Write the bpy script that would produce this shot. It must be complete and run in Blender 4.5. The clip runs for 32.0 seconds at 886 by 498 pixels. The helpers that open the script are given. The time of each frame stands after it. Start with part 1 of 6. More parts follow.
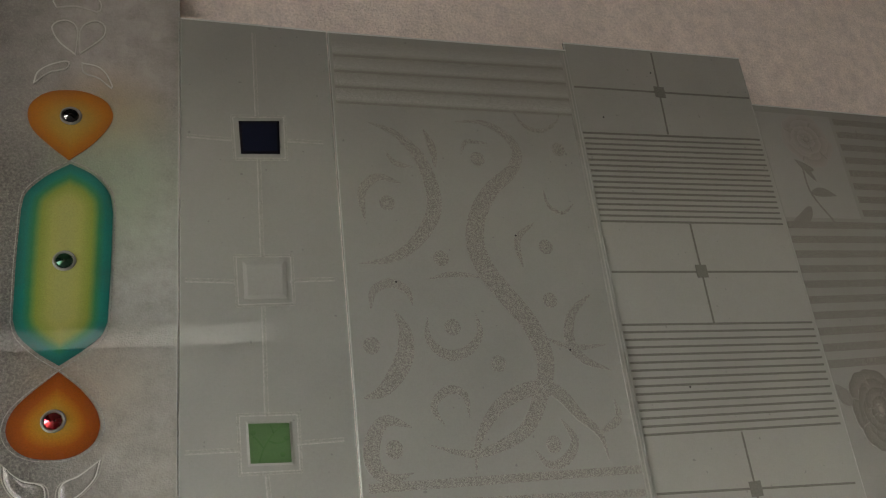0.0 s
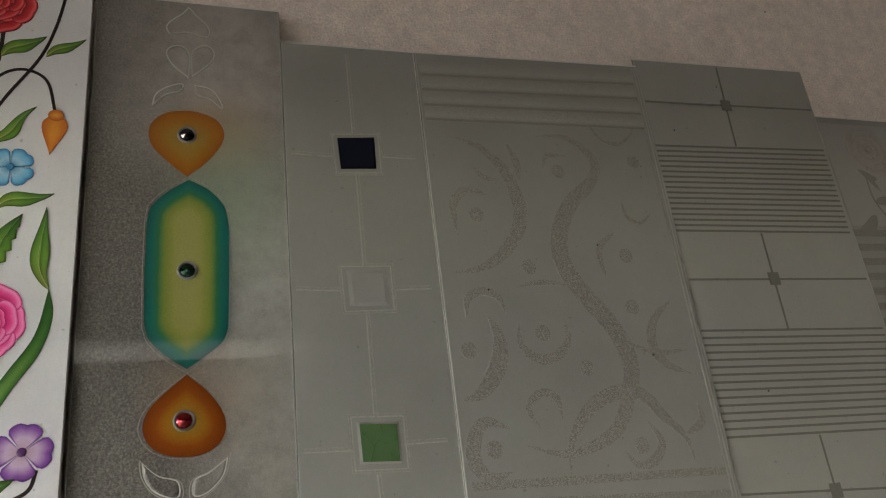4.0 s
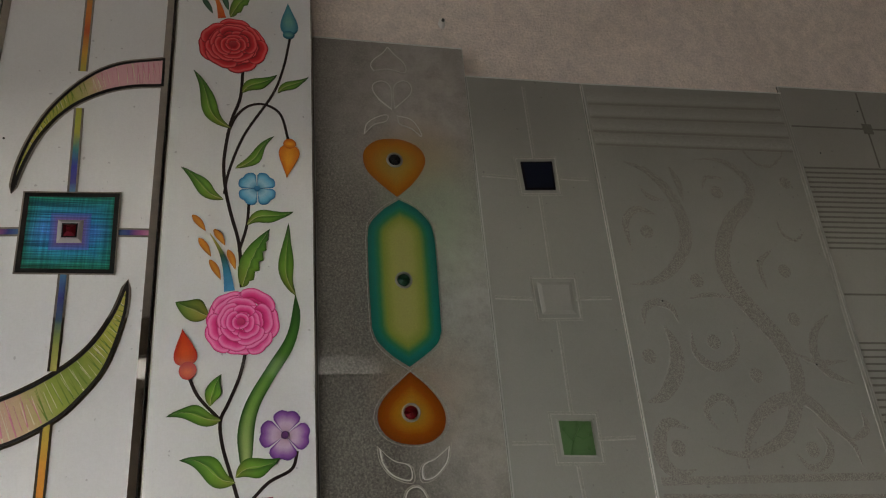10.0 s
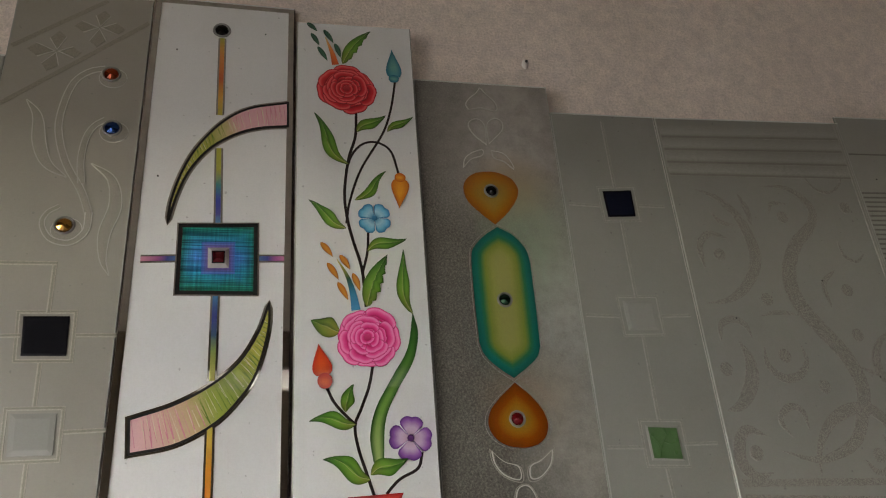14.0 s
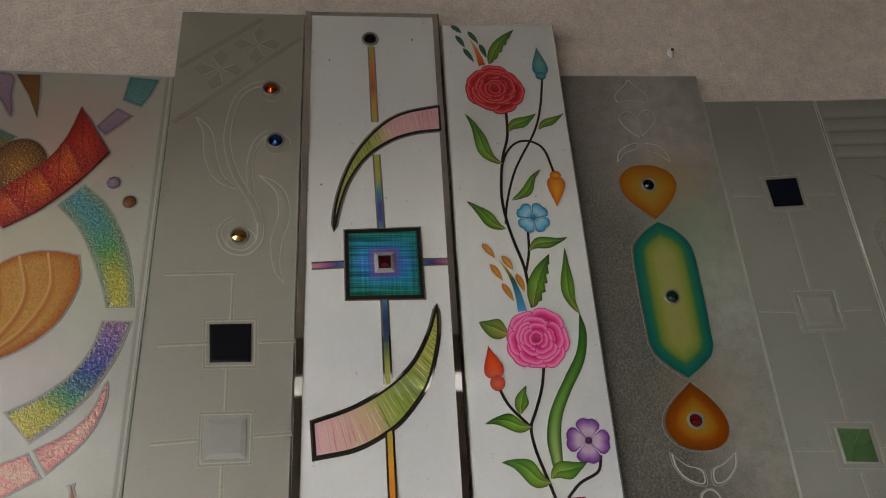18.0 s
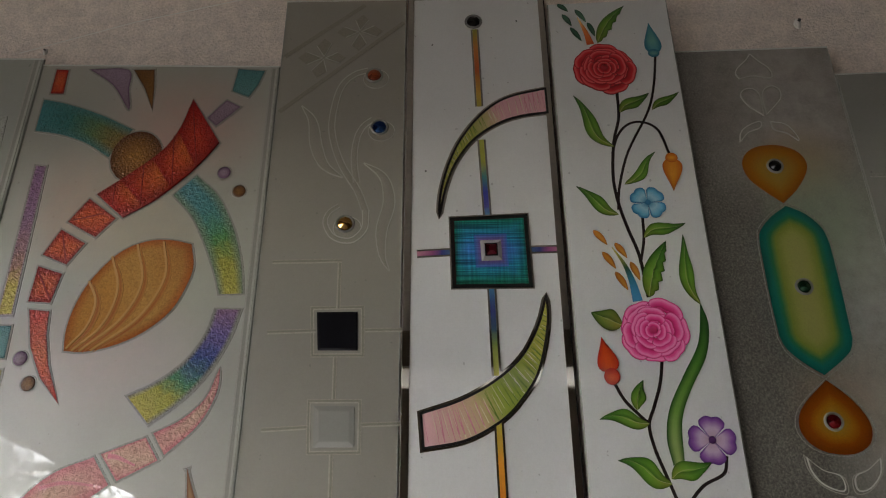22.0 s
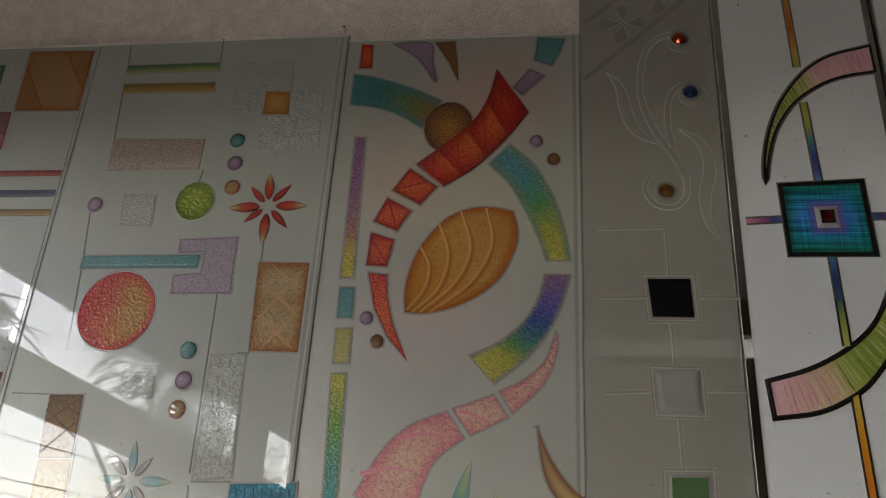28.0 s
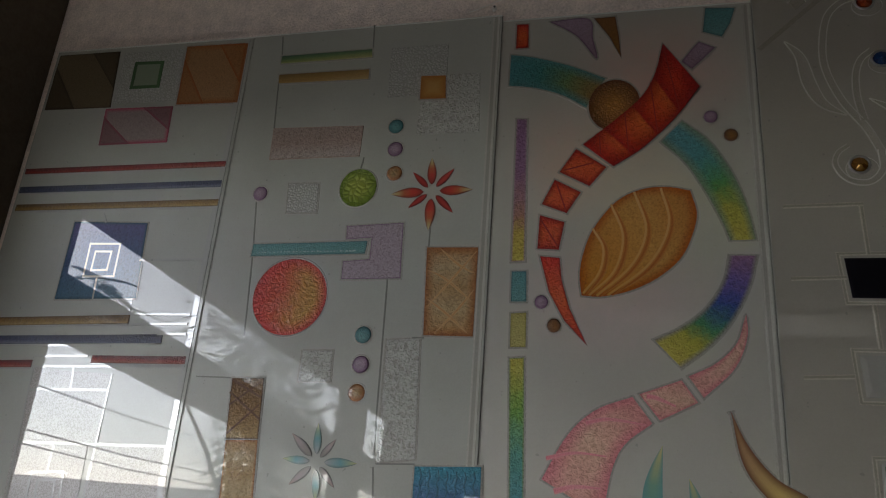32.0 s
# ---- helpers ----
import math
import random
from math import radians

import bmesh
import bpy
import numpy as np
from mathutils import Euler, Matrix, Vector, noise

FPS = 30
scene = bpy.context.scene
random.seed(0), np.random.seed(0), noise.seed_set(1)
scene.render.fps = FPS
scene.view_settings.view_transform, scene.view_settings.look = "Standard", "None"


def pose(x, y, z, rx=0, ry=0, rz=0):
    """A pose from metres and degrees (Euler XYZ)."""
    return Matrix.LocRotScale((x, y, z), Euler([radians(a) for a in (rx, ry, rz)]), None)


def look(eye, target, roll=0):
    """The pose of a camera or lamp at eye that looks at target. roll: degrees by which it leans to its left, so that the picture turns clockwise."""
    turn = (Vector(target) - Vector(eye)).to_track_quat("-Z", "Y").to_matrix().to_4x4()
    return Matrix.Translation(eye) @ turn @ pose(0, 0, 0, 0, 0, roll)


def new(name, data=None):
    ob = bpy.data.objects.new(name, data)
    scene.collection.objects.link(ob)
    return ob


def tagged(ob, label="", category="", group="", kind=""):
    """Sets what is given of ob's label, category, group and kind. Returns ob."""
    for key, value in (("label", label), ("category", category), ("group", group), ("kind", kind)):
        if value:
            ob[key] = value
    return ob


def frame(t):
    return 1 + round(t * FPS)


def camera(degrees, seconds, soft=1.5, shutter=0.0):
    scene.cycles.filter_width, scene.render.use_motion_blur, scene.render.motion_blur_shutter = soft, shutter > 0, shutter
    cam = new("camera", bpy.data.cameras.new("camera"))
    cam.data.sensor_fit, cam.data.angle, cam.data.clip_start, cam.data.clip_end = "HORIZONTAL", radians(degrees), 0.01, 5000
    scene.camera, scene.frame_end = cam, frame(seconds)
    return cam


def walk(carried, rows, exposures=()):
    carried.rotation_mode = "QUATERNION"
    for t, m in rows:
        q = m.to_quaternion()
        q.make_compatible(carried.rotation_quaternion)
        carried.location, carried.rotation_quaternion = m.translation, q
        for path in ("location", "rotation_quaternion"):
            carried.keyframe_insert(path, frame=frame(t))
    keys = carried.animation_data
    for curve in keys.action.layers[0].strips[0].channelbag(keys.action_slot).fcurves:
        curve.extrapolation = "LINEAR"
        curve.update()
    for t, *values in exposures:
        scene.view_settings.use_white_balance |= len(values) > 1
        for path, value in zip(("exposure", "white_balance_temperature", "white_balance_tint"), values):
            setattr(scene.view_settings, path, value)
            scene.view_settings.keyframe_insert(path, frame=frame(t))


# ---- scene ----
cam = camera(63.6, 32.0, soft=1.1)
PATH = [
    (0, (0.005, 0.099, 1.311), (0.717, 1.858, 1.945), -6.8),
    (0.5, (-0.001, 0.096, 1.311), (0.71, 1.853, 1.95), -6.8),
    (1, (-0.01, 0.1, 1.309), (0.7, 1.855, 1.954), -6.8),
    (1.5, (-0.027, 0.104, 1.313), (0.676, 1.861, 1.961), -6.9),
    (2, (-0.039, 0.104, 1.315), (0.653, 1.864, 1.966), -6.8),
    (2.5, (-0.058, 0.105, 1.314), (0.623, 1.866, 1.972), -6.8),
    (3, (-0.082, 0.105, 1.312), (0.588, 1.867, 1.98), -6.8),
    (3.5, (-0.113, 0.102, 1.306), (0.555, 1.863, 1.979), -6.8),
    (5.5, (-0.224, 0.053, 1.278), (0.399, 1.825, 1.965), -6.1),
    (6, (-0.248, 0.046, 1.273), (0.36, 1.821, 1.966), -5.9),
    (6.5, (-0.269, 0.04, 1.268), (0.326, 1.816, 1.968), -5.7),
    (7, (-0.28, 0.033, 1.261), (0.3, 1.809, 1.975), -5.5),
    (7.5, (-0.297, 0.036, 1.265), (0.278, 1.811, 1.985), -5.4),
    (8, (-0.319, 0.049, 1.272), (0.244, 1.826, 1.996), -5.3),
    (8.5, (-0.343, 0.058, 1.273), (0.2, 1.837, 2.007), -5.1),
    (9, (-0.365, 0.06, 1.276), (0.17, 1.841, 2.013), -5.0),
    (9.5, (-0.399, 0.061, 1.274), (0.133, 1.84, 2.016), -4.9),
    (10, (-0.431, 0.054, 1.26), (0.09, 1.833, 2.009), -4.9),
    (10.5, (-0.46, 0.039, 1.25), (0.048, 1.821, 2.002), -4.8),
    (11, (-0.477, 0.022, 1.246), (0.016, 1.808, 1.999), -4.7),
    (11.5, (-0.496, 0.006, 1.244), (-0.012, 1.793, 2.003), -4.7),
    (12, (-0.522, -0.006, 1.247), (-0.047, 1.782, 2.006), -4.7),
    (12.5, (-0.553, -0.021, 1.243), (-0.084, 1.766, 2.008), -4.6),
    (13, (-0.584, -0.04, 1.24), (-0.114, 1.745, 2.01), -4.6),
    (13.5, (-0.608, -0.048, 1.238), (-0.14, 1.735, 2.014), -4.5),
    (14, (-0.625, -0.052, 1.233), (-0.162, 1.727, 2.021), -4.4),
    (14.5, (-0.649, -0.057, 1.233), (-0.207, 1.723, 2.032), -4.7),
    (16.5, (-0.706, -0.04, 1.238), (-0.402, 1.762, 2.05), -3.8),
    (17, (-0.728, -0.03, 1.242), (-0.449, 1.777, 2.052), -3.7),
    (17.5, (-0.749, -0.024, 1.242), (-0.496, 1.786, 2.055), -3.5),
    (18, (-0.772, -0.009, 1.245), (-0.545, 1.806, 2.055), -3.4),
    (18.5, (-0.792, 0.0, 1.249), (-0.595, 1.821, 2.052), -3.2),
    (19, (-0.803, 0.003, 1.246), (-0.638, 1.825, 2.053), -2.8),
    (19.5, (-0.809, 0.006, 1.247), (-0.654, 1.828, 2.057), -2.7),
    (20, (-0.81, 0.016, 1.248), (-0.677, 1.836, 2.067), -2.5),
    (20.5, (-0.82, 0.025, 1.252), (-0.708, 1.845, 2.074), -2.3),
    (21, (-0.817, 0.031, 1.256), (-0.751, 1.852, 2.079), -1.7),
    (21.5, (-0.806, 0.034, 1.255), (-0.79, 1.859, 2.072), -0.9),
    (22, (-0.801, 0.04, 1.251), (-0.827, 1.871, 2.056), -0.4),
    (22.5, (-0.803, 0.041, 1.244), (-0.854, 1.872, 2.046), -0.3),
    (23, (-0.838, 0.046, 1.244), (-0.882, 1.88, 2.042), -0.5),
    (23.5, (-0.887, 0.047, 1.246), (-0.942, 1.883, 2.037), -0.7),
    (24, (-0.928, 0.04, 1.249), (-1.007, 1.881, 2.025), -1.1),
    (24.5, (-0.959, 0.025, 1.239), (-1.07, 1.866, 2.013), -0.9),
    (26.5, (-1.086, -0.001, 1.222), (-1.32, 1.835, 1.981), 1.8),
    (27, (-1.128, 0.0, 1.226), (-1.387, 1.838, 1.971), 2.5),
    (27.5, (-1.165, 0.0, 1.23), (-1.459, 1.839, 1.959), 3.0),
    (28, (-1.201, -0.013, 1.235), (-1.538, 1.826, 1.945), 3.4),
    (28.5, (-1.239, -0.021, 1.23), (-1.615, 1.816, 1.925), 3.6),
    (29, (-1.275, -0.03, 1.227), (-1.696, 1.803, 1.908), 3.8),
    (29.5, (-1.3, -0.03, 1.228), (-1.77, 1.796, 1.895), 4.0),
    (30, (-1.325, -0.031, 1.232), (-1.809, 1.794, 1.89), 4.0),
    (30.5, (-1.353, -0.028, 1.224), (-1.868, 1.791, 1.876), 4.2),
    (31, (-1.375, -0.04, 1.229), (-1.912, 1.779, 1.865), 4.2),
    (31.5, (-1.387, -0.039, 1.229), (-1.93, 1.777, 1.866), 4.3),
    (32, (-1.395, -0.044, 1.234), (-1.929, 1.773, 1.878), 4.4),
]
EXPOSURES = [(t, stops, warm, 12) for t, stops, warm in ((0.0, 4.64, 7120), (3.0, 4.53, 7120), (6.0, 4.04, 7250), (9.0, 3.92, 7250), (13.0, 4.25, 7250), (17.0, 4.11, 7150), (19.0, 3.95, 7120), (21.0, 3.72, 7120), (23.0, 3.46, 7100), (24.0, 3.30, 7200), (28.0, 3.32, 7100), (31.0, 3.02, 6700), (32.0, 2.88, 6700))]
walk(cam, [(t, look(eye, target, roll)) for t, eye, target, roll in PATH], EXPOSURES)

# ---- daylight ----
world = bpy.data.worlds.new("sky")
scene.world = world
world.use_nodes = True
wn = world.node_tree.nodes
sky = wn.new("ShaderNodeTexSky")
sky.sky_type = "NISHITA"
sky.sun_disc = False
sky.sun_elevation = radians(43.7)
sky.sun_rotation = radians(241.9)
sky.dust_density = 0.0
sky.air_density = 0.9
sky.altitude = 500.0
sky.ozone_density = 2.0
wn["Background"].inputs[1].default_value = 0.15
haze = wn.new("ShaderNodeHueSaturation")
haze.inputs["Saturation"].default_value = 0.3
world.node_tree.links.new(sky.outputs[0], haze.inputs["Color"])
world.node_tree.links.new(haze.outputs[0], wn["Background"].inputs[0])
sun = new("sun", bpy.data.lights.new("sun", "SUN"))
sun.data.energy, sun.data.angle, sun.data.color = 0.8, radians(0.5), (1.0, 0.95, 0.86)
sun.matrix_world = look((-6, -3.2, 6.5), (0, 0, 0))


# ---- materials ----
def mat_new(name):
    m = bpy.data.materials.new(name)
    m.use_nodes = True
    nt = m.node_tree
    return m, nt, nt.nodes["Principled BSDF"]


def node(nt, kind, **values):
    n = nt.nodes.new("ShaderNode" + kind)
    for key, value in values.items():
        n.inputs[key.replace("_", " ")].default_value = value
    return n


def ramp(nt, source, stops):
    """A colour ramp fed from a socket; stops are (place, colour)."""
    r = nt.nodes.new("ShaderNodeValToRGB")
    el = r.color_ramp.elements
    while len(el) < len(stops):
        el.new(0.5)
    for e, (p, c) in zip(el, stops):
        e.position, e.color = p, (*c, 1.0)
    nt.links.new(source, r.inputs[0])
    return r.outputs[0]


def mixed(nt, kind, fac, a, b):
    m = nt.nodes.new("ShaderNodeMix")
    m.data_type, m.blend_type = "RGBA", kind
    for value, socket in ((fac, m.inputs[0]), (a, m.inputs[6]), (b, m.inputs[7])):
        if isinstance(value, bpy.types.NodeSocket):
            nt.links.new(value, socket)
        elif isinstance(value, tuple):
            socket.default_value = (*value, 1.0)
        else:
            socket.default_value = value
    return m.outputs[2]


def place(nt):
    return nt.nodes.new("ShaderNodeTexCoord").outputs["Object"]


def noise_out(nt, scale, detail=4.0, rough=0.6, at=None):
    n = node(nt, "TexNoise", Scale=scale, Detail=detail, Roughness=rough)
    nt.links.new(at or place(nt), n.inputs["Vector"])
    return n.outputs[0]


def bumped(nt, p, height, strength, distance=0.001):
    b = node(nt, "Bump", Strength=strength, Distance=distance)
    nt.links.new(height, b.inputs["Height"])
    nt.links.new(b.outputs[0], p.inputs["Normal"])
    return b.outputs[0]


def gloss(nt, p, coat=1.0, rough=0.03, ior=1.6):
    p.inputs["Coat Weight"].default_value = coat
    p.inputs["Coat Roughness"].default_value = rough
    p.inputs["Coat IOR"].default_value = ior


def plaster(name, colour, stain, grain=260.0, strength=0.5, speck=0.4):
    m, nt, p = mat_new(name)
    fine = noise_out(nt, grain, 3, 0.7)
    wide = noise_out(nt, 2.3, 5, 0.65)
    c = ramp(nt, wide, [(0.3, stain), (0.68, colour)])
    c = mixed(nt, "MULTIPLY", speck, c, ramp(nt, fine, [(0.32, (0.55, 0.53, 0.52)), (0.5, (0.86, 0.85, 0.84)), (0.68, (1.12, 1.1, 1.1))]))
    c = mixed(nt, "MULTIPLY", 0.6, c, ramp(nt, noise_out(nt, 24.0, 4, 0.65), [(0.34, (0.80, 0.79, 0.80)), (0.64, (1.12, 1.10, 1.08))]))
    nt.links.new(c, p.inputs["Base Color"])
    p.inputs["Roughness"].default_value = 0.9
    bumped(nt, p, fine, strength, 0.003)
    return m


def frosted(name, colour, dirt, speck=0.28, coat=1.0, pitted=0.0, ior=1.62, rough=0.5, under=1.5):
    """Satin glass with a smooth front face: a matt body under a clear skin."""
    m, nt, p = mat_new(name)
    wide = noise_out(nt, 3.1, 5, 0.6)
    c = ramp(nt, wide, [(0.3, dirt), (0.7, colour)])
    fine = noise_out(nt, 300.0, 2, 0.7)
    c = mixed(nt, "MULTIPLY", speck, c, ramp(nt, fine, [(0.35, (0.55, 0.55, 0.53)), (0.6, (1, 1, 1))]))
    dust = noise_out(nt, 95.0, 1, 0.4)
    c = mixed(nt, "MIX", ramp(nt, dust, [(0.76, (0, 0, 0)), (0.80, (0.35, 0.35, 0.35))]), c, (0.05, 0.05, 0.05))
    nt.links.new(c, p.inputs["Base Color"])
    p.inputs["Roughness"].default_value = rough
    p.inputs["IOR"].default_value = under
    gloss(nt, p, coat, 0.005, ior)
    if pitted:
        v = node(nt, "TexVoronoi", Scale=380.0)
        nt.links.new(place(nt), v.inputs["Vector"])
        bumped(nt, p, v.outputs["Distance"], pitted, 0.002)
        c = mixed(nt, "MULTIPLY", 0.55, c, ramp(nt, noise_out(nt, 240.0, 3, 0.75), [(0.36, (0.35, 0.34, 0.33)), (0.52, (1, 1, 1)), (0.66, (1.9, 1.9, 1.85))]))
        nt.links.new(c, p.inputs["Base Color"])
    return m


def paint(name, stops, rim=None, rim_at=0.8, brushed=0.0, hammer=0.0, hammer_scale=110.0, coat=1.0, wobble=0.12, crackle=False, under=1.4, stipple=0.0, across=None):
    """Airbrushed enamel: the colours run along the shape and across it, with a rim of its own colour at the outline."""
    m, nt, p = mat_new(name)
    along = nt.nodes.new("ShaderNodeAttribute")
    along.attribute_name = "along"
    edge = nt.nodes.new("ShaderNodeAttribute")
    edge.attribute_name = "inner"
    at = place(nt)
    soft = node(nt, "Math")
    soft.operation = "MULTIPLY_ADD"
    soft.inputs[1].default_value, soft.inputs[2].default_value = wobble, -wobble / 2
    nt.links.new(noise_out(nt, 60.0, 3, 0.6, at), soft.inputs[0])
    add = node(nt, "Math")
    add.operation = "ADD"
    nt.links.new(along.outputs["Fac"], add.inputs[0])
    nt.links.new(soft.outputs[0], add.inputs[1])
    c = ramp(nt, add.outputs[0], stops)
    if across:
        side = nt.nodes.new("ShaderNodeAttribute")
        side.attribute_name = "cross"
        c = mixed(nt, "MULTIPLY", 1.0, c, ramp(nt, side.outputs["Fac"], across))
    if rim:
        f = ramp(nt, edge.outputs["Fac"], [(0.0, (1, 1, 1)), (rim_at, (0, 0, 0))])
        c = mixed(nt, "MIX", f, c, rim)
    if brushed:
        for scale, depth in (((5.0, 5.0, 300.0), 1.0), ((240.0, 5.0, 6.0), 0.4)):
            st = nt.nodes.new("ShaderNodeMapping")
            st.inputs["Scale"].default_value = scale
            nt.links.new(at, st.inputs["Vector"])
            c = mixed(nt, "MULTIPLY", brushed * depth, c, ramp(nt, noise_out(nt, 1.0, 2, 0.6, st.outputs[0]), [(0.36, (0.16, 0.26, 0.32)), (0.5, (0.8, 0.88, 0.95)), (0.66, (1.7, 1.8, 1.7))]))
    c = mixed(nt, "MULTIPLY", 0.25, c, ramp(nt, noise_out(nt, 330.0, 2, 0.6, at), [(0.3, (0.7, 0.7, 0.7)), (0.6, (1, 1, 1))]))
    if stipple:
        c = mixed(nt, "MULTIPLY", stipple, c, ramp(nt, noise_out(nt, 520.0, 2, 0.7, at), [(0.38, (0.5, 0.48, 0.46)), (0.5, (1, 1, 1)), (0.64, (1.55, 1.55, 1.52))]))
    if hammer:
        bend = node(nt, "TexNoise", Scale=hammer_scale * 0.6, Detail=2.0)
        nt.links.new(at, bend.inputs["Vector"])
        crooked = mixed(nt, "ADD", 0.9 / hammer_scale, at, bend.outputs[1])
        if crackle:
            v = node(nt, "TexVoronoi", Scale=hammer_scale)
            v.feature = "DISTANCE_TO_EDGE"
            stops = [(0.0, (0.5, 0.48, 0.46)), (0.13, (0.98, 0.98, 0.98)), (0.5, (1.15, 1.15, 1.15))]
        else:
            v = node(nt, "TexNoise", Scale=hammer_scale * 1.5, Detail=2.0, Roughness=0.5, Distortion=0.8)
            stops = [(0.34, (0.62, 0.58, 0.55)), (0.5, (1, 1, 1)), (0.66, (1.2, 1.2, 1.2))]
        nt.links.new(crooked, v.inputs["Vector"])
        relief = bumped(nt, p, v.outputs[0], hammer, 0.5 / hammer_scale)
        if hammer > 0.45 and coat < 0.7:
            nt.links.new(relief, p.inputs["Coat Normal"])
        c = mixed(nt, "MULTIPLY", 0.6, c, ramp(nt, v.outputs[0], stops))
    nt.links.new(c, p.inputs["Base Color"])
    p.inputs["Roughness"].default_value = 0.42
    p.inputs["IOR"].default_value = under
    gloss(nt, p, coat, 0.008)
    return m


def metal(name, colour, rough):
    m, nt, p = mat_new(name)
    p.inputs["Base Color"].default_value = (*colour, 1)
    p.inputs["Metallic"].default_value = 1.0
    r = ramp(nt, noise_out(nt, 40.0, 3), [(0.3, (rough, rough, rough)), (0.7, (rough * 1.8,) * 3)])
    nt.links.new(r, p.inputs["Roughness"])
    return m


def crystal(name, colour, rough=0.03):
    """A foil-backed cut stone: its facets mirror the room in the stone's colour."""
    m, nt, p = mat_new(name)
    p.inputs["Base Color"].default_value = (*colour, 1)
    p.inputs["Metallic"].default_value = 0.9
    p.inputs["Roughness"].default_value = rough
    gloss(nt, p, 0.35, 0.01, 1.5)
    return m


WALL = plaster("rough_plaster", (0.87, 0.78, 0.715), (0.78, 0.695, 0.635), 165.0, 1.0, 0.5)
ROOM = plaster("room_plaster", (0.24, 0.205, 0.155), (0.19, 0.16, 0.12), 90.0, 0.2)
# Dark tone carries the dimness of the backlit walls in the colour.
DARK = plaster("dim_room_plaster", (0.15, 0.125, 0.095), (0.10, 0.083, 0.06), 90.0, 0.2)
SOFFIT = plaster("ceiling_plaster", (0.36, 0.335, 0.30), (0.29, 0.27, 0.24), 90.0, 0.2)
CONCRETE = plaster("concrete", (0.30, 0.28, 0.245), (0.23, 0.213, 0.185), 60.0, 0.3)
# Dark ground tone for the unseen strip that holds down bounce light.
ASPHALT = plaster("asphalt", (0.07, 0.068, 0.065), (0.05, 0.048, 0.046), 60.0, 0.4)
EARTH = plaster("earth", (0.42, 0.42, 0.425), (0.34, 0.34, 0.345), 12.0, 0.4)
GREY = frosted("frosted_grey_glass", (0.27, 0.273, 0.247), (0.235, 0.238, 0.215), 0.1)
ASHEN = frosted("frosted_ash_glass", (0.315, 0.317, 0.286), (0.28, 0.282, 0.254), 0.1)
PALE = frosted("frosted_pale_glass", (0.335, 0.347, 0.315), (0.295, 0.306, 0.275), 0.1, ior=1.47, rough=0.42, under=1.55)
MISTED = frosted("misted_pale_glass", (0.345, 0.34, 0.296), (0.30, 0.295, 0.254), 0.1, ior=1.62, rough=0.42, under=2.2)
MILK = frosted("milky_glass", (0.70, 0.71, 0.715), (0.65, 0.66, 0.66), 0.1, rough=0.35, under=1.7)
OLIVE = frosted("frosted_olive_glass", (0.285, 0.27, 0.23), (0.25, 0.236, 0.198), 0.1, rough=0.38, under=1.95)


def oversprayed(m, x0, spots):
    """Airbrush mist round the painted pieces; a spot is (x, z, half width, half height, colour, strength)."""
    nt = m.node_tree
    p = nt.nodes["Principled BSDF"]
    c = p.inputs["Base Color"].links[0].from_socket
    at = place(nt)
    for x, z, w, h, colour, strength in spots:
        mp = nt.nodes.new("ShaderNodeMapping")
        mp.vector_type = "TEXTURE"
        mp.inputs["Location"].default_value = (x - x0, 0, z)
        mp.inputs["Scale"].default_value = (w, 5.0, h)
        nt.links.new(at, mp.inputs["Vector"])
        g = nt.nodes.new("ShaderNodeTexGradient")
        g.gradient_type = "SPHERICAL"
        nt.links.new(mp.outputs[0], g.inputs[0])
        f = mixed(nt, "MULTIPLY", 0.6, ramp(nt, g.outputs["Fac"], [(0.0, (0, 0, 0)), (0.75, (strength,) * 3)]), ramp(nt, noise_out(nt, 26.0, 4, 0.7, at), [(0.3, (0.3, 0.3, 0.3)), (0.65, (1, 1, 1))]))
        c = mixed(nt, "MIX", f, c, colour)
    nt.links.new(c, p.inputs["Base Color"])


oversprayed(MISTED, -1.687, ((-1.36, 2.08, 0.20, 0.16, (0.52, 0.26, 0.20), 0.55), (-1.55, 1.90, 0.12, 0.16, (0.52, 0.30, 0.22), 0.45), (-1.40, 1.86, 0.20, 0.16, (0.50, 0.40, 0.24), 0.4), (-1.27, 1.75, 0.10, 0.20, (0.40, 0.44, 0.30), 0.3), (-1.45, 1.60, 0.22, 0.14, (0.56, 0.38, 0.36), 0.4)))
PITTED = frosted("pitted_clear_glass", (0.175, 0.167, 0.146), (0.095, 0.09, 0.079), 1.0, pitted=0.22)
oversprayed(PITTED, -0.314, ((-0.09, 2.14, 0.26, 0.34, (0.40, 0.375, 0.345), 0.9), (-0.02, 1.72, 0.17, 0.30, (0.34, 0.345, 0.315), 0.95), (-0.03, 1.42, 0.15, 0.22, (0.335, 0.322, 0.285), 0.8), (-0.095, 1.99, 0.105, 0.10, (0.34, 0.21, 0.10), 0.6), (-0.08, 1.86, 0.13, 0.20, (0.20, 0.28, 0.17), 0.6), (-0.12, 1.52, 0.12, 0.12, (0.33, 0.25, 0.17), 0.4)))
# One glass edge in dim, lit and dark tones; the difference is painted light.
BEVEL = frosted("dim_glass_edge", (0.37, 0.38, 0.345), (0.30, 0.305, 0.28), 0.1, 0.1, under=1.3)
EDGE = frosted("lit_glass_edge", (0.72, 0.73, 0.68), (0.56, 0.57, 0.53), 0.1, 0.1, under=1.3)
SIDE = frosted("glass_thickness", (0.15, 0.16, 0.14), (0.11, 0.118, 0.103), 0.1, 0.3, under=1.3)


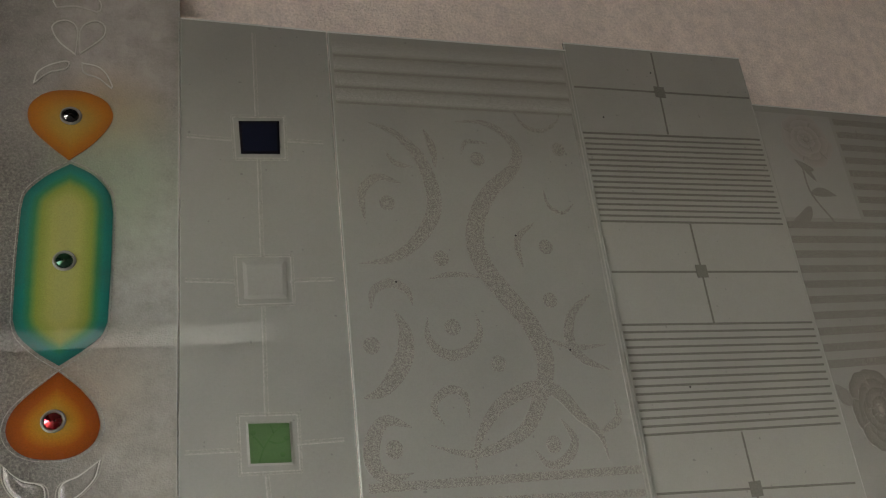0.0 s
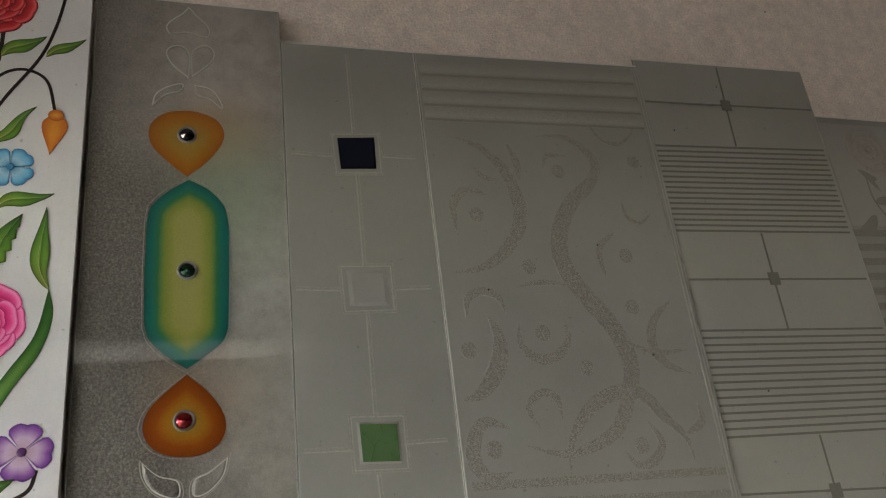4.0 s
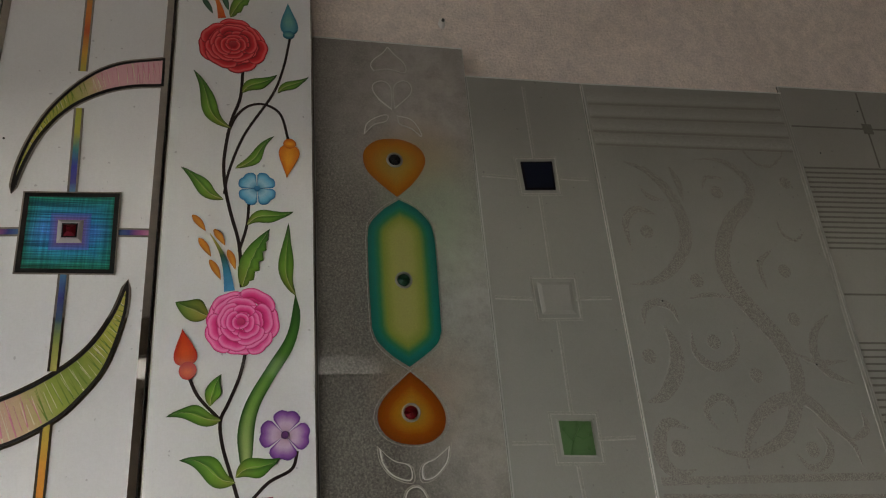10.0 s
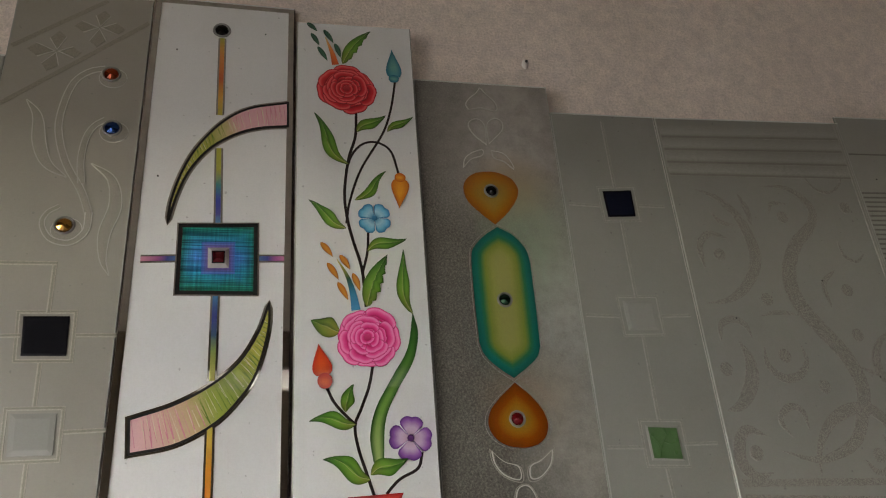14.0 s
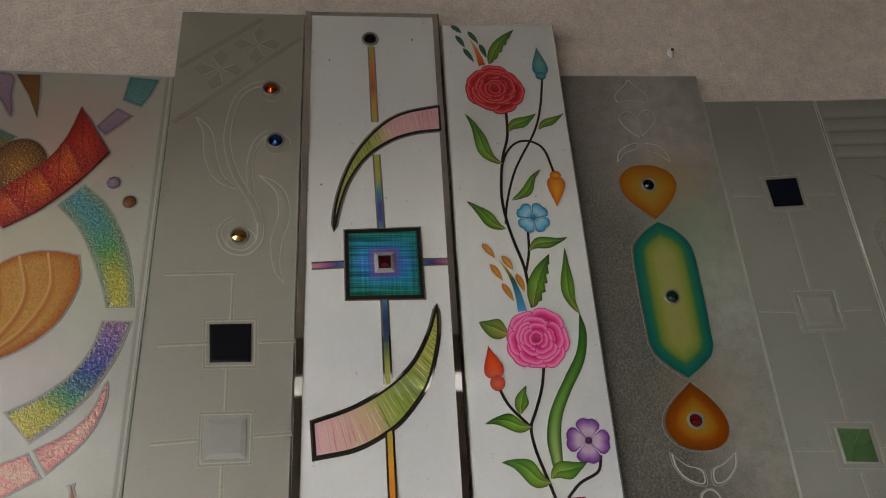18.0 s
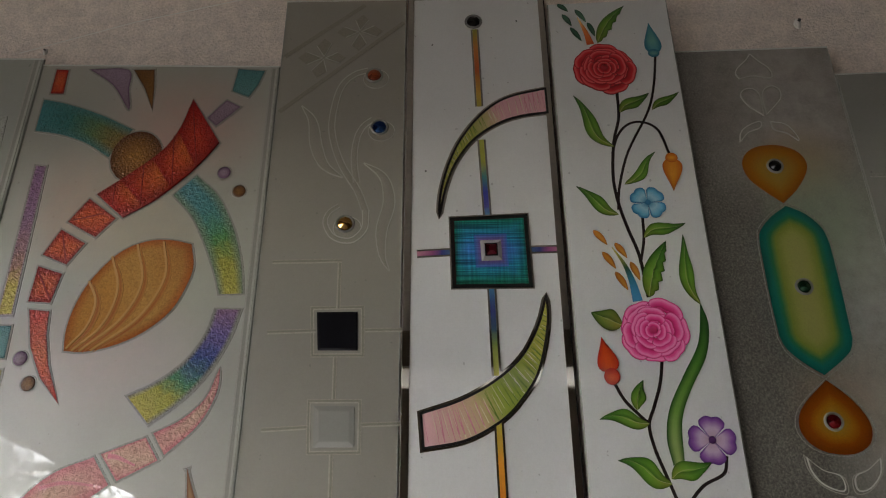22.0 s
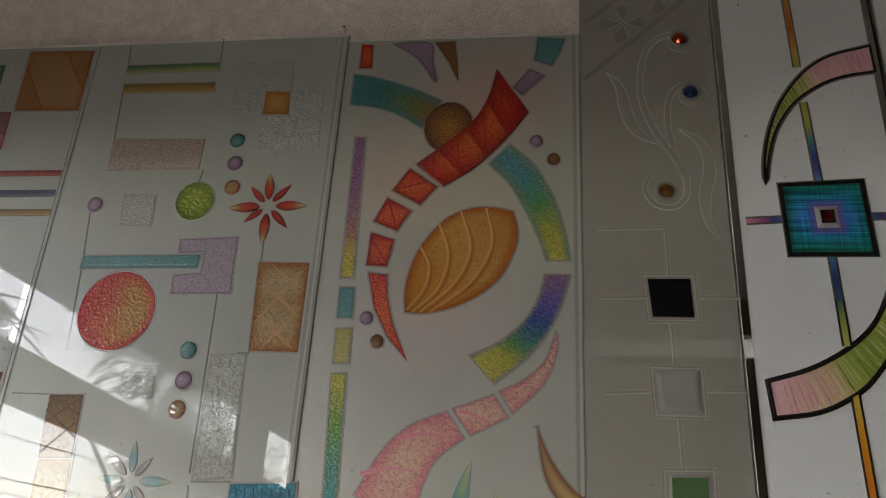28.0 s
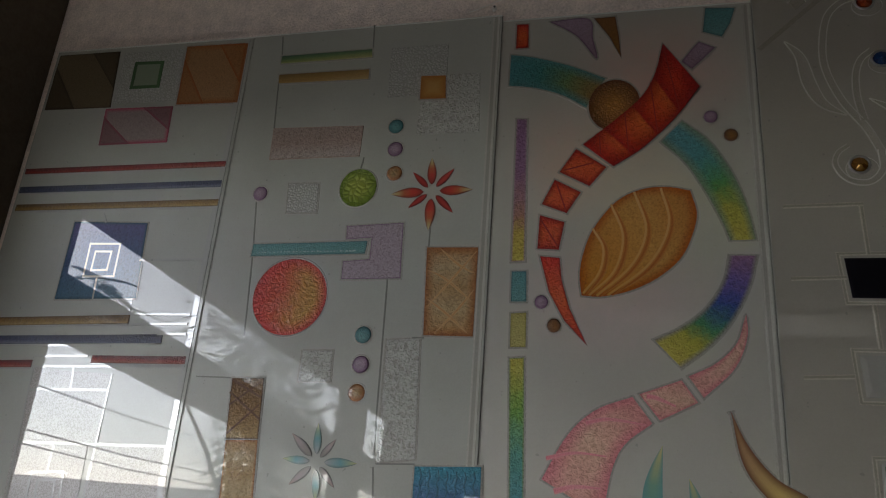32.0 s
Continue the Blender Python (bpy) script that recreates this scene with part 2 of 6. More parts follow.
# ---- builders ----
def part(name, bm, material, parent=None, label="", smooth=False):
    me = bpy.data.meshes.new(name)
    bm.normal_update()
    bm.to_mesh(me)
    bm.free()
    if material:
        me.materials.append(material)
    if smooth:
        me.polygons.foreach_set("use_smooth", [True] * len(me.polygons))
    ob = new(name, me)
    ob.parent = parent
    if label:
        ob["label"] = label
    return ob


def box(x0, y0, z0, x1, y1, z1, bevel=0.0):
    bm = bmesh.new()
    bmesh.ops.create_cube(bm, size=1.0)
    for v in bm.verts:
        v.co = Vector(((x0 + x1) / 2 + v.co.x * (x1 - x0), (y0 + y1) / 2 + v.co.y * (y1 - y0), (z0 + z1) / 2 + v.co.z * (z1 - z0)))
    if bevel:
        bmesh.ops.bevel(bm, geom=bm.edges, offset=bevel, segments=2, affect="EDGES")
    return bm


def structure(name, bm, material, label, category):
    return tagged(part(name, bm, material), label, category, kind="structure")


# ---- the room ----
WALL_Y = 1.328
JAMB, SPLAY, DEEP, HIGH = 0.78, 0.16, -6.5, 4.2
structure("wall_north", box(-3.4, WALL_Y, 0, 4.2, WALL_Y + 0.2, HIGH), WALL, "rough pinkish grey plaster wall behind the glass panels", "wall")
slab = box(-3.45, DEEP, -0.15, 4.2, WALL_Y, 0)
for v in slab.verts:
    if v.co.x < 0 and v.co.y < 0:
        v.co.x = -4.6
structure("floor", slab, CONCRETE, "bare grey concrete floor", "floor")
top = box(-3.4, DEEP - 0.2, HIGH, 4.4, WALL_Y + 0.2, HIGH + 0.15)
for v in top.verts:
    if v.co.x < 0 and v.co.y < 0:
        v.co.x = -4.75
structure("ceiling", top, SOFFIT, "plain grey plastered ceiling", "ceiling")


def pieces(*boxes):
    """One mesh of several boxes."""
    bm = bmesh.new()
    for b in boxes:
        me = bpy.data.meshes.new("piece")
        b.to_mesh(me)
        b.free()
        bm.from_mesh(me)
        bpy.data.meshes.remove(me)
    return bm


def splayed(bm):
    """Turns the side wall's open part outwards, away from the panels."""
    for v in bm.verts:
        v.co.x -= SPLAY * max(0.0, JAMB - v.co.y)
    return bm


def sloping_beam():
    bm = box(-3.32, DEEP, 0, -3.2, JAMB, 1)
    for v in bm.verts:
        far = JAMB - v.co.y
        v.co.z = 1.83 - 0.045 * far if v.co.z > 0.5 else 1.66 - 0.068 * far
    return bm


# The second box is a pier added to darken the corner.
structure("wall_west", splayed(pieces(box(-3.4, JAMB, 0, -3.2, WALL_Y, HIGH), box(-3.19, 1.09, 0, -2.985, WALL_Y - 0.002, HIGH), box(-3.32, DEEP, 2.09, -3.2, JAMB, HIGH), box(-3.32, DEEP, 0, -3.2, DEEP + 0.2, 2.09), box(-3.32, -3.95, 0, -3.2, -3.25, 2.09))), DARK, "dark side wall with a wide open front and an added shading pier", "wall")
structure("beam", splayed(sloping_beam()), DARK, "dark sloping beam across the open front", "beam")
# The low doorway is unseen, added to let daylight onto the panels.
structure("wall_south", pieces(box(-4.7, DEEP - 0.2, 0, -3.6, DEEP, HIGH), box(-3.6, DEEP - 0.2, 1.35, -1.8, DEEP, HIGH), box(-1.8, DEEP - 0.2, 0, 4.4, DEEP, 3.44), box(-1.8, DEEP - 0.2, 3.72, 4.4, DEEP, HIGH), box(1.3, DEEP - 0.2, 3.44, 4.4, DEEP, 3.72)), DARK, "dark plastered back wall with an added low doorway and a high slot", "wall")
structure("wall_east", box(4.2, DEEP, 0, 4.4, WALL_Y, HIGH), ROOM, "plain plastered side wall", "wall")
ground = bmesh.new()
bmesh.ops.create_circle(ground, cap_ends=True, segments=48, radius=400.0, matrix=Matrix.Translation((0, 0, -0.18)))
structure("ground", ground, EARTH, "pale dusty earth outside", "ground")

# Added out of view so that less light bounces up to the panels.
structure("road", box(-9.0, -70, -0.2, -3.3, 50, -0.17), ASPHALT, "unseen dark strip added outside to cut the ground's bounce", "road")
SMOKED, nt, p = mat_new("smoked_pane")
haze_pane = nt.nodes.new("ShaderNodeBsdfTranslucent")
nt.links.new(ramp(nt, noise_out(nt, 1.7, 4, 0.6), [(0.3, (0.28, 0.27, 0.25)), (0.7, (0.40, 0.39, 0.37))]), haze_pane.inputs["Color"])
nt.links.new(haze_pane.outputs[0], nt.nodes["Material Output"].inputs["Surface"])
pane = tagged(new("window_1"), "long high window with a frosted pane in the back wall", "window", kind="structure")
part("pane", box(-1.799, DEEP - 0.11, 3.442, 1.299, DEEP - 0.10, 3.718), SMOKED, pane, "long frosted pane")

# ---- the glass panels ----
THICK = 0.008
PANELS = {}


def glass_panel(key, x0, x1, z0, z1, y, material, label, lean=0.5):
    """A tall sheet that leans on the wall; z0 and z1 are the heights of its two top corners. y is that of its front face at 1.8 m."""
    root = new("glass_panel")
    tagged(root, label, "glass panel", "glass panels along the wall")
    t = math.tan(radians(lean))
    root.matrix_world = Matrix.Translation((x0, y + THICK - 1.8 * t, 0)) @ Matrix.Rotation(-radians(lean), 4, "X")
    PANELS[key] = (root, x0)
    w = x1 - x0
    bm = bmesh.new()
    b = 0.0024
    ring = [(0, 0.002), (w, 0.002), (w, z1), (0, z0)]
    inner = [(b, 0.002 + b), (w - b, 0.002 + b), (w - b, z1 - b), (b, z0 - b)]
    layers = [[bm.verts.new((x, d, z)) for x, z in pts] for pts, d in ((inner, -THICK), (ring, -THICK + b), (ring, -b), (inner, 0))]
    for a, c in zip(layers, layers[1:]):
        for i in range(4):
            bm.faces.new((a[i], c[i], c[(i + 1) % 4], a[(i + 1) % 4])).material_index = 2 if a is layers[1] else 1 if i == 2 else 3
    bm.faces.new(layers[0])
    bm.faces.new(layers[-1][::-1])
    bmesh.ops.recalc_face_normals(bm, faces=bm.faces)
    sheet = part("glass_sheet", bm, material, root)
    sheet.data.materials.append(EDGE)
    sheet.data.materials.append(SIDE)
    sheet.data.materials.append(BEVEL)
    # Pale strips on the front face paint the bright line along the edges.
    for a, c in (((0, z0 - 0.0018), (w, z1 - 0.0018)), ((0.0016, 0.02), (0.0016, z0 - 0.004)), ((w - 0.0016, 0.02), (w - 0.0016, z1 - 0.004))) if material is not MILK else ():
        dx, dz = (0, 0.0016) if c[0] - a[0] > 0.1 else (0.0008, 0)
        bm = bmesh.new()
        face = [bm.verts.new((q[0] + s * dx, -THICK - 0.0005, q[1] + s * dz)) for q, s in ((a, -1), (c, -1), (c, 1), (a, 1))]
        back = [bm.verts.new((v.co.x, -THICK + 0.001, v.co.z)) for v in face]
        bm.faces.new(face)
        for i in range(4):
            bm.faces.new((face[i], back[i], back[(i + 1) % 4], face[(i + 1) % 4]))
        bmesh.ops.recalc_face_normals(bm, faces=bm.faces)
        part("edge_glint", bm, EDGE if dz else BEVEL, root, "pale strip painting the bright line of the glass edge")
    return root


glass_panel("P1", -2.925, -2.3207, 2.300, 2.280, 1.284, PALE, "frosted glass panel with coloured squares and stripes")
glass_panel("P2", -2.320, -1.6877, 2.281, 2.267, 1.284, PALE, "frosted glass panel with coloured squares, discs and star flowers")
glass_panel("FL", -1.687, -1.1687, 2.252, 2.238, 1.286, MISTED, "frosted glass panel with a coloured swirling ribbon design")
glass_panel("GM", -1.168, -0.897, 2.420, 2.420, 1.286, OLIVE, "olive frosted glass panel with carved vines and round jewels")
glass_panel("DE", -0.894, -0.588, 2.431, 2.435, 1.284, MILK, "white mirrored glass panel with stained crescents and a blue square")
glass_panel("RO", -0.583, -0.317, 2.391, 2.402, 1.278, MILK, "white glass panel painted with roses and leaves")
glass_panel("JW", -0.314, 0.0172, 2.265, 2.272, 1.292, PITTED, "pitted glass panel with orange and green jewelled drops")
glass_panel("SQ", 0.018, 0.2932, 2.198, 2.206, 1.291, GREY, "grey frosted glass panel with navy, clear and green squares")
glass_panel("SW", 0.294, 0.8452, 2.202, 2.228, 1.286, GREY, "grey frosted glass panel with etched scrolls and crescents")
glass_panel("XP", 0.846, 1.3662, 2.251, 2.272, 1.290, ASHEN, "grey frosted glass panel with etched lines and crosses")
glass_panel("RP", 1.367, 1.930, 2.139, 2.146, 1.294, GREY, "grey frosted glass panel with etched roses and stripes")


# ---- outside: a tree and cables ----
BARK = plaster("bark", (0.16, 0.12, 0.09), (0.09, 0.07, 0.05), 40.0, 0.6)
m, nt, p = mat_new("leaflet")
rnd_info = nt.nodes.new("ShaderNodeNewGeometry").outputs["Random Per Island"]
nt.links.new(ramp(nt, rnd_info, [(0.0, (0.035, 0.07, 0.02)), (1.0, (0.10, 0.15, 0.05))]), p.inputs["Base Color"])
p.inputs["Roughness"].default_value = 0.5
LEAFLET = m
WIRE, nt, p = mat_new("black_rubber")
p.inputs["Base Color"].default_value = (0.02, 0.02, 0.02, 1)


def tube(pts, r0, r1, sides=8):
    """A round limb that tapers along the points."""
    bm = bmesh.new()
    rows = []
    n = len(pts) - 1
    for i, q in enumerate(pts):
        d = (Vector(pts[min(i + 1, n)]) - Vector(pts[max(i - 1, 0)])).normalized()
        u = d.orthogonal().normalized()
        w = d.cross(u)
        r = r0 + (r1 - r0) * i / n
        rows.append([bm.verts.new(Vector(q) + (u * math.cos(6.2832 * k / sides) + w * math.sin(6.2832 * k / sides)) * r) for k in range(sides)])
    for a, b in zip(rows, rows[1:]):
        for k in range(sides):
            bm.faces.new((a[k], a[(k + 1) % sides], b[(k + 1) % sides], b[k]))
    bm.faces.new(rows[0][::-1])
    bm.faces.new(rows[-1])
    bmesh.ops.recalc_face_normals(bm, faces=bm.faces)
    return bm


def tree(x, y, reach, top, fronds, seed, label, low=2.2, stray=None, bare=False):
    """A tree with feathery compound leaves: each frond carries pairs of narrow leaflets."""
    rnd = random.Random(seed)
    root = new("tree")
    root.location = (x, y, -0.18)
    tagged(root, label, "tree", "trees outside")
    trunk = [Vector((rnd.uniform(-0.1, 0.1) * k, rnd.uniform(-0.1, 0.1) * k, k * low / 4)) for k in range(5)]
    part("trunk", tube(trunk, 0.16, 0.10), BARK, root, smooth=True)
    tips = []
    for i in range(11):
        a = 2 * math.pi * (i + rnd.uniform(-0.3, 0.3)) / 11
        out, up = reach * rnd.uniform(0.55, 1.0), (top - low) * rnd.uniform(0.1, 1.0)
        pts = [trunk[-1] + Vector((math.cos(a) * out * s, math.sin(a) * out * s, up * s ** 0.8 + 0.15 * math.sin(6 * s + i))) for s in (0, 0.25, 0.5, 0.75, 1.0)]
        if bare and pts[-1].y * 0.51 - pts[-1].x * 0.86 > 0.6 + 0.75 * max(0.0, pts[-1].z - 3.4):
            continue
        part("limb", tube(pts, 0.02, 0.005, 6), BARK, root, smooth=True)
        tips += pts[1:]
    if stray:
        s0, s1 = trunk[-1], Vector(stray)
        part("limb", tube([s0.lerp(s1, s) + Vector((0, 0, 0.5 * math.sin(3.14 * s))) for s in (0, 0.25, 0.5, 0.75, 1.0)], 0.05, 0.008, 6), BARK, root, smooth=True)
    bm = bmesh.new()
    for k in range(fronds + (16 if stray else 0)):
        at = Vector(stray) + Vector((rnd.gauss(0, 0.12), rnd.gauss(0.05, 0.2), rnd.gauss(0, 0.08))) if k >= fronds else rnd.choice(tips) + Vector((rnd.gauss(0, 0.42), rnd.gauss(0, 0.42), rnd.gauss(0, 0.36))) * reach / 2.0 * (k < fronds)
        if bare and at.y * 0.51 - at.x * 0.86 > 0.25 + 0.75 * max(0.0, at.z - 3.4) and k < fronds:
            continue
        a, droop, n = rnd.uniform(0, 6.28), rnd.uniform(-0.7, 0.15), 12
        d = Vector((math.cos(a), math.sin(a), droop)).normalized()
        side = d.cross(Vector((0, 0, 1))).normalized()
        length = rnd.uniform(0.6, 1.0)
        stalk = [at + d * length * s - Vector((0, 0, 0.12 * s * s)) for s in (0, 0.35, 0.7, 1.0)]
        for a, b in zip(stalk, stalk[1:]):
            for e in (side * 0.006, Vector((0, 0, 0.006))):
                bm.faces.new([bm.verts.new(v) for v in (a - e, b - e, b + e, a + e)])
        for j in range(n):
            s = (j + 1) / n
            mid = at + d * length * s - Vector((0, 0, 0.12 * s * s))
            for sg in (-1, 1):
                w = (side * sg + d * 0.4).normalized()
                q = w * 0.115 * (1.15 - 0.6 * s)
                t = d * 0.028
                bm.faces.new([bm.verts.new(v) for v in (mid, mid + q * 0.5 + t, mid + q - Vector((0, 0, 0.015)), mid + q * 0.5 - t)])
    part("crown", bm, LEAFLET, root, "feathery green foliage")
    return root


tree(-9.6, -11.2, 2.7, 6.4, 1250, 3, "leafy green tree with feathery leaves outside", 1.0, (1.1, 6.0, 3.85), True)
tree(-10.5, -17.5, 3.4, 5.9, 150, 9, "leafy green tree with feathery leaves outside", 1.0)
tree(-11.2, -26.0, 3.9, 5.2, 60, 14, "leafy green tree with feathery leaves outside", 1.5)
for z0, z1 in ((3.27, 2.74), (2.19, 1.68), (1.86, 1.30)):
    pts = [Vector((-16, y, z0 + (z1 - z0) * (-11.7 - y) / 7.0 + 0.0035 * (y + 15) ** 2)) for y in range(8, -44, -4)]
    cable = part("overhead_cable", tube(pts, 0.02, 0.02, 6), WIRE)
    tagged(cable, "thin black overhead cable outside", "cable", "overhead cables")

# ---- marks on the wall ----
m, nt, p = mat_new("chalk_white")
p.inputs["Base Color"].default_value = (0.72, 0.70, 0.66, 1)
p.inputs["Roughness"].default_value = 0.9
CHALK = m


def plug(x, z, r, label):
    """A broken plaster plug round a screw hole."""
    bm = bmesh.new()
    bmesh.ops.create_icosphere(bm, subdivisions=2, radius=r)
    rnd = random.Random(int(x * 1000))
    for v in bm.verts:
        v.co = Vector((v.co.x * 0.8, v.co.y * 0.6, v.co.z * 1.25)) * rnd.uniform(0.75, 1.15)
    root = tagged(part("wall_plug", bm, CHALK), label, "wall plug")
    root.location = (x, WALL_Y - r * 0.25, z)
    hole = bmesh.new()
    bmesh.ops.create_cone(hole, cap_ends=True, segments=10, radius1=r * 0.33, radius2=r * 0.33, depth=r, matrix=Matrix.Translation((r * 0.1, -r * 0.35, r * 0.4)) @ Matrix.Rotation(radians(90), 4, "X"))
    part("hole", hole, WIRE, root, "dark screw hole")


plug(-0.015, 2.360, 0.011, "broken white plaster plug in the wall")
plug(1.345, 2.479, 0.006, "small pale plaster plug in the wall")
plug(-1.717, 2.316, 0.007, "small pale plaster plug in the wall")
scratch = tagged(part("scratch", tube([Vector((-1.777, WALL_Y, 2.315)), Vector((-1.531, WALL_Y, 2.398)), Vector((-1.309, WALL_Y, 2.455)), Vector((-1.051, WALL_Y, 2.512))], 0.0012, 0.0012, 5), CHALK), "long pale scratch in the plaster wall", "scratch", kind="structure")


def rgb(r, g, b):
    return tuple((c / 255 / 12.92 if c <= 10 else ((c / 255 + 0.055) / 1.055) ** 2.4) for c in (r, g, b))


# ---- shapes that lie on the glass ----
def spline(pts, n=7):
    """A smooth open curve through the points."""
    p = [Vector(q) for q in pts]
    p = [2 * p[0] - p[1], *p, 2 * p[-1] - p[-2]]
    out = []
    for a, b, c, d in zip(p, p[1:], p[2:], p[3:]):
        for k in range(n):
            t = k / n
            out.append(0.5 * (2 * b + (c - a) * t + (2 * a - 5 * b + 4 * c - d) * t * t + (3 * b - a - 3 * c + d) * t ** 3))
    out.append(p[-2])
    return out


def resample(pts, n):
    pts = [Vector(q) for q in pts]
    run = [0.0]
    for a, b in zip(pts, pts[1:]):
        run.append(run[-1] + (b - a).length)
    xs = np.linspace(0, run[-1], n)
    return [Vector((float(np.interp(x, run, [q.x for q in pts])), float(np.interp(x, run, [q.y for q in pts])))) for x in xs]


STEP = [0]


def height(lv):
    """How far a piece stands proud; each piece differs by a hair, so that no two faces share a plane."""
    STEP[0] = (STEP[0] + 1) % 12
    return 0.0007 + 0.0005 * lv + 0.00003 * STEP[0]


def strip(key, name, left, right, material, lv=0, across=5, label="", parent=None, bulge=0.0):
    """A band between two lines of the same number of points, which run along the wall and up it."""
    root, x0 = PANELS[key]
    bm = bmesh.new()
    la, lb, lc = bm.verts.layers.float.new("along"), bm.verts.layers.float.new("inner"), bm.verts.layers.float.new("cross")
    front, back = -THICK - height(lv), -THICK + 0.001
    rows, n = [], len(left)
    for i, (a, b) in enumerate(zip(left, right)):
        row = []
        for j in range(across):
            s = j / (across - 1)
            q = Vector(a).lerp(Vector(b), s)
            inner = 1 - abs(2 * s - 1)
            v = bm.verts.new((q.x - x0, front - bulge * inner * (2 - inner), q.y))
            v[la], v[lb], v[lc] = i / (n - 1), inner, s
            row.append(v)
        rows.append(row)
    for r, s in zip(rows, rows[1:]):
        for j in range(across - 1):
            bm.faces.new((r[j], s[j], s[j + 1], r[j + 1]))
    skirt(bm, back)
    return part(name, bm, material, parent or root, label)


def skirt(bm, back):
    """Closes the sides of a raised sheet down to the glass."""
    edges = [e for e in bm.edges if e.is_boundary]
    new_verts = [g for g in bmesh.ops.extrude_edge_only(bm, edges=edges)["geom"] if isinstance(g, bmesh.types.BMVert)]
    for v in new_verts:
        v.co.y = back
    bmesh.ops.recalc_face_normals(bm, faces=bm.faces)


def ribbon(key, name, pts, width, material, lv=0, taper=(1.0, 1.0), smooth=True, label="", parent=None, n=None, across=5, belly=False, bulge=0.0):
    """A line of the given width along the points; taper gives the width's share at both ends, belly swells it in the middle."""
    line = spline(pts) if smooth and len(pts) > 2 else [Vector(q) for q in pts]
    line = resample(line, n or max(4, len(line)) if smooth else len(line))
    left, right = [], []
    m = len(line) - 1
    for i, q in enumerate(line):
        d = (line[min(i + 1, m)] - line[max(i - 1, 0)]).normalized()
        s = i / m
        w = width / 2 * (taper[0] + (taper[1] - taper[0]) * s)
        if belly:
            w = width / 2 * max(0.03, math.sin(math.pi * s) ** 0.8)
        side = Vector((-d.y, d.x)) * w
        left.append(q + side)
        right.append(q - side)
    return strip(key, name, left, right, material, lv, across, label, parent, bulge)


def shape(key, name, outline, material, lv=0, inset=0.006, axis=(0, 1), label="", parent=None):
    """A flat piece with the given outline; its inner field starts at the inset."""
    root, x0 = PANELS[key]
    bm = bmesh.new()
    la, lb = bm.verts.layers.float.new("along"), bm.verts.layers.float.new("inner")
    pts = [Vector(q) for q in outline]
    ax = Vector(axis).normalized()
    run = [q.dot(ax) for q in pts]
    lo, hi = min(run), max(run)
    w0 = -THICK - height(lv)
    verts = [bm.verts.new((q.x - x0, w0, q.y)) for q in pts]
    face = bm.faces.new(verts)
    bm.normal_update()
    bmesh.ops.inset_individual(bm, faces=[face], thickness=inset, use_even_offset=True)
    rim = {v for e in bm.edges if e.is_boundary for v in e.verts}
    for v in bm.verts:
        v[la] = (Vector((v.co.x + x0, v.co.z)).dot(ax) - lo) / (hi - lo)
        v[lb] = 0.0 if v in rim else 1.0
    skirt(bm, -THICK + 0.001)
    return part(name, bm, material, parent or root, label)


def ellipse(c, rx, rz, n=28, turn=0.0):
    cs, sn = math.cos(radians(turn)), math.sin(radians(turn))
    out = []
    for i in range(n):
        a = 2 * math.pi * i / n
        x, z = rx * math.cos(a), rz * math.sin(a)
        out.append((c[0] + x * cs - z * sn, c[1] + x * sn + z * cs))
    return out


def disc(key, name, c, rx, rz, material, lv=0, dome=0.0, label="", parent=None, n=28, axis=(0, 1)):
    """A round piece, domed towards the room."""
    root, x0 = PANELS[key]
    bm = bmesh.new()
    la, lb = bm.verts.layers.float.new("along"), bm.verts.layers.float.new("inner")
    ax = Vector(axis).normalized()
    rings, w0 = [], -THICK - height(lv)
    for k in range(5):
        s = 1 - k / 5
        ring = []
        for i in range(n):
            a = 2 * math.pi * i / n
            v = bm.verts.new((c[0] - x0 + rx * s * math.cos(a), w0 - dome * (1 - s * s), c[1] + rz * s * math.sin(a)))
            v[la], v[lb] = 0.5 + 0.5 * s * Vector((math.cos(a), math.sin(a))).dot(ax), 1 - s
            ring.append(v)
        rings.append(ring)
    for a, b in zip(rings, rings[1:]):
        for i in range(n):
            bm.faces.new((a[i], a[(i + 1) % n], b[(i + 1) % n], b[i]))
    top = bm.verts.new((c[0] - x0, w0 - dome, c[1]))
    top[la], top[lb] = 0.5, 1.0
    for i in range(n):
        bm.faces.new((rings[-1][i], rings[-1][(i + 1) % n], top))
    skirt(bm, -THICK + 0.001)
    return part(name, bm, material, parent or root, label, smooth=bool(dome))


def outline_of(key, name, pts, width, material, lv=1, closed=True, parent=None, label=""):
    """A rim of even width along an outline."""
    q = [Vector(p) for p in pts]
    n = len(q)
    left, right = [], []
    for i in range(n + (1 if closed else 0)):
        a, b, c = q[(i - 1) % n], q[i % n], q[(i + 1) % n]
        if not closed and i == 0:
            a = b + (b - c)
        if not closed and i == n - 1:
            c = b + (b - a)
        d1, d2 = (b - a).normalized(), (c - b).normalized()
        n1, n2 = Vector((-d1.y, d1.x)), Vector((-d2.y, d2.x))
        s = n1 + n2
        s = s / max(0.45, s.length_squared / 2)
        left.append(b + s * width / 2)
        right.append(b - s * width / 2)
    return strip(key, name, left, right, material, lv, 3, label, parent)


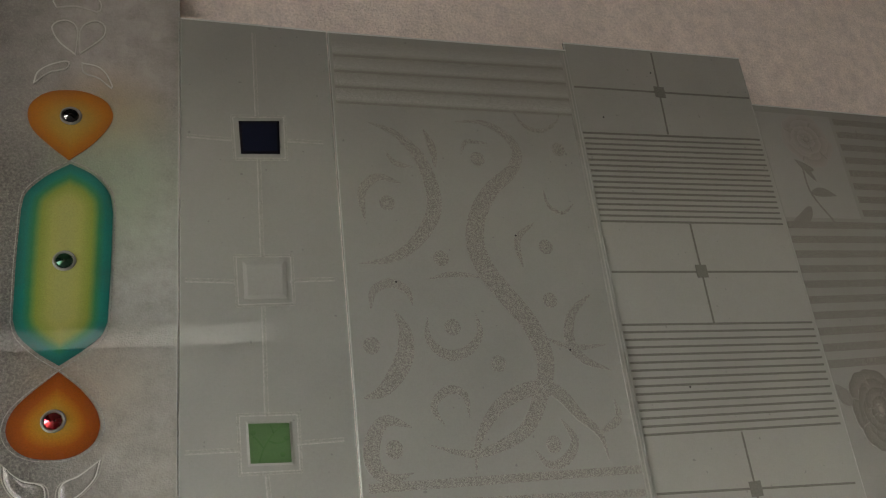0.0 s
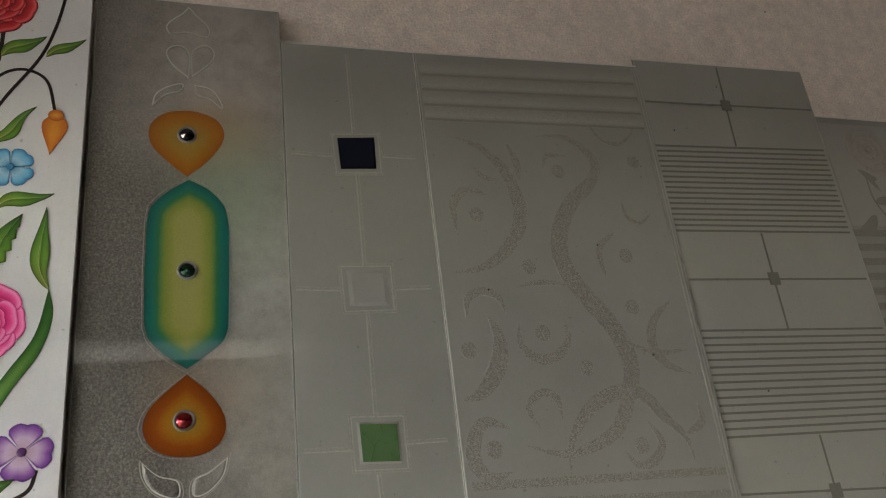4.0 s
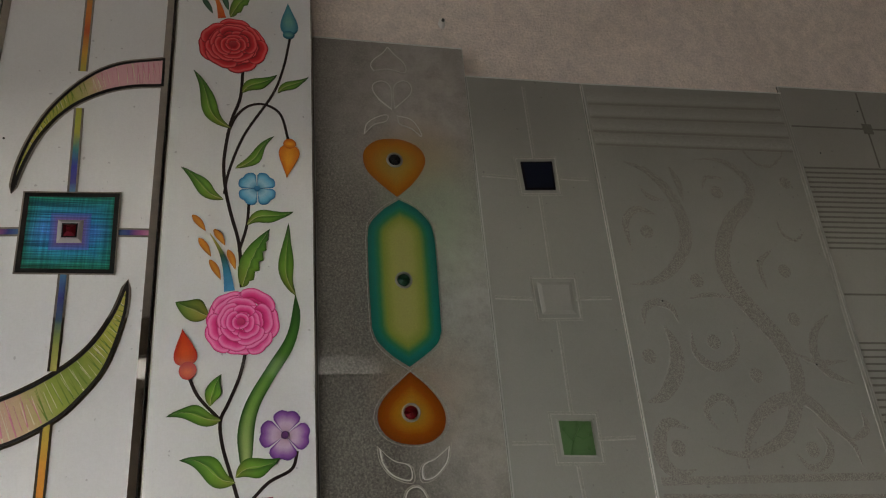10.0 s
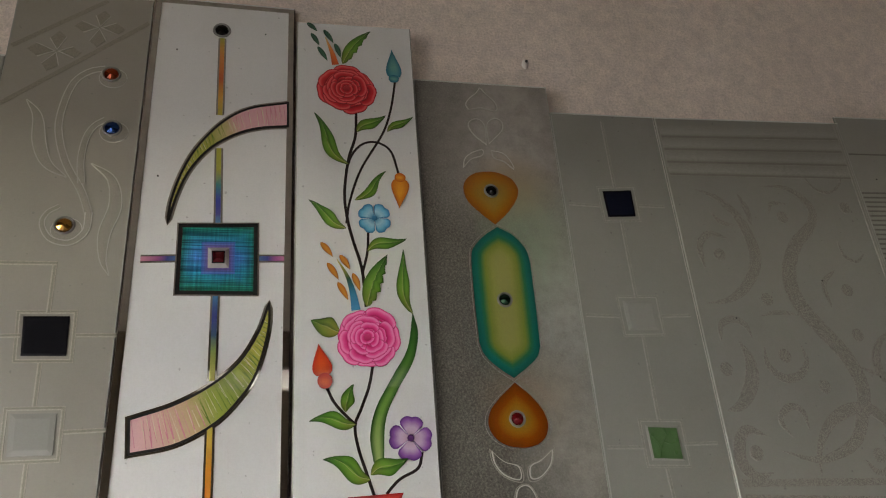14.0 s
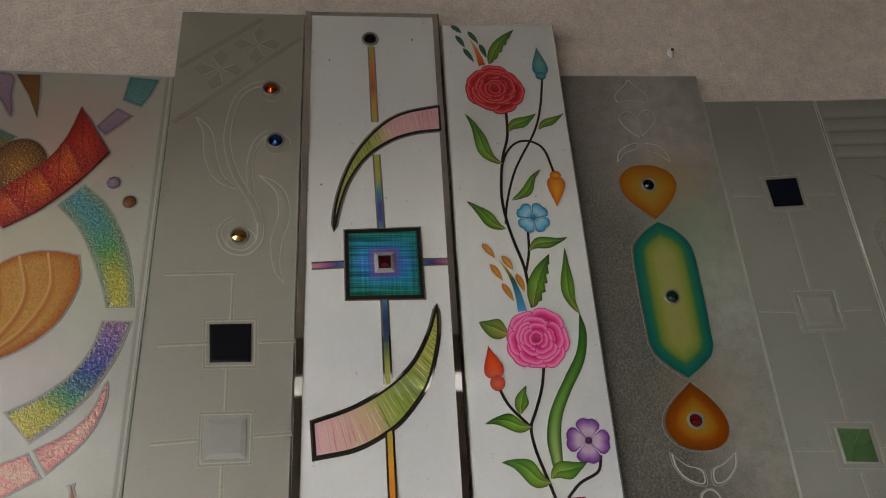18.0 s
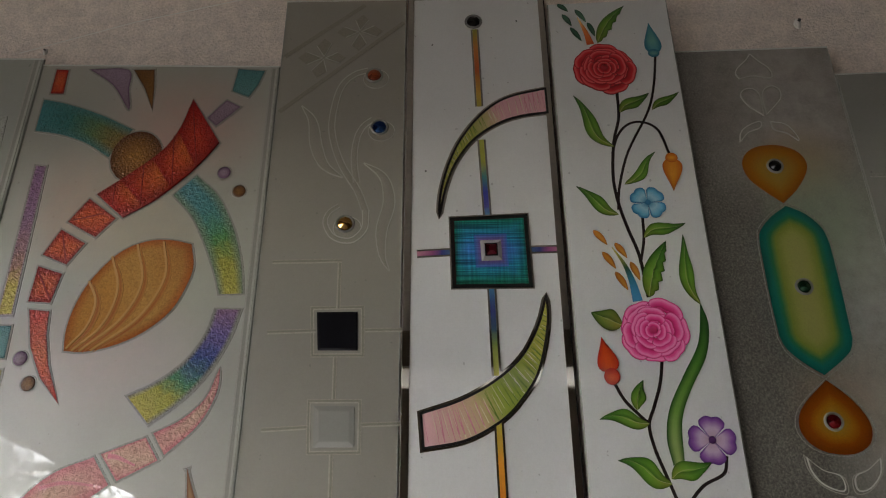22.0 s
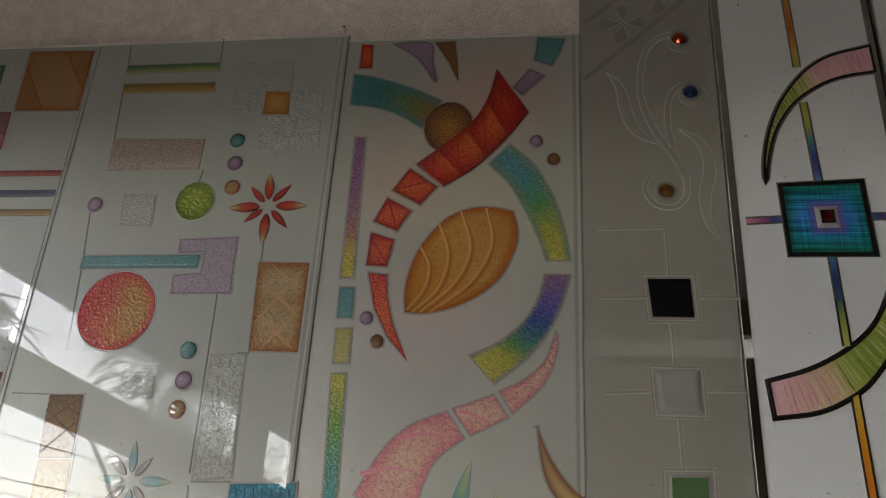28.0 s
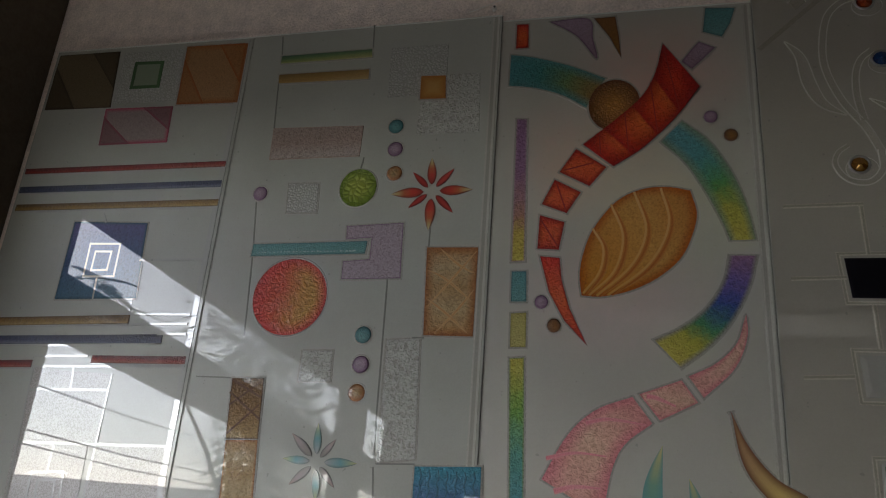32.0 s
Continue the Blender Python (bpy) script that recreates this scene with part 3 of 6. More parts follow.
def leaf(key, base, tip, width, bend, material, lv=1, teeth=0, label="", name="leaf", lean=0.0, bulge=0.0, vein=None, wave=0.0):
    """A painted leaf from base to tip; bend bows it to one side; teeth cut its edge on that side."""
    a, b = Vector(base), Vector(tip)
    d = b - a
    side = Vector((-d.y, d.x)).normalized()
    left, right = [], []
    n = 16 if not teeth else teeth * 4
    for i in range(n + 1):
        s = i / n
        mid = a + d * s + side * (bend * math.sin(math.pi * s) + lean * math.sin(2 * math.pi * s))
        w = width * 0.5 * max(0.02, math.sin(math.pi * s ** 0.75) ** 0.85)
        wl = w * (1 + wave * math.sin(2 * math.pi * (1.35 * s - 0.35)))
        if teeth and s > 0.1:
            saw = (i % 4) / 4
            wl = w * (1.15 - 0.5 * saw)
        left.append(mid + side * w)
        right.append(mid - side * wl)
    body = strip(key, name, left, right, material, lv, 7, label, None, bulge)
    if vein:
        mids = [a + d * s + side * (bend * math.sin(math.pi * s) + lean * math.sin(2 * math.pi * s)) for s in (0.02, 0.2, 0.4, 0.6, 0.8, 0.92)]
        ribbon(key, "midrib", mids, 0.0012, vein, lv + 1, (1, 0.3), parent=body, across=3)
    return body


def facets(key, name, c, r, material, lv=2, rise=0.008, parent=None, sides=10):
    """A cut jewel: two rings of facets that run up to a point."""
    root, x0 = PANELS[key]
    bm = bmesh.new()
    w0 = -THICK - height(lv)
    rings = []
    for k, (s, up) in enumerate(((1.0, 0.0), (0.90, 0.42), (0.34, 0.86))):
        rings.append([bm.verts.new((c[0] - x0 + r * s * math.cos(2 * math.pi * (i + 0.5 * k) / sides), w0 - rise * up, c[1] + r * s * math.sin(2 * math.pi * (i + 0.5 * k) / sides))) for i in range(sides)])
    for a, b in zip(rings, rings[1:]):
        for i in range(sides):
            bm.faces.new((a[i], a[(i + 1) % sides], b[i]))
            bm.faces.new((a[(i + 1) % sides], b[(i + 1) % sides], b[i]))
    tip = bm.verts.new((c[0] - x0, w0 - rise, c[1]))
    for i in range(sides):
        bm.faces.new((rings[-1][i], rings[-1][(i + 1) % sides], tip))
    low = bm.verts.new((c[0] - x0, w0 + 0.0005, c[1]))
    for i in range(sides):
        bm.faces.new((rings[0][(i + 1) % sides], rings[0][i], low))
    bmesh.ops.recalc_face_normals(bm, faces=bm.faces)
    return part(name, bm, material, parent or root)


def ring(key, name, c, r0, r1, material, lv=2, rise=0.004, parent=None, label=""):
    """A rounded collar round a jewel."""
    root, x0 = PANELS[key]
    bm = bmesh.new()
    w0, n, m, up = -THICK + 0.0005, 32, 8, height(lv)
    rows = []
    for i in range(n):
        a = 2 * math.pi * i / n
        row = []
        for j in range(m + 1):
            t = math.pi * j / m
            r = (r0 + r1) / 2 + (r1 - r0) / 2 * math.cos(t)
            row.append(bm.verts.new((c[0] - x0 + r * math.cos(a), w0 - up - rise * math.sin(t), c[1] + r * math.sin(a))))
        rows.append(row)
    for i in range(n):
        for j in range(m):
            bm.faces.new((rows[i][j], rows[(i + 1) % n][j], rows[(i + 1) % n][j + 1], rows[i][j + 1]))
    bmesh.ops.recalc_face_normals(bm, faces=bm.faces)
    return part(name, bm, material, parent or root, label, smooth=True)


def jewel(key, c, r, material, label, collar=True, wide=1.35):
    j = facets(key, "jewel", c, r, material)
    j["label"] = label
    disc(key, "backing_foil", c, r * 0.98, r * 0.98, FOIL, 1, parent=j)
    if collar:
        ring(key, "collar", c, r, r * wide, COLLAR, parent=j, label="clear glass collar")
    return j


def tile(key, name, quad, material, edge_material, bevel=0.009, rise=0.005, lv=2, label=""):
    """A square of glass with broad cut bevels."""
    root, x0 = PANELS[key]
    bm = bmesh.new()
    q = [Vector(p) for p in quad]
    mid = sum(q, Vector((0, 0))) / 4
    inner = [p + (mid - p) * (bevel * 1.41 / (mid - p).length) for p in q]
    w0 = -THICK - height(lv)
    rings = [[bm.verts.new((p.x - x0, w, p.y)) for p in pts] for pts, w in ((q, -THICK + 0.001), (q, w0), (inner, w0 - rise))]
    for a, b in zip(rings, rings[1:]):
        for i in range(4):
            bm.faces.new((a[i], a[(i + 1) % 4], b[(i + 1) % 4], b[i])).material_index = 1
    bm.faces.new(rings[-1])
    bmesh.ops.recalc_face_normals(bm, faces=bm.faces)
    t = part(name, bm, material, root, label)
    t.data.materials.append(edge_material)
    return t


def grown(quad, by):
    q = [Vector(p) for p in quad]
    mid = sum(q, Vector((0, 0))) / 4
    return [p + (p - mid) * (by * 1.41 / (p - mid).length) for p in q]


def rose(key, c, rx, rz, material, core, rings=5, seed=1):
    """A painted rose: rings of overlapping scalloped petals, the outer ones lowest."""
    rnd = random.Random(seed)
    heart = disc(key, "rose", c, rx * 0.11, rz * 0.11, core, 3 + 0.5 * rings, dome=0.0004, label="painted rose head")
    for k in range(rings):
        s = 1 - k / (rings + 0.6)
        count = (7, 6, 5, 5, 4, 3, 3, 2)[k]
        turn = rnd.uniform(0, 6.28)
        for i in range(count):
            a0 = turn + 2 * math.pi * i / count
            span = 2 * math.pi / count * rnd.uniform(1.15, 1.6)
            left, right = [], []
            off = Vector((rnd.uniform(-0.09, 0.09) * rx * s, rnd.uniform(-0.09, 0.09) * rz * s))
            for j in range(13):
                t = j / 12
                a = a0 + span * (t - 0.5)
                lobe = 0.80 + 0.20 * math.sin(math.pi * t) ** 0.5 - 0.045 * math.exp(-((t - 0.5) / 0.12) ** 2)
                d = Vector((rx * math.cos(a), rz * math.sin(a)))
                mid = Vector(c) + off
                left.append(mid + d * s * max(0.1, lobe - 0.30 / s ** 0.5))
                right.append(mid + d * s * lobe)
            petal(key, left, right, material, 2 + k + 0.5 * (i % 2), heart)
    return heart


def petal(key, inside, outside, material, lv, parent):
    """One petal; its colour runs from the inside to the outer edge."""
    root, x0 = PANELS[key]
    bm = bmesh.new()
    la, lb = bm.verts.layers.float.new("along"), bm.verts.layers.float.new("inner")
    rows, n, w0 = [], len(inside), -THICK - height(lv * 0.5)
    for i, (a, b) in enumerate(zip(inside, outside)):
        row = []
        for j in range(6):
            s = j / 5
            q = Vector(a).lerp(Vector(b), s)
            v = bm.verts.new((q.x - x0, w0, q.y))
            v[la], v[lb] = s, min(1.0, 4 * (1 - abs(2 * i / (n - 1) - 1)))
            row.append(v)
        rows.append(row)
    for r, s in zip(rows, rows[1:]):
        for j in range(5):
            bm.faces.new((r[j], s[j], s[j + 1], r[j + 1]))
    skirt(bm, -THICK + 0.001)
    return part("petal", bm, material, parent)


def blossom(key, c, r, count, material, eye, turn=90.0, squash=1.0):
    """A simple flower with heart-shaped petals round an eye."""
    heart = disc(key, "blossom", c, r * 0.15, r * 0.15, eye, 4, dome=0.0005, label="painted blossom")
    for i in range(count):
        mid = radians(turn) + 2 * math.pi * i / count
        left, right = [], []
        for j in range(15):
            t = j / 14
            a = mid + (t - 0.5) * 2 * math.pi / count * 0.94
            rr = r * (0.74 + 0.26 * (math.sin(math.pi * t) ** 0.4 - 0.35 * math.exp(-((t - 0.5) / 0.1) ** 2)))
            d = Vector((math.cos(a), math.sin(a) * squash))
            left.append(Vector(c) + d * r * 0.1)
            right.append(Vector(c) + d * rr)
        petal(key, left, right, material, 2 + 0.5 * (i % 2), heart)
    return heart


def drop(key, name, base, tip, width, material, lv=2, label="", parent=None):
    """A bud: round at the base, pointed at the tip."""
    a, b = Vector(base), Vector(tip)
    d = b - a
    side = Vector((-d.y, d.x)).normalized()
    left, right = [], []
    for i in range(15):
        s = i / 14
        w = width * 0.5 * max(0.02, (math.sin(math.pi * min(1, s * 1.0) ** 0.55)) * (1 - 0.25 * s))
        left.append(a + d * s + side * w)
        right.append(a + d * s - side * w)
    return strip(key, name, left, right, material, lv, 7, label, parent)


# ---- paints ----
BLACK = paint("black_line", [(0.0, (0.008, 0.007, 0.007)), (1.0, (0.010, 0.009, 0.009))], coat=0.15, under=1.3)
FOIL = metal("foil", (0.22, 0.21, 0.2), 0.15)
MIRROR = metal("mirror_line", (0.66, 0.65, 0.64), 0.02)
CLEAR = frosted("clear_cut_glass", (0.295, 0.295, 0.27), (0.26, 0.262, 0.24), 0.1)
COLLAR = frosted("thick_clear_glass", (0.20, 0.20, 0.185), (0.16, 0.16, 0.15), 0.1)
# Brighter sides paint a highlight along each flat engraved line.
GROOVE_GLINT = [(0.0, (1.42, 1.42, 1.4)), (0.2, (1.32, 1.32, 1.3)), (0.28, (0.98, 0.98, 0.97)), (0.64, (1.04, 1.04, 1.03)), (0.72, (1.55, 1.55, 1.52)), (1.0, (1.6, 1.6, 1.57))]
LINE = paint("engraved_line", [(0.0, (0.27, 0.27, 0.245)), (1.0, (0.27, 0.27, 0.245))], stipple=0.3, across=GROOVE_GLINT)
LINE_OLIVE = paint("engraved_olive_line", [(0.0, (0.275, 0.262, 0.225)), (1.0, (0.275, 0.262, 0.225))], stipple=0.25, across=GROOVE_GLINT)
# Fainter version, with the highlight again put into the colour.
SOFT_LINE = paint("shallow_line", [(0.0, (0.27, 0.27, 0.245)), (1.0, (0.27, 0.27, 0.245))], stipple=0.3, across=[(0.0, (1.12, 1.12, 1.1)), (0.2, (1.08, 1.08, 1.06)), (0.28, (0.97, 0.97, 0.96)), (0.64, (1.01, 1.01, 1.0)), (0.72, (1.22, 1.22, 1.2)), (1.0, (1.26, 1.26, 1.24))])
CARVED = paint("carved_glass", [(0.0, (0.305, 0.294, 0.256)), (1.0, (0.288, 0.276, 0.24))], stipple=0.15)
# Pale line that paints the glint on carved edges.
LIP_GLINT = paint("carved_lip_glint", [(0.0, (0.52, 0.51, 0.46)), (1.0, (0.39, 0.38, 0.342))], wobble=0.9)
ETCH = paint("etched_scroll", [(0.0, (0.226, 0.218, 0.196)), (1.0, (0.226, 0.218, 0.196))], stipple=0.7, under=1.5)
ETCH_BAND = paint("etched_stripe", [(0.0, (0.19, 0.183, 0.163)), (1.0, (0.20, 0.193, 0.172))], stipple=0.5, under=1.5)
ETCH_LINE = paint("etched_bar", [(0.0, (0.135, 0.13, 0.114)), (1.0, (0.135, 0.13, 0.114))], stipple=0.5, under=1.5)
# Light and shade of the flutes, painted across a flat band.
FLUTE_SHADING = paint("flute_shading_band", [(0.0, (0.285, 0.285, 0.256)), (1.0, (0.285, 0.285, 0.256))], stipple=0.3, across=[(0.0, (0.9, 0.9, 0.9)), (0.25, (0.98, 0.98, 0.98)), (0.6, (1.12, 1.12, 1.12)), (0.76, (0.98, 0.98, 0.97)), (0.86, (0.70, 0.68, 0.66)), (0.96, (0.72, 0.70, 0.68)), (1.0, (0.95, 0.95, 0.94))], under=1.5)
PAD = paint("etched_patch", [(0.0, (0.31, 0.31, 0.285)), (1.0, (0.30, 0.30, 0.275))])

# ---- jewelled drops ----
K = "JW"
RED_GEM, GREEN_GEM, SMOKE_GEM, BLUE_GEM, AMBER_GEM = crystal("ruby_glass", (0.36, 0.012, 0.02)), crystal("emerald_glass", (0.02, 0.09, 0.05)), crystal("smoky_glass", (0.02, 0.02, 0.02)), crystal("sapphire_glass", (0.025, 0.10, 0.36)), crystal("amber_glass", (0.48, 0.25, 0.05))
drop_a = spline([(-0.153, 1.89), (-0.122, 1.919), (-0.097, 1.954), (-0.09, 1.981), (-0.102, 2.006), (-0.129, 2.02), (-0.156, 2.023), (-0.188, 2.017), (-0.211, 1.998), (-0.218, 1.973), (-0.209, 1.944), (-0.182, 1.915), (-0.153, 1.89)])[:-1]
hexed = spline([(-0.15, 1.884), (-0.116, 1.865), (-0.091, 1.834), (-0.084, 1.8)])[:-1] + spline([(-0.084, 1.8), (-0.084, 1.705), (-0.086, 1.615)])[:-1] + spline([(-0.086, 1.615), (-0.095, 1.592), (-0.12, 1.57), (-0.15, 1.549)])[:-1] + spline([(-0.15, 1.549), (-0.181, 1.571), (-0.206, 1.597), (-0.215, 1.622)])[:-1] + spline([(-0.215, 1.622), (-0.217, 1.71), (-0.216, 1.802)])[:-1] + spline([(-0.216, 1.802), (-0.21, 1.83), (-0.184, 1.86), (-0.15, 1.884)])[:-1]
drop_b = spline([(-0.15, 1.54), (-0.12, 1.513), (-0.098, 1.483), (-0.091, 1.456), (-0.099, 1.432), (-0.12, 1.417), (-0.146, 1.413), (-0.178, 1.418), (-0.2, 1.432), (-0.212, 1.454), (-0.209, 1.479), (-0.191, 1.504), (-0.15, 1.54)])[:-1]


def shrunk(pts, k, kz=None, up=0.0):
    q = [Vector(p) for p in pts]
    mid = (Vector((max(p.x for p in q), max(p.y for p in q))) + Vector((min(p.x for p in q), min(p.y for p in q)))) / 2
    return [(mid.x + (p.x - mid.x) * k, mid.y + up + (p.y - mid.y) * (kz or k)) for p in q]


def fan(key, name, pts, c, material, lv, label=""):
    """A piece whose colour runs from its outline to a point inside."""
    root, x0 = PANELS[key]
    bm = bmesh.new()
    la, lb = bm.verts.layers.float.new("along"), bm.verts.layers.float.new("inner")
    rings, w0 = [], -THICK - height(lv)
    for k in range(6):
        s = 1 - k / 6
        row = []
        for p in pts:
            q = Vector(c) + (Vector(p) - Vector(c)) * s
            v = bm.verts.new((q.x - x0, w0, q.y))
            v[la], v[lb] = 1 - s, 1 - s
            row.append(v)
        rings.append(row)
    n = len(pts)
    for a, b in zip(rings, rings[1:]):
        for i in range(n):
            bm.faces.new((a[i], a[(i + 1) % n], b[(i + 1) % n], b[i]))
    bm.faces.new(rings[-1])
    skirt(bm, -THICK + 0.001)
    return part(name, bm, material, root, label)


AMBER_FADE = paint("amber_fade", [(0.0, rgb(136, 76, 8)), (0.22, rgb(150, 94, 16)), (0.5, rgb(150, 112, 36)), (1.0, rgb(146, 124, 58))], wobble=0.06, under=1.25, stipple=0.12)
RUST_FADE = paint("rust_fade", [(0.0, rgb(108, 46, 2)), (0.3, rgb(132, 64, 4)), (0.5, rgb(146, 98, 20)), (1.0, rgb(146, 126, 52))], wobble=0.06, under=1.25, stipple=0.15)
TEAL_FADE = paint("teal_fade", [(0.0, rgb(0, 82, 76)), (0.17, rgb(0, 98, 88)), (0.30, rgb(36, 104, 66)), (0.46, rgb(116, 128, 50)), (0.7, rgb(140, 142, 76)), (1.0, rgb(142, 142, 86))], wobble=0.05, under=1.25, stipple=0.12)
fan(K, "orange_drop", drop_a, (-0.153, 1.96), AMBER_FADE, 1, "amber enamel drop")


def bands(key, name, pts, material, lv, label, reach):
    """Like fan, but the colour keeps to the shape's long middle line of half length reach."""
    root, x0 = PANELS[key]
    q = [Vector(p) for p in pts]
    zs, xs = [p.y for p in q], [p.x for p in q]
    mx, mz, hw = (max(xs) + min(xs)) / 2, (max(zs) + min(zs)) / 2, (max(xs) - min(xs)) / 2
    bm = bmesh.new()
    la, lb = bm.verts.layers.float.new("along"), bm.verts.layers.float.new("inner")
    rings, w0 = [], -THICK - height(lv)
    for k in range(9):
        s = 1 - k / 9
        row = []
        for p in q:
            c = Vector((mx, mz + max(-reach, min(reach, (p.y - mz) * 0.9))))
            g = c + (p - c) * s
            v = bm.verts.new((g.x - x0, w0, g.y))
            v[la], v[lb] = 1 - s, 1 - s
            row.append(v)
        rings.append(row)
    n = len(q)
    for a, b in zip(rings, rings[1:]):
        for i in range(n):
            bm.faces.new((a[i], a[(i + 1) % n], b[(i + 1) % n], b[i]))
    bm.faces.new(rings[-1])
    skirt(bm, -THICK + 0.001)
    return part(name, bm, material, root, label)


bands(K, "green_lozenge", hexed, TEAL_FADE, 1, "teal and lime enamel lozenge", 0.085)
fan(K, "rust_drop", drop_b, (-0.151, 1.467), RUST_FADE, 1, "rust orange enamel drop")
for pts, wide in ((hexed, 1.05), (drop_b, 1.10)):
    outline_of(K, "carved_rim", shrunk(pts, wide, 1.04), 0.0014, ETCH, 0)
jewel(K, (-0.154, 1.973), 0.0125, SMOKE_GEM, "dark round jewel")
jewel(K, (-0.151, 1.715), 0.0125, GREEN_GEM, "dark green round jewel")
jewel(K, (-0.153, 1.468), 0.0125, RED_GEM, "ruby red round jewel")


def cut_relief(key, name, pts, rise, material, label=""):
    """A carved, rounded hollow or swell with a thin lip round it."""
    root, x0 = PANELS[key]
    q = resample(spline([*pts, pts[0]], 6), 40)[:-1]
    mid = sum(q, Vector((0, 0))) / len(q)
    bm = bmesh.new()
    w0, rings = -THICK - height(0), []
    for s, up in ((1.0, 0.0), (0.86, 0.75), (0.66, 1.0), (0.4, 0.55), (0.15, 0.35)):
        rings.append([bm.verts.new((mid.x + (p.x - mid.x) * s - x0, w0 - rise * up, mid.y + (p.y - mid.y) * s)) for p in q])
    n = len(q)
    for a, b in zip(rings, rings[1:]):
        for k in range(n):
            bm.faces.new((a[k], a[(k + 1) % n], b[(k + 1) % n], b[k]))
    bm.faces.new(rings[-1])
    skirt(bm, -THICK + 0.001)
    return part(name, bm, material, root, label, smooth=True)


for pts in ([(-0.187, 2.189), (-0.193, 2.203), (-0.184, 2.219), (-0.166, 2.236), (-0.156, 2.250), (-0.154, 2.255), (-0.150, 2.249), (-0.138, 2.234), (-0.122, 2.218), (-0.116, 2.202), (-0.122, 2.189), (-0.155, 2.196)], [(-0.153, 2.095), (-0.179, 2.118), (-0.192, 2.145), (-0.181, 2.161), (-0.163, 2.162), (-0.152, 2.144)], [(-0.146, 2.098), (-0.129, 2.115), (-0.11, 2.138), (-0.109, 2.16), (-0.123, 2.169), (-0.141, 2.159), (-0.148, 2.139)], [(-0.213, 2.03), (-0.208, 2.053), (-0.19, 2.07), (-0.164, 2.08), (-0.166, 2.065), (-0.192, 2.054)], [(-0.142, 2.079), (-0.116, 2.074), (-0.101, 2.057), (-0.093, 2.033), (-0.114, 2.051), (-0.138, 2.06)]):
    cut_relief(K, "carved_relief", pts, 0.0008, PITTED)
    # Pale outline paints the bright edge of the relief.
    outline_of(K, "carved_lip_glint", shrunk(resample(spline([*pts, pts[0]], 6), 36)[:-1], 1.0), 0.0023, LIP_GLINT, 2)
for pts in ([(-0.211, 1.409), (-0.207, 1.386), (-0.191, 1.365), (-0.161, 1.355), (-0.161, 1.378), (-0.186, 1.387), (-0.202, 1.399)], [(-0.089, 1.407), (-0.096, 1.381), (-0.118, 1.359), (-0.138, 1.356), (-0.137, 1.378), (-0.115, 1.388)], [(-0.174, 1.318), (-0.167, 1.338), (-0.152, 1.344), (-0.14, 1.336), (-0.135, 1.315)]):
    cut_relief(K, "carved_relief", pts, 0.0016, PITTED)
    outline_of(K, "carved_lip_glint", shrunk(resample(spline([*pts, pts[0]], 6), 36)[:-1], 1.0), 0.0022, LIP_GLINT, 2)
    outline_of(K, "carved_rim", shrunk(resample(spline([*pts, pts[0]], 6), 36)[:-1], 1.18), 0.0016, CARVED, 0)

# ---- bevelled squares ----
K = "SQ"
NAVY = frosted("navy_glass", (0.004, 0.006, 0.018), (0.003, 0.005, 0.014), 0.1, 0.2, under=1.2)
GREENTILE = paint("green_glass", [(0.0, rgb(92, 126, 80)), (0.5, rgb(120, 150, 104)), (1.0, rgb(106, 140, 92))], rim=rgb(74, 106, 66), rim_at=0.3, wobble=0.9)
BLACKTILE = frosted("black_glass", (0.006, 0.006, 0.009), (0.004, 0.004, 0.006), 0.1, 0.15, under=1.15)
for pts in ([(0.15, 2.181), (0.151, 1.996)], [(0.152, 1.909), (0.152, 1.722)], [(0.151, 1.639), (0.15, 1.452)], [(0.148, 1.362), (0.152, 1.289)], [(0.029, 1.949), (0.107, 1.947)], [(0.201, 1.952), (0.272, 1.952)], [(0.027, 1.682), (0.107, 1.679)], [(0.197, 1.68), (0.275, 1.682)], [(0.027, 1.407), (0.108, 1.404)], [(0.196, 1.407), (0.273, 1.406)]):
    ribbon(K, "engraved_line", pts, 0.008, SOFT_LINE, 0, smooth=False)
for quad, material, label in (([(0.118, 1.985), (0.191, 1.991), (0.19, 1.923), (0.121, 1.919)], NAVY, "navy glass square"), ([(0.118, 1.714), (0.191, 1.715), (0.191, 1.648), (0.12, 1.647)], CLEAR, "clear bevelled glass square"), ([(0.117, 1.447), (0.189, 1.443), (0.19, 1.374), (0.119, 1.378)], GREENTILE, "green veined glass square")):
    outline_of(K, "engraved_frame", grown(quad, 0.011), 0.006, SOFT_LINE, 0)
    tile(K, "glass_square", quad, material, CLEAR if material is not NAVY else BLACKTILE, 0.007 if material is CLEAR else 0.004, 0.0016 if material is CLEAR else 0.001, 2, label)

SPRIG = paint("sprig_green", [(0.0, rgb(62, 98, 54)), (1.0, rgb(70, 106, 60))])
for pts in ([(0.136, 1.381), (0.144, 1.403), (0.158, 1.423), (0.175, 1.438)], [(0.144, 1.403), (0.134, 1.417), (0.127, 1.424)], [(0.151, 1.414), (0.165, 1.409), (0.181, 1.413)], [(0.16, 1.425), (0.157, 1.434), (0.154, 1.441)]):
    ribbon(K, "etched_sprig", pts, 0.0022, SPRIG, 6, across=3)
for c in ((0.128, 1.428), (0.18, 1.416), (0.173, 1.391)):
    disc(K, "etched_berry", c, 0.004, 0.004, SPRIG, 6, n=12)

# ---- etched scrolls ----
K = "SW"
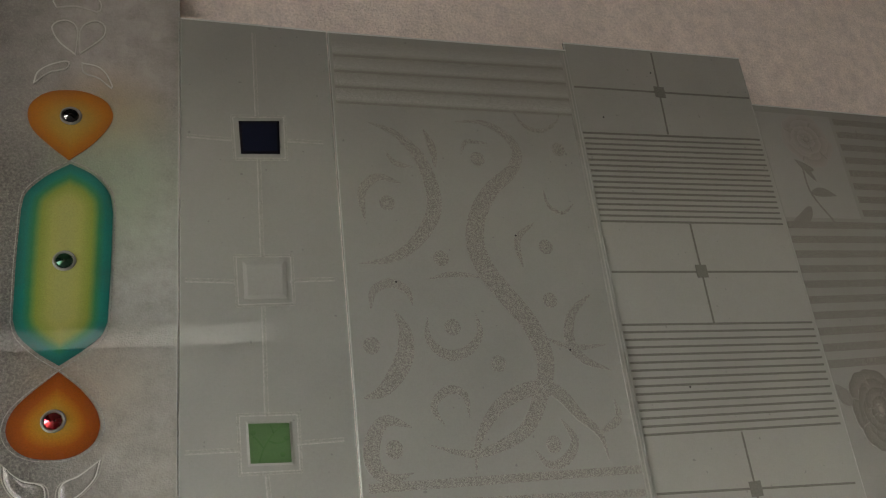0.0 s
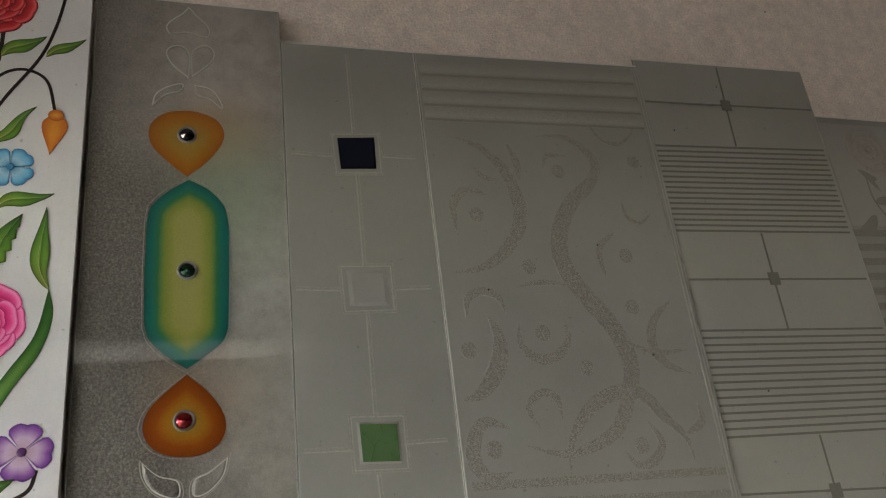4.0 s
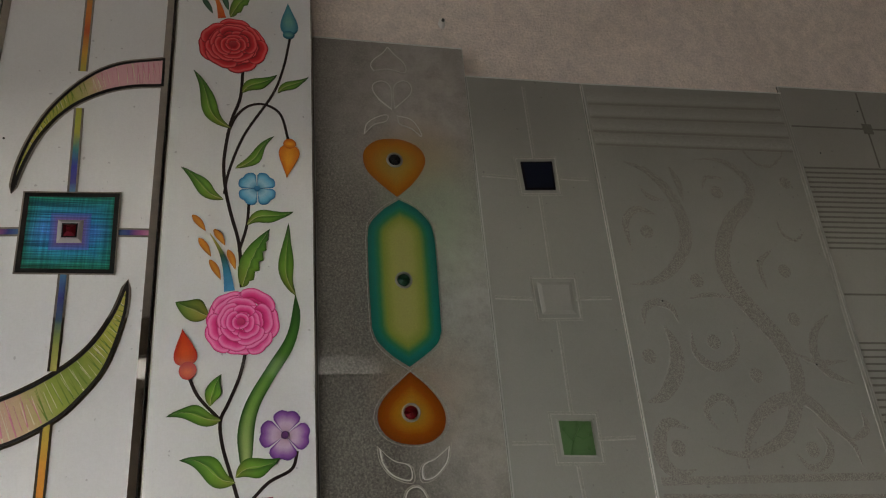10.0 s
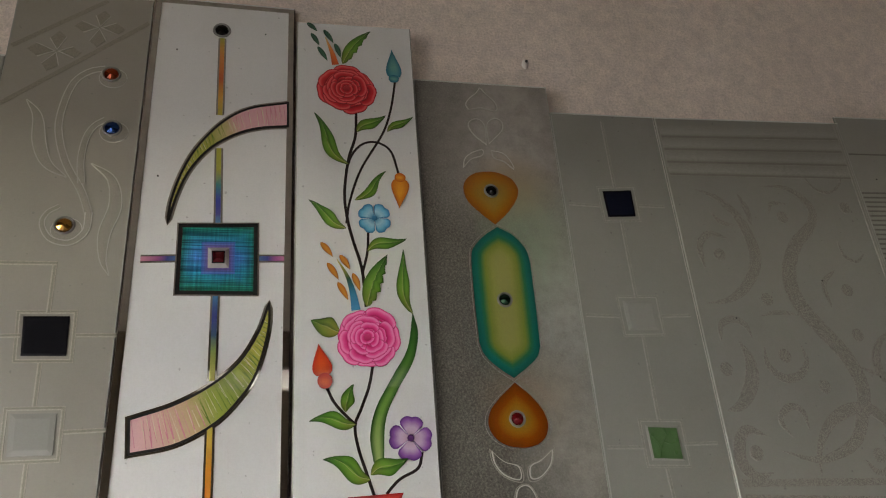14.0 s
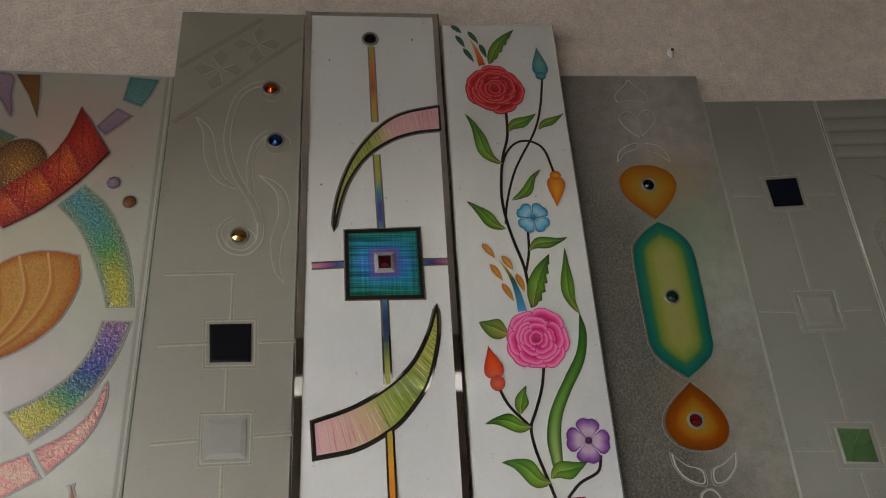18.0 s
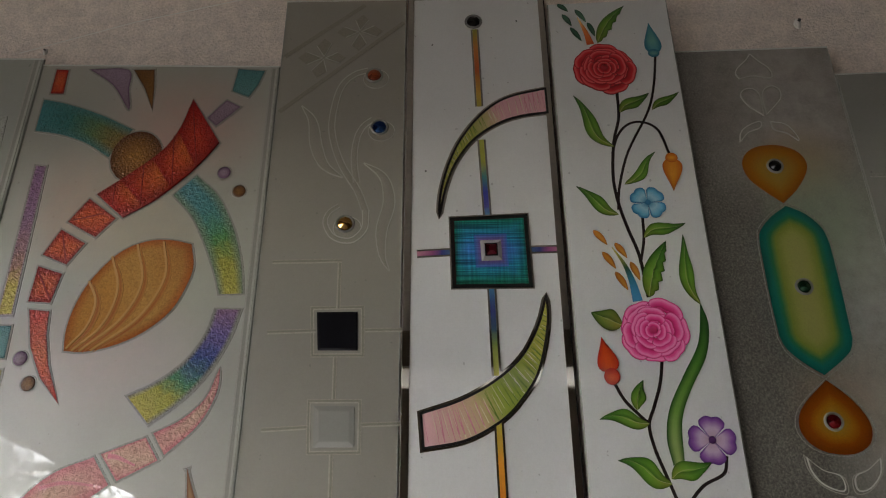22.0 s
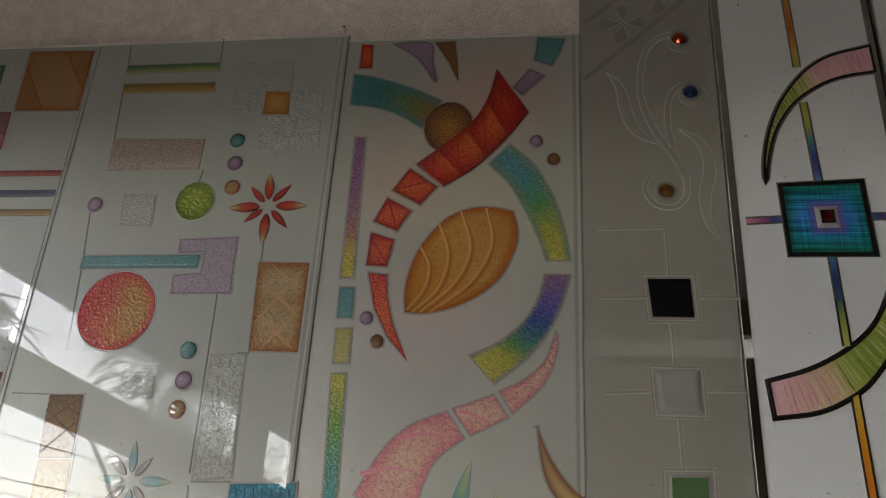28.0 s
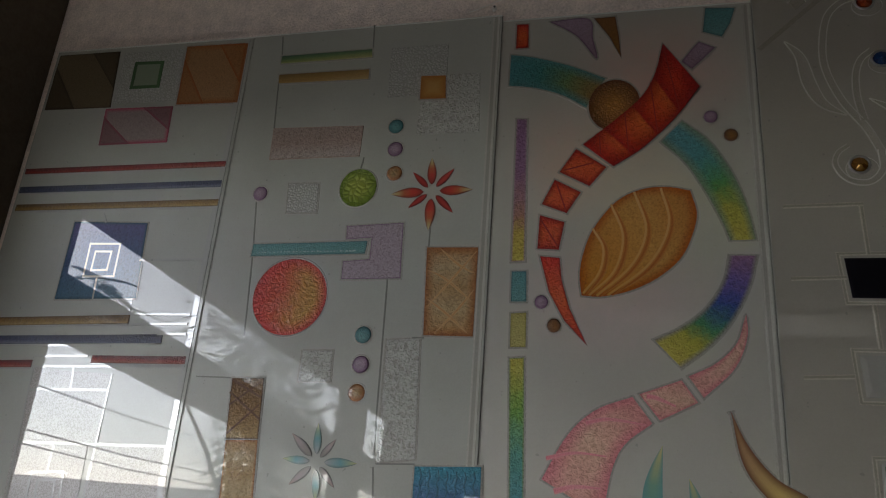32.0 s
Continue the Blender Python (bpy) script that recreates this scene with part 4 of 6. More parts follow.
# The bands are flat; their roundness is in the colour.
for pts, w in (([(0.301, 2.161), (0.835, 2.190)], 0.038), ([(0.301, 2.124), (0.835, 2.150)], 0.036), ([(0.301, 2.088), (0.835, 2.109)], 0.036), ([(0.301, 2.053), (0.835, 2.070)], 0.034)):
    ribbon(K, "flute_shading_band", pts, w, FLUTE_SHADING, 0, smooth=False, across=7)


def scroll(pts, width):
    ribbon(K, "etched_scroll", pts, width, ETCH, 0, belly=True)


scroll([(0.545, 2.016), (0.603, 2.02), (0.651, 1.998), (0.676, 1.957), (0.657, 1.912), (0.606, 1.868), (0.568, 1.812), (0.553, 1.753), (0.569, 1.695), (0.608, 1.639), (0.647, 1.582), (0.664, 1.517), (0.643, 1.455), (0.604, 1.397), (0.532, 1.366), (0.478, 1.365), (0.414, 1.385)], 0.040)
scroll([(0.36, 2.001), (0.415, 1.979), (0.459, 1.929), (0.479, 1.857), (0.471, 1.804), (0.432, 1.751), (0.38, 1.718), (0.321, 1.709)], 0.030)
scroll([(0.473, 1.995), (0.488, 1.953), (0.49, 1.906)], 0.016)
scroll([(0.338, 1.792), (0.337, 1.851), (0.37, 1.883), (0.416, 1.871)], 0.018)
scroll([(0.389, 1.939), (0.409, 1.914), (0.443, 1.908)], 0.012)
scroll([(0.548, 1.94), (0.564, 1.971), (0.611, 1.971)], 0.010)
scroll([(0.68, 2.055), (0.707, 2.018), (0.747, 2.011), (0.784, 2.035), (0.797, 2.061)], 0.009)
scroll([(0.722, 1.873), (0.729, 1.835), (0.759, 1.82), (0.792, 1.844)], 0.009)
scroll([(0.648, 1.701), (0.645, 1.76), (0.689, 1.797)], 0.014)
scroll([(0.447, 1.679), (0.498, 1.688), (0.557, 1.682)], 0.011)
scroll([(0.334, 1.621), (0.343, 1.658), (0.375, 1.672), (0.406, 1.657), (0.413, 1.629)], 0.018)
scroll([(0.378, 1.622), (0.394, 1.58), (0.385, 1.53), (0.348, 1.483), (0.308, 1.469)], 0.034)
scroll([(0.439, 1.61), (0.437, 1.566), (0.47, 1.536), (0.513, 1.545), (0.538, 1.575), (0.534, 1.612)], 0.020)
scroll([(0.791, 1.647), (0.74, 1.608), (0.723, 1.558), (0.745, 1.517), (0.803, 1.491)], 0.022)
scroll([(0.667, 1.562), (0.725, 1.54), (0.801, 1.542)], 0.012)
scroll([(0.45, 1.412), (0.432, 1.447), (0.461, 1.474), (0.492, 1.464), (0.497, 1.424)], 0.016)
scroll([(0.495, 1.328), (0.509, 1.385), (0.554, 1.438), (0.615, 1.465), (0.673, 1.461), (0.715, 1.414), (0.753, 1.374), (0.762, 1.328)], 0.028)
scroll([(0.614, 1.358), (0.638, 1.331), (0.674, 1.337), (0.697, 1.369), (0.675, 1.409)], 0.019)
scroll([(0.797, 1.436), (0.798, 1.4), (0.75, 1.375)], 0.016)
scroll([(0.389, 1.416), (0.345, 1.43), (0.320, 1.402), (0.317, 1.362), (0.344, 1.336), (0.385, 1.342)], 0.028)
for c in ((0.384, 1.83), (0.584, 1.934), (0.777, 1.968), (0.706, 1.745), (0.479, 1.72), (0.331, 1.559), (0.485, 1.587), (0.566, 1.516), (0.695, 1.634), (0.653, 1.365), (0.355, 1.382)):
    disc(K, "etched_dot", c, 0.0155, 0.0155, ETCH, 0)
ribbon(K, "etched_bar", [(0.306, 1.325), (0.826, 1.305)], 0.015, ETCH, 0, smooth=False)
ribbon(K, "etched_bar", [(0.306, 1.297), (0.826, 1.264)], 0.013, ETCH, 0, smooth=False)
# Flat strip whose bevel shine is painted in.
strip(K, "bevelled_border", [(0.828, 0.02), (0.828, 2.218)], [(0.8375, 0.02), (0.8375, 2.218)], SOFT_LINE, 1)
for c in ((0.72, 1.535), (0.386, 1.674), (0.643, 1.768)):
    disc(K, "paint_speck", c, 0.0019, 0.0019, BLACK, 1, n=10)

# ---- etched lines and crosses ----
K = "XP"
for pts in ([(1.09, 2.252), (1.082, 2.029)], [(1.082, 1.804), (1.081, 1.578)], [(1.083, 1.353), (1.084, 1.176)], [(0.852, 2.133), (1.361, 2.152)], [(0.852, 1.693), (1.356, 1.692)], [(0.852, 1.258), (1.345, 1.227)]):
    ribbon(K, "etched_line", pts, 0.0045, ETCH_LINE, 0, smooth=False)
for c in ((1.087, 2.142), (1.082, 1.694), (1.084, 1.243)):
    shape(K, "etched_square", [(c[0] - 0.0145, c[1] - 0.0145), (c[0] + 0.0145, c[1] - 0.0145), (c[0] + 0.0145, c[1] + 0.0145), (c[0] - 0.0145, c[1] + 0.0145)], ETCH_LINE, 1, 0.003)
for first, last, count in (([(0.851, 2.016), (1.357, 2.034)], [(0.851, 1.806), (1.353, 1.81)], 17), ([(0.851, 1.581), (1.355, 1.572)], [(0.851, 1.365), (1.352, 1.349)], 15)):
    for i in range(count):
        s = i / (count - 1)
        a, b = Vector(first[0]).lerp(Vector(last[0]), s), Vector(first[1]).lerp(Vector(last[1]), s)
        ribbon(K, "etched_bar", [a, b], 0.0047, ETCH_LINE, 0, smooth=False)

for c in ((1.074, 2.194), (0.913, 2.06), (0.982, 1.449)):
    disc(K, "paint_speck", c, 0.0017, 0.0019, BLACK, 1, n=10)

# ---- etched roses and stripes ----
K = "RP"
ETCH_SOFT = paint("soft_etching", [(0.0, (0.26, 0.245, 0.22)), (1.0, (0.32, 0.30, 0.275))], rim=(0.21, 0.20, 0.175), rim_at=0.5)
for a, b in ((0, 0), (1, 0), (2, 0), (3, 0), (4, 0), (5, 0), (6, 0), (7, 0), (8, 0), (9, 0)):
    z = 1.811 - 0.0372 * a
    ribbon(K, "etched_bar", [(1.372, z), (1.915, z + 0.004)], 0.018, ETCH_BAND, 0, smooth=False)
for i in range(8):
    z = 2.108 - 0.0372 * i
    ribbon(K, "etched_bar", [(1.634, z), (1.915, z + 0.003)], 0.018, ETCH_BAND, 0, smooth=False)
shape(K, "etched_patch", [(1.372, 1.83), (1.620, 1.832), (1.622, 2.122), (1.372, 2.118)], PAD, 0, 0.01)
rose(K, (1.515, 2.047), 0.085, 0.075, ETCH_SOFT, ETCH_SOFT, 4, 5)
ETCH_MID = paint("etched_petal", [(0.0, (0.21, 0.2, 0.175)), (1.0, (0.15, 0.143, 0.125))], rim=(0.27, 0.26, 0.23), rim_at=0.35, stipple=0.4)
rose(K, (1.485, 1.369), 0.085, 0.09, ETCH_MID, ETCH_SOFT, 4, 8)
for a, b, w, bend in (((1.511, 1.96), (1.456, 1.988), 0.02, 0.004), ((1.464, 1.859), (1.397, 1.823), 0.03, 0.01), ((1.478, 1.897), (1.561, 1.892), 0.025, 0.006), ((1.414, 1.386), (1.373, 1.432), 0.035, 0.004), ((1.479, 1.973), (1.509, 1.928), 0.015, 0.0)):
    leaf(K, a, b, w, bend, ETCH_BAND, 1)
ribbon(K, "etched_stem", [(1.476, 1.981), (1.478, 1.897), (1.531, 1.816)], 0.006, ETCH_BAND, 0)

# ---- painted roses ----
K = "RO"
HALVES = [(0.0, (0.30, 0.42, 0.28)), (0.16, (0.78, 0.85, 0.66)), (0.42, (1.25, 1.2, 1.15)), (0.50, (1.45, 1.25, 1.5)), (0.54, (0.42, 0.55, 0.40)), (0.72, (0.85, 0.95, 0.8)), (0.88, (0.7, 0.82, 0.62)), (1.0, (0.22, 0.36, 0.2))]
LEAF = paint("leaf_green", [(0.0, rgb(112, 122, 46)), (0.4, rgb(104, 148, 52)), (0.8, rgb(62, 112, 40)), (1.0, rgb(26, 66, 26))], wobble=0.15, across=HALVES)
LEAF_PALE = paint("leaf_yellow_green", [(0.0, rgb(140, 128, 60)), (0.45, rgb(120, 132, 58)), (1.0, rgb(50, 100, 36))], wobble=0.2, across=HALVES)
VEIN = paint("vein_green", [(0.0, rgb(168, 172, 112)), (1.0, rgb(120, 150, 80))])
GRASS = paint("grass_green", [(0.0, rgb(20, 70, 26)), (0.3, rgb(66, 118, 44)), (0.7, rgb(110, 152, 68)), (1.0, rgb(150, 168, 104))], rim=rgb(16, 78, 22), rim_at=0.8)
STEM = paint("stem_black", [(0.0, (0.016, 0.010, 0.009)), (1.0, (0.016, 0.010, 0.009))], coat=0.3, under=1.3)
PINK = paint("pink_petal", [(0.0, rgb(190, 6, 90)), (0.22, rgb(228, 32, 122)), (0.5, rgb(242, 80, 154)), (0.80, rgb(250, 148, 196)), (0.93, rgb(240, 84, 156)), (1.0, rgb(172, 6, 78))], rim=rgb(190, 14, 92), rim_at=0.5, wobble=0.05)
PINKCORE = paint("pink_heart", [(0.0, rgb(190, 16, 90)), (1.0, rgb(222, 60, 124))])
CRIMSON = paint("crimson_petal", [(0.0, rgb(110, 0, 14)), (0.25, rgb(172, 8, 28)), (0.55, rgb(206, 32, 46)), (0.80, rgb(228, 96, 100)), (0.91, rgb(198, 28, 44)), (1.0, rgb(84, 0, 14))], rim=rgb(124, 6, 26), rim_at=0.5, wobble=0.05)
CRIMSONCORE = paint("crimson_heart", [(0.0, rgb(150, 8, 26)), (1.0, rgb(176, 40, 54))])
SKY = paint("blue_petal", [(0.0, rgb(60, 140, 180)), (0.4, rgb(150, 196, 214)), (0.75, rgb(100, 178, 212)), (1.0, rgb(20, 112, 164))], rim=rgb(24, 112, 160), rim_at=0.8)
VIOLET = paint("violet_petal", [(0.0, rgb(186, 160, 170)), (0.45, rgb(196, 172, 196)), (0.8, rgb(140, 86, 164)), (1.0, rgb(88, 34, 122))], rim=rgb(104, 48, 136), rim_at=0.7)
VIOLETEYE = paint("violet_eye", [(0.0, rgb(74, 24, 92)), (1.0, rgb(96, 44, 112))])
BLUEEYE = paint("blue_eye", [(0.0, rgb(34, 116, 160)), (1.0, rgb(50, 132, 172))])
TEALBUD = paint("teal_bud", [(0.0, rgb(60, 140, 160)), (0.4, rgb(100, 160, 150)), (1.0, rgb(44, 120, 140))], rim=rgb(30, 110, 134), rim_at=0.7)
ORANGEBUD = paint("orange_bud", [(0.0, rgb(210, 130, 30)), (0.5, rgb(222, 150, 44)), (1.0, rgb(200, 110, 24))], rim=rgb(186, 92, 20), rim_at=0.8)
REDBUD = paint("red_bud", [(0.0, rgb(204, 78, 30)), (0.4, rgb(210, 80, 26)), (1.0, rgb(186, 34, 20))], rim=rgb(176, 30, 18), rim_at=0.8)
TAWNY = paint("tawny_petal", [(0.0, rgb(196, 128, 40)), (1.0, rgb(206, 140, 50))], rim=rgb(170, 96, 26), rim_at=0.8)
MOSS = paint("moss_petal", [(0.0, rgb(50, 96, 78)), (1.0, rgb(64, 108, 80))], rim=rgb(30, 70, 50), rim_at=0.8)
FLAME = paint("flame_paint", [(0.0, rgb(206, 84, 30)), (0.55, rgb(210, 116, 44)), (1.0, rgb(210, 180, 110))])
FLAMEBLUE = paint("blue_flame_paint", [(0.0, rgb(70, 150, 200)), (0.35, rgb(40, 120, 150)), (0.6, rgb(40, 84, 56)), (0.8, rgb(150, 148, 60)), (1.0, rgb(190, 180, 110))])
POT = paint("red_pot", [(0.0, rgb(150, 14, 20)), (0.5, rgb(190, 24, 30)), (1.0, rgb(206, 60, 56))], rim=rgb(150, 12, 18), rim_at=0.8)
POTDARK = paint("maroon_pot", [(0.0, rgb(84, 20, 16)), (1.0, rgb(104, 28, 20))])
ribbon(K, "stem", [(-0.453, 2.151), (-0.456, 2.087), (-0.47, 2.037), (-0.478, 1.989), (-0.482, 1.936), (-0.477, 1.884), (-0.466, 1.834), (-0.45, 1.773), (-0.444, 1.693)], 0.0061, STEM, 0)
ribbon(K, "stem", [(-0.478, 2), (-0.463, 2.042), (-0.439, 2.069), (-0.408, 2.074), (-0.379, 2.053), (-0.364, 1.995)], 0.0051, STEM, 0)
ribbon(K, "stem", [(-0.361, 2.244), (-0.374, 2.167), (-0.395, 2.099), (-0.446, 2.004), (-0.472, 1.923), (-0.479, 1.874)], 0.0051, STEM, 0)
ribbon(K, "stem", [(-0.435, 1.855), (-0.438, 1.81), (-0.45, 1.761)], 0.0053, STEM, 0)
ribbon(K, "stem", [(-0.434, 1.578), (-0.443, 1.535), (-0.459, 1.493), (-0.471, 1.463), (-0.466, 1.423), (-0.452, 1.378), (-0.44, 1.34)], 0.0056, STEM, 0)
ribbon(K, "stem", [(-0.522, 1.535), (-0.506, 1.503), (-0.47, 1.464)], 0.0054, STEM, 0)
ribbon(K, "stem", [(-0.349, 1.411), (-0.358, 1.383), (-0.393, 1.365), (-0.418, 1.341)], 0.0054, STEM, 0)


def rose_leaf(base, tip, width, bend, teeth, lean):
    leaf(K, base, tip, width, bend, LEAF, 1, teeth, lean=lean, vein=VEIN, wave=0.0 if teeth else 0.30)


rose_leaf((-0.472, 2.015), (-0.545, 2.142), 0.027, 0.010, 0, 0.008)
rose_leaf((-0.453, 2.098), (-0.387, 2.146), 0.025, 0.003, 0, 0.004)
rose_leaf((-0.385, 2.104), (-0.325, 2.147), 0.018, 0.002, 0, 0.003)
rose_leaf((-0.461, 1.929), (-0.392, 2.003), 0.020, -0.006, 0, -0.004)
rose_leaf((-0.48, 1.863), (-0.556, 1.926), 0.025, 0.004, 0, 0.004)
rose_leaf((-0.438, 1.813), (-0.355, 1.843), 0.024, 0.006, 0, 0.005)
rose_leaf((-0.443, 1.693), (-0.397, 1.806), 0.036, 0.006, 6, 0.0)
rose_leaf((-0.351, 1.678), (-0.364, 1.819), 0.024, 0.012, 0, 0.004)
rose_leaf((-0.488, 1.488), (-0.472, 1.54), 0.023, 0.004, 0, 0.0)
rose_leaf((-0.47, 1.465), (-0.554, 1.473), 0.026, -0.006, 0, 0.004)
rose_leaf((-0.445, 1.367), (-0.53, 1.405), 0.032, -0.004, 0, 0.006)
rose_leaf((-0.445, 1.375), (-0.376, 1.401), 0.030, 0.002, 0, 0.004)
rose_leaf((-0.481, 2.28), (-0.414, 2.381), 0.028, 0.008, 5, 0.0)
leaf(K, (-0.497, 1.64), (-0.551, 1.665), 0.038, 0.0, LEAF_PALE, 0, vein=VEIN, wave=0.15)
strip(K, "grass_blade", resample(spline([(-0.351, 1.68), (-0.343, 1.638), (-0.356, 1.582), (-0.391, 1.523), (-0.414, 1.471), (-0.42, 1.403)]), 30), resample(spline([(-0.352, 1.68), (-0.366, 1.608), (-0.398, 1.553), (-0.432, 1.493), (-0.444, 1.442), (-0.439, 1.396)]), 30), GRASS, 0, 7)
for a, b in (((-0.561, 2.389), (-0.538, 2.368)), ((-0.552, 2.36), (-0.533, 2.327)), ((-0.523, 2.373), (-0.501, 2.338)), ((-0.537, 2.323), (-0.515, 2.285)), ((-0.498, 2.336), (-0.485, 2.297))):
    leaf(K, a, b, 0.0115, 0.001, MOSS, 1, name="small_leaf")
for a, b in (((-0.532, 1.83), (-0.508, 1.799)), ((-0.494, 1.803), (-0.474, 1.772)), ((-0.519, 1.785), (-0.497, 1.75)), ((-0.469, 1.764), (-0.455, 1.726)), ((-0.499, 1.744), (-0.479, 1.707))):
    leaf(K, a, b, 0.0125, 0.001, TAWNY, 1, name="small_leaf", label="tawny painted leaf")
ribbon(K, "flame", [(-0.497, 2.276), (-0.504, 2.308), (-0.519, 2.351)], 0.016, FLAME, 1, taper=(1.0, 0.1), label="orange painted flame")
ribbon(K, "flame", [(-0.464, 1.686), (-0.47, 1.725), (-0.481, 1.76), (-0.5, 1.794)], 0.018, FLAMEBLUE, 1, taper=(1.0, 0.06), label="blue painted flame")
bud = drop(K, "bud", (-0.362, 2.249), (-0.366, 2.331), 0.039, TEALBUD, 2, "teal painted bud")
disc(K, "calyx", (-0.364, 2.249), 0.012, 0.010, TEALBUD, 3, parent=bud)
bud = drop(K, "bud", (-0.361, 1.987), (-0.367, 1.914), 0.042, ORANGEBUD, 2, "orange painted bud")
disc(K, "calyx", (-0.362, 1.988), 0.012, 0.011, ORANGEBUD, 3, parent=bud)
bud = drop(K, "bud", (-0.527, 1.554), (-0.537, 1.618), 0.040, REDBUD, 2, "red painted bud")
disc(K, "calyx", (-0.525, 1.547), 0.014, 0.015, REDBUD, 3, parent=bud)
rose(K, (-0.473, 2.211), 0.0655, 0.066, CRIMSON, CRIMSONCORE, 6, 3)
rose(K, (-0.443, 1.630), 0.064, 0.063, PINK, PINKCORE, 6, 11)
blossom(K, (-0.421, 1.888), 0.037, 4, SKY, BLUEEYE, 48.0)
blossom(K, (-0.369, 1.437), 0.042, 4, VIOLET, VIOLETEYE, 84.0)
pl, pr = (-0.487, 1.339), (-0.387, 1.342)
pot = shape(K, "flower_pot", [pl, (pl[0] + 0.018, pl[1] - 0.03), (pl[0] + 0.022, pl[1] - 0.17), (pr[0] - 0.022, pr[1] - 0.17), (pr[0] - 0.014, pr[1] - 0.03), pr], POT, 2, 0.008, label="red painted flower pot")
shape(K, "pot_panel", [(pl[0] + 0.026, pl[1] - 0.026), (pl[0] + 0.030, pl[1] - 0.15), (pr[0] - 0.030, pr[1] - 0.15), (pr[0] - 0.024, pr[1] - 0.020)], POTDARK, 3, 0.003, parent=pot)

# ---- stained crescents ----
K = "DE"
BAR_A = paint("stain_amber", [(0.0, rgb(150, 150, 60)), (0.25, rgb(196, 120, 50)), (0.55, rgb(180, 84, 40)), (0.8, rgb(196, 150, 60)), (1.0, rgb(170, 160, 70))])
BAR_B = paint("stain_yellow_blue", [(0.0, rgb(170, 170, 70)), (0.3, rgb(160, 160, 66)), (0.48, rgb(60, 130, 130)), (0.68, rgb(50, 60, 150)), (0.88, rgb(70, 70, 140)), (1.0, rgb(80, 140, 170))])
BAR_C = paint("stain_blue_yellow", [(0.0, rgb(60, 120, 160)), (0.25, rgb(44, 50, 110)), (0.5, rgb(40, 74, 100)), (0.65, rgb(120, 140, 70)), (1.0, rgb(180, 176, 90))])
BAR_D = paint("stain_orange", [(0.0, rgb(184, 170, 70)), (0.4, rgb(212, 140, 40)), (1.0, rgb(206, 110, 30))])
BAR_E = paint("stain_pink_blue", [(0.0, rgb(206, 140, 160)), (0.45, rgb(150, 80, 130)), (0.7, rgb(50, 60, 130)), (1.0, rgb(70, 110, 150))])
CRESCENT = paint("stain_crescent", [(0.0, rgb(176, 172, 80)), (0.35, rgb(184, 180, 84)), (0.55, rgb(160, 164, 76)), (0.66, rgb(196, 180, 130)), (0.74, rgb(222, 170, 176)), (1.0, rgb(226, 176, 182))], wobble=0.1)
CRESCENT_B = paint("stain_crescent_green", [(0.0, rgb(188, 182, 90)), (0.3, rgb(176, 178, 80)), (0.45, rgb(130, 150, 66)), (0.6, rgb(150, 166, 70)), (0.72, rgb(204, 180, 140)), (1.0, rgb(232, 184, 190))], wobble=0.1)
PINKSTREAK = paint("pink_streak", [(0.0, rgb(214, 136, 156)), (1.0, rgb(220, 150, 166))])
GREENSTREAK = paint("green_streak", [(0.0, rgb(96, 124, 40)), (1.0, rgb(126, 146, 56))])
PALESTREAK = paint("pale_streak", [(0.0, rgb(222, 216, 176)), (1.0, rgb(226, 214, 190))])
BRUSHED = paint("brushed_teal", [(0.0, rgb(20, 130, 110)), (0.3, rgb(24, 130, 168)), (0.5, rgb(56, 120, 196)), (0.7, rgb(26, 128, 168)), (1.0, rgb(16, 126, 134))], rim=rgb(6, 104, 78), rim_at=0.9, brushed=0.85, wobble=0.3, under=1.25)
VIOLETGLOW = paint("violet_stain", [(0.0, rgb(120, 76, 140)), (1.0, rgb(120, 76, 140))], rim=rgb(40, 100, 176), rim_at=1.0, brushed=0.5)
# Pale colour stands in for the bright reflection of the silver frame.
BEVELLED = frosted("pale_silver_bevel", (0.36, 0.345, 0.35), (0.29, 0.275, 0.28), 0.1, ior=1.8)
WINE = crystal("wine_glass_gem", (0.25, 0.01, 0.03))
for x, w in ((-0.8862, 0.0135), (-0.5965, 0.0125)):
    strip(K, "mirror_strip", [(x - w / 2, 0.02), (x - w / 2, 2.425)], [(x + w / 2, 0.02), (x + w / 2, 2.425)], MIRROR, 1, label="grey mirrored edge strip")
# Black strip stands for the shaded gap beside the next panel.
strip(K, "black_line", [(-0.5902, 0.02), (-0.5902, 2.425)], [(-0.5882, 0.02), (-0.5882, 2.425)], BLACK, 2, across=3)
strip(K, "mirror_strip", [(-0.893, 2.424), (-0.893, 2.413)], [(-0.589, 2.428), (-0.589, 2.417)], MIRROR, 1, label="grey mirrored edge strip")
for pts, material in (([(-0.746, 2.327), (-0.741, 2.123)], BAR_A), ([(-0.739, 2.041), (-0.732, 1.864)], BAR_B), ([(-0.729, 1.72), (-0.726, 1.552)], BAR_C), ([(-0.725, 1.469), (-0.721, 1.281)], BAR_D), ([(-0.868, 1.788), (-0.801, 1.791)], BAR_E), ([(-0.588, 1.795), (-0.656, 1.794)], BAR_E)):
    stem = ribbon(K, "stained_bar", [Vector(pts[0]).lerp(Vector(pts[1]), i / 12) for i in range(13)], 0.0095, material, 1, smooth=False)
    d = (Vector(pts[1]) - Vector(pts[0])).normalized()
    for side in (-1, 1):
        off = Vector((-d.y, d.x)) * side * 0.0066
        ribbon(K, "mirror_line", [Vector(pts[0]) + off, Vector(pts[1]) + off], 0.0036, MIRROR, 0, smooth=False, across=3, parent=stem, label="mirrored line")
rnd = random.Random(4)
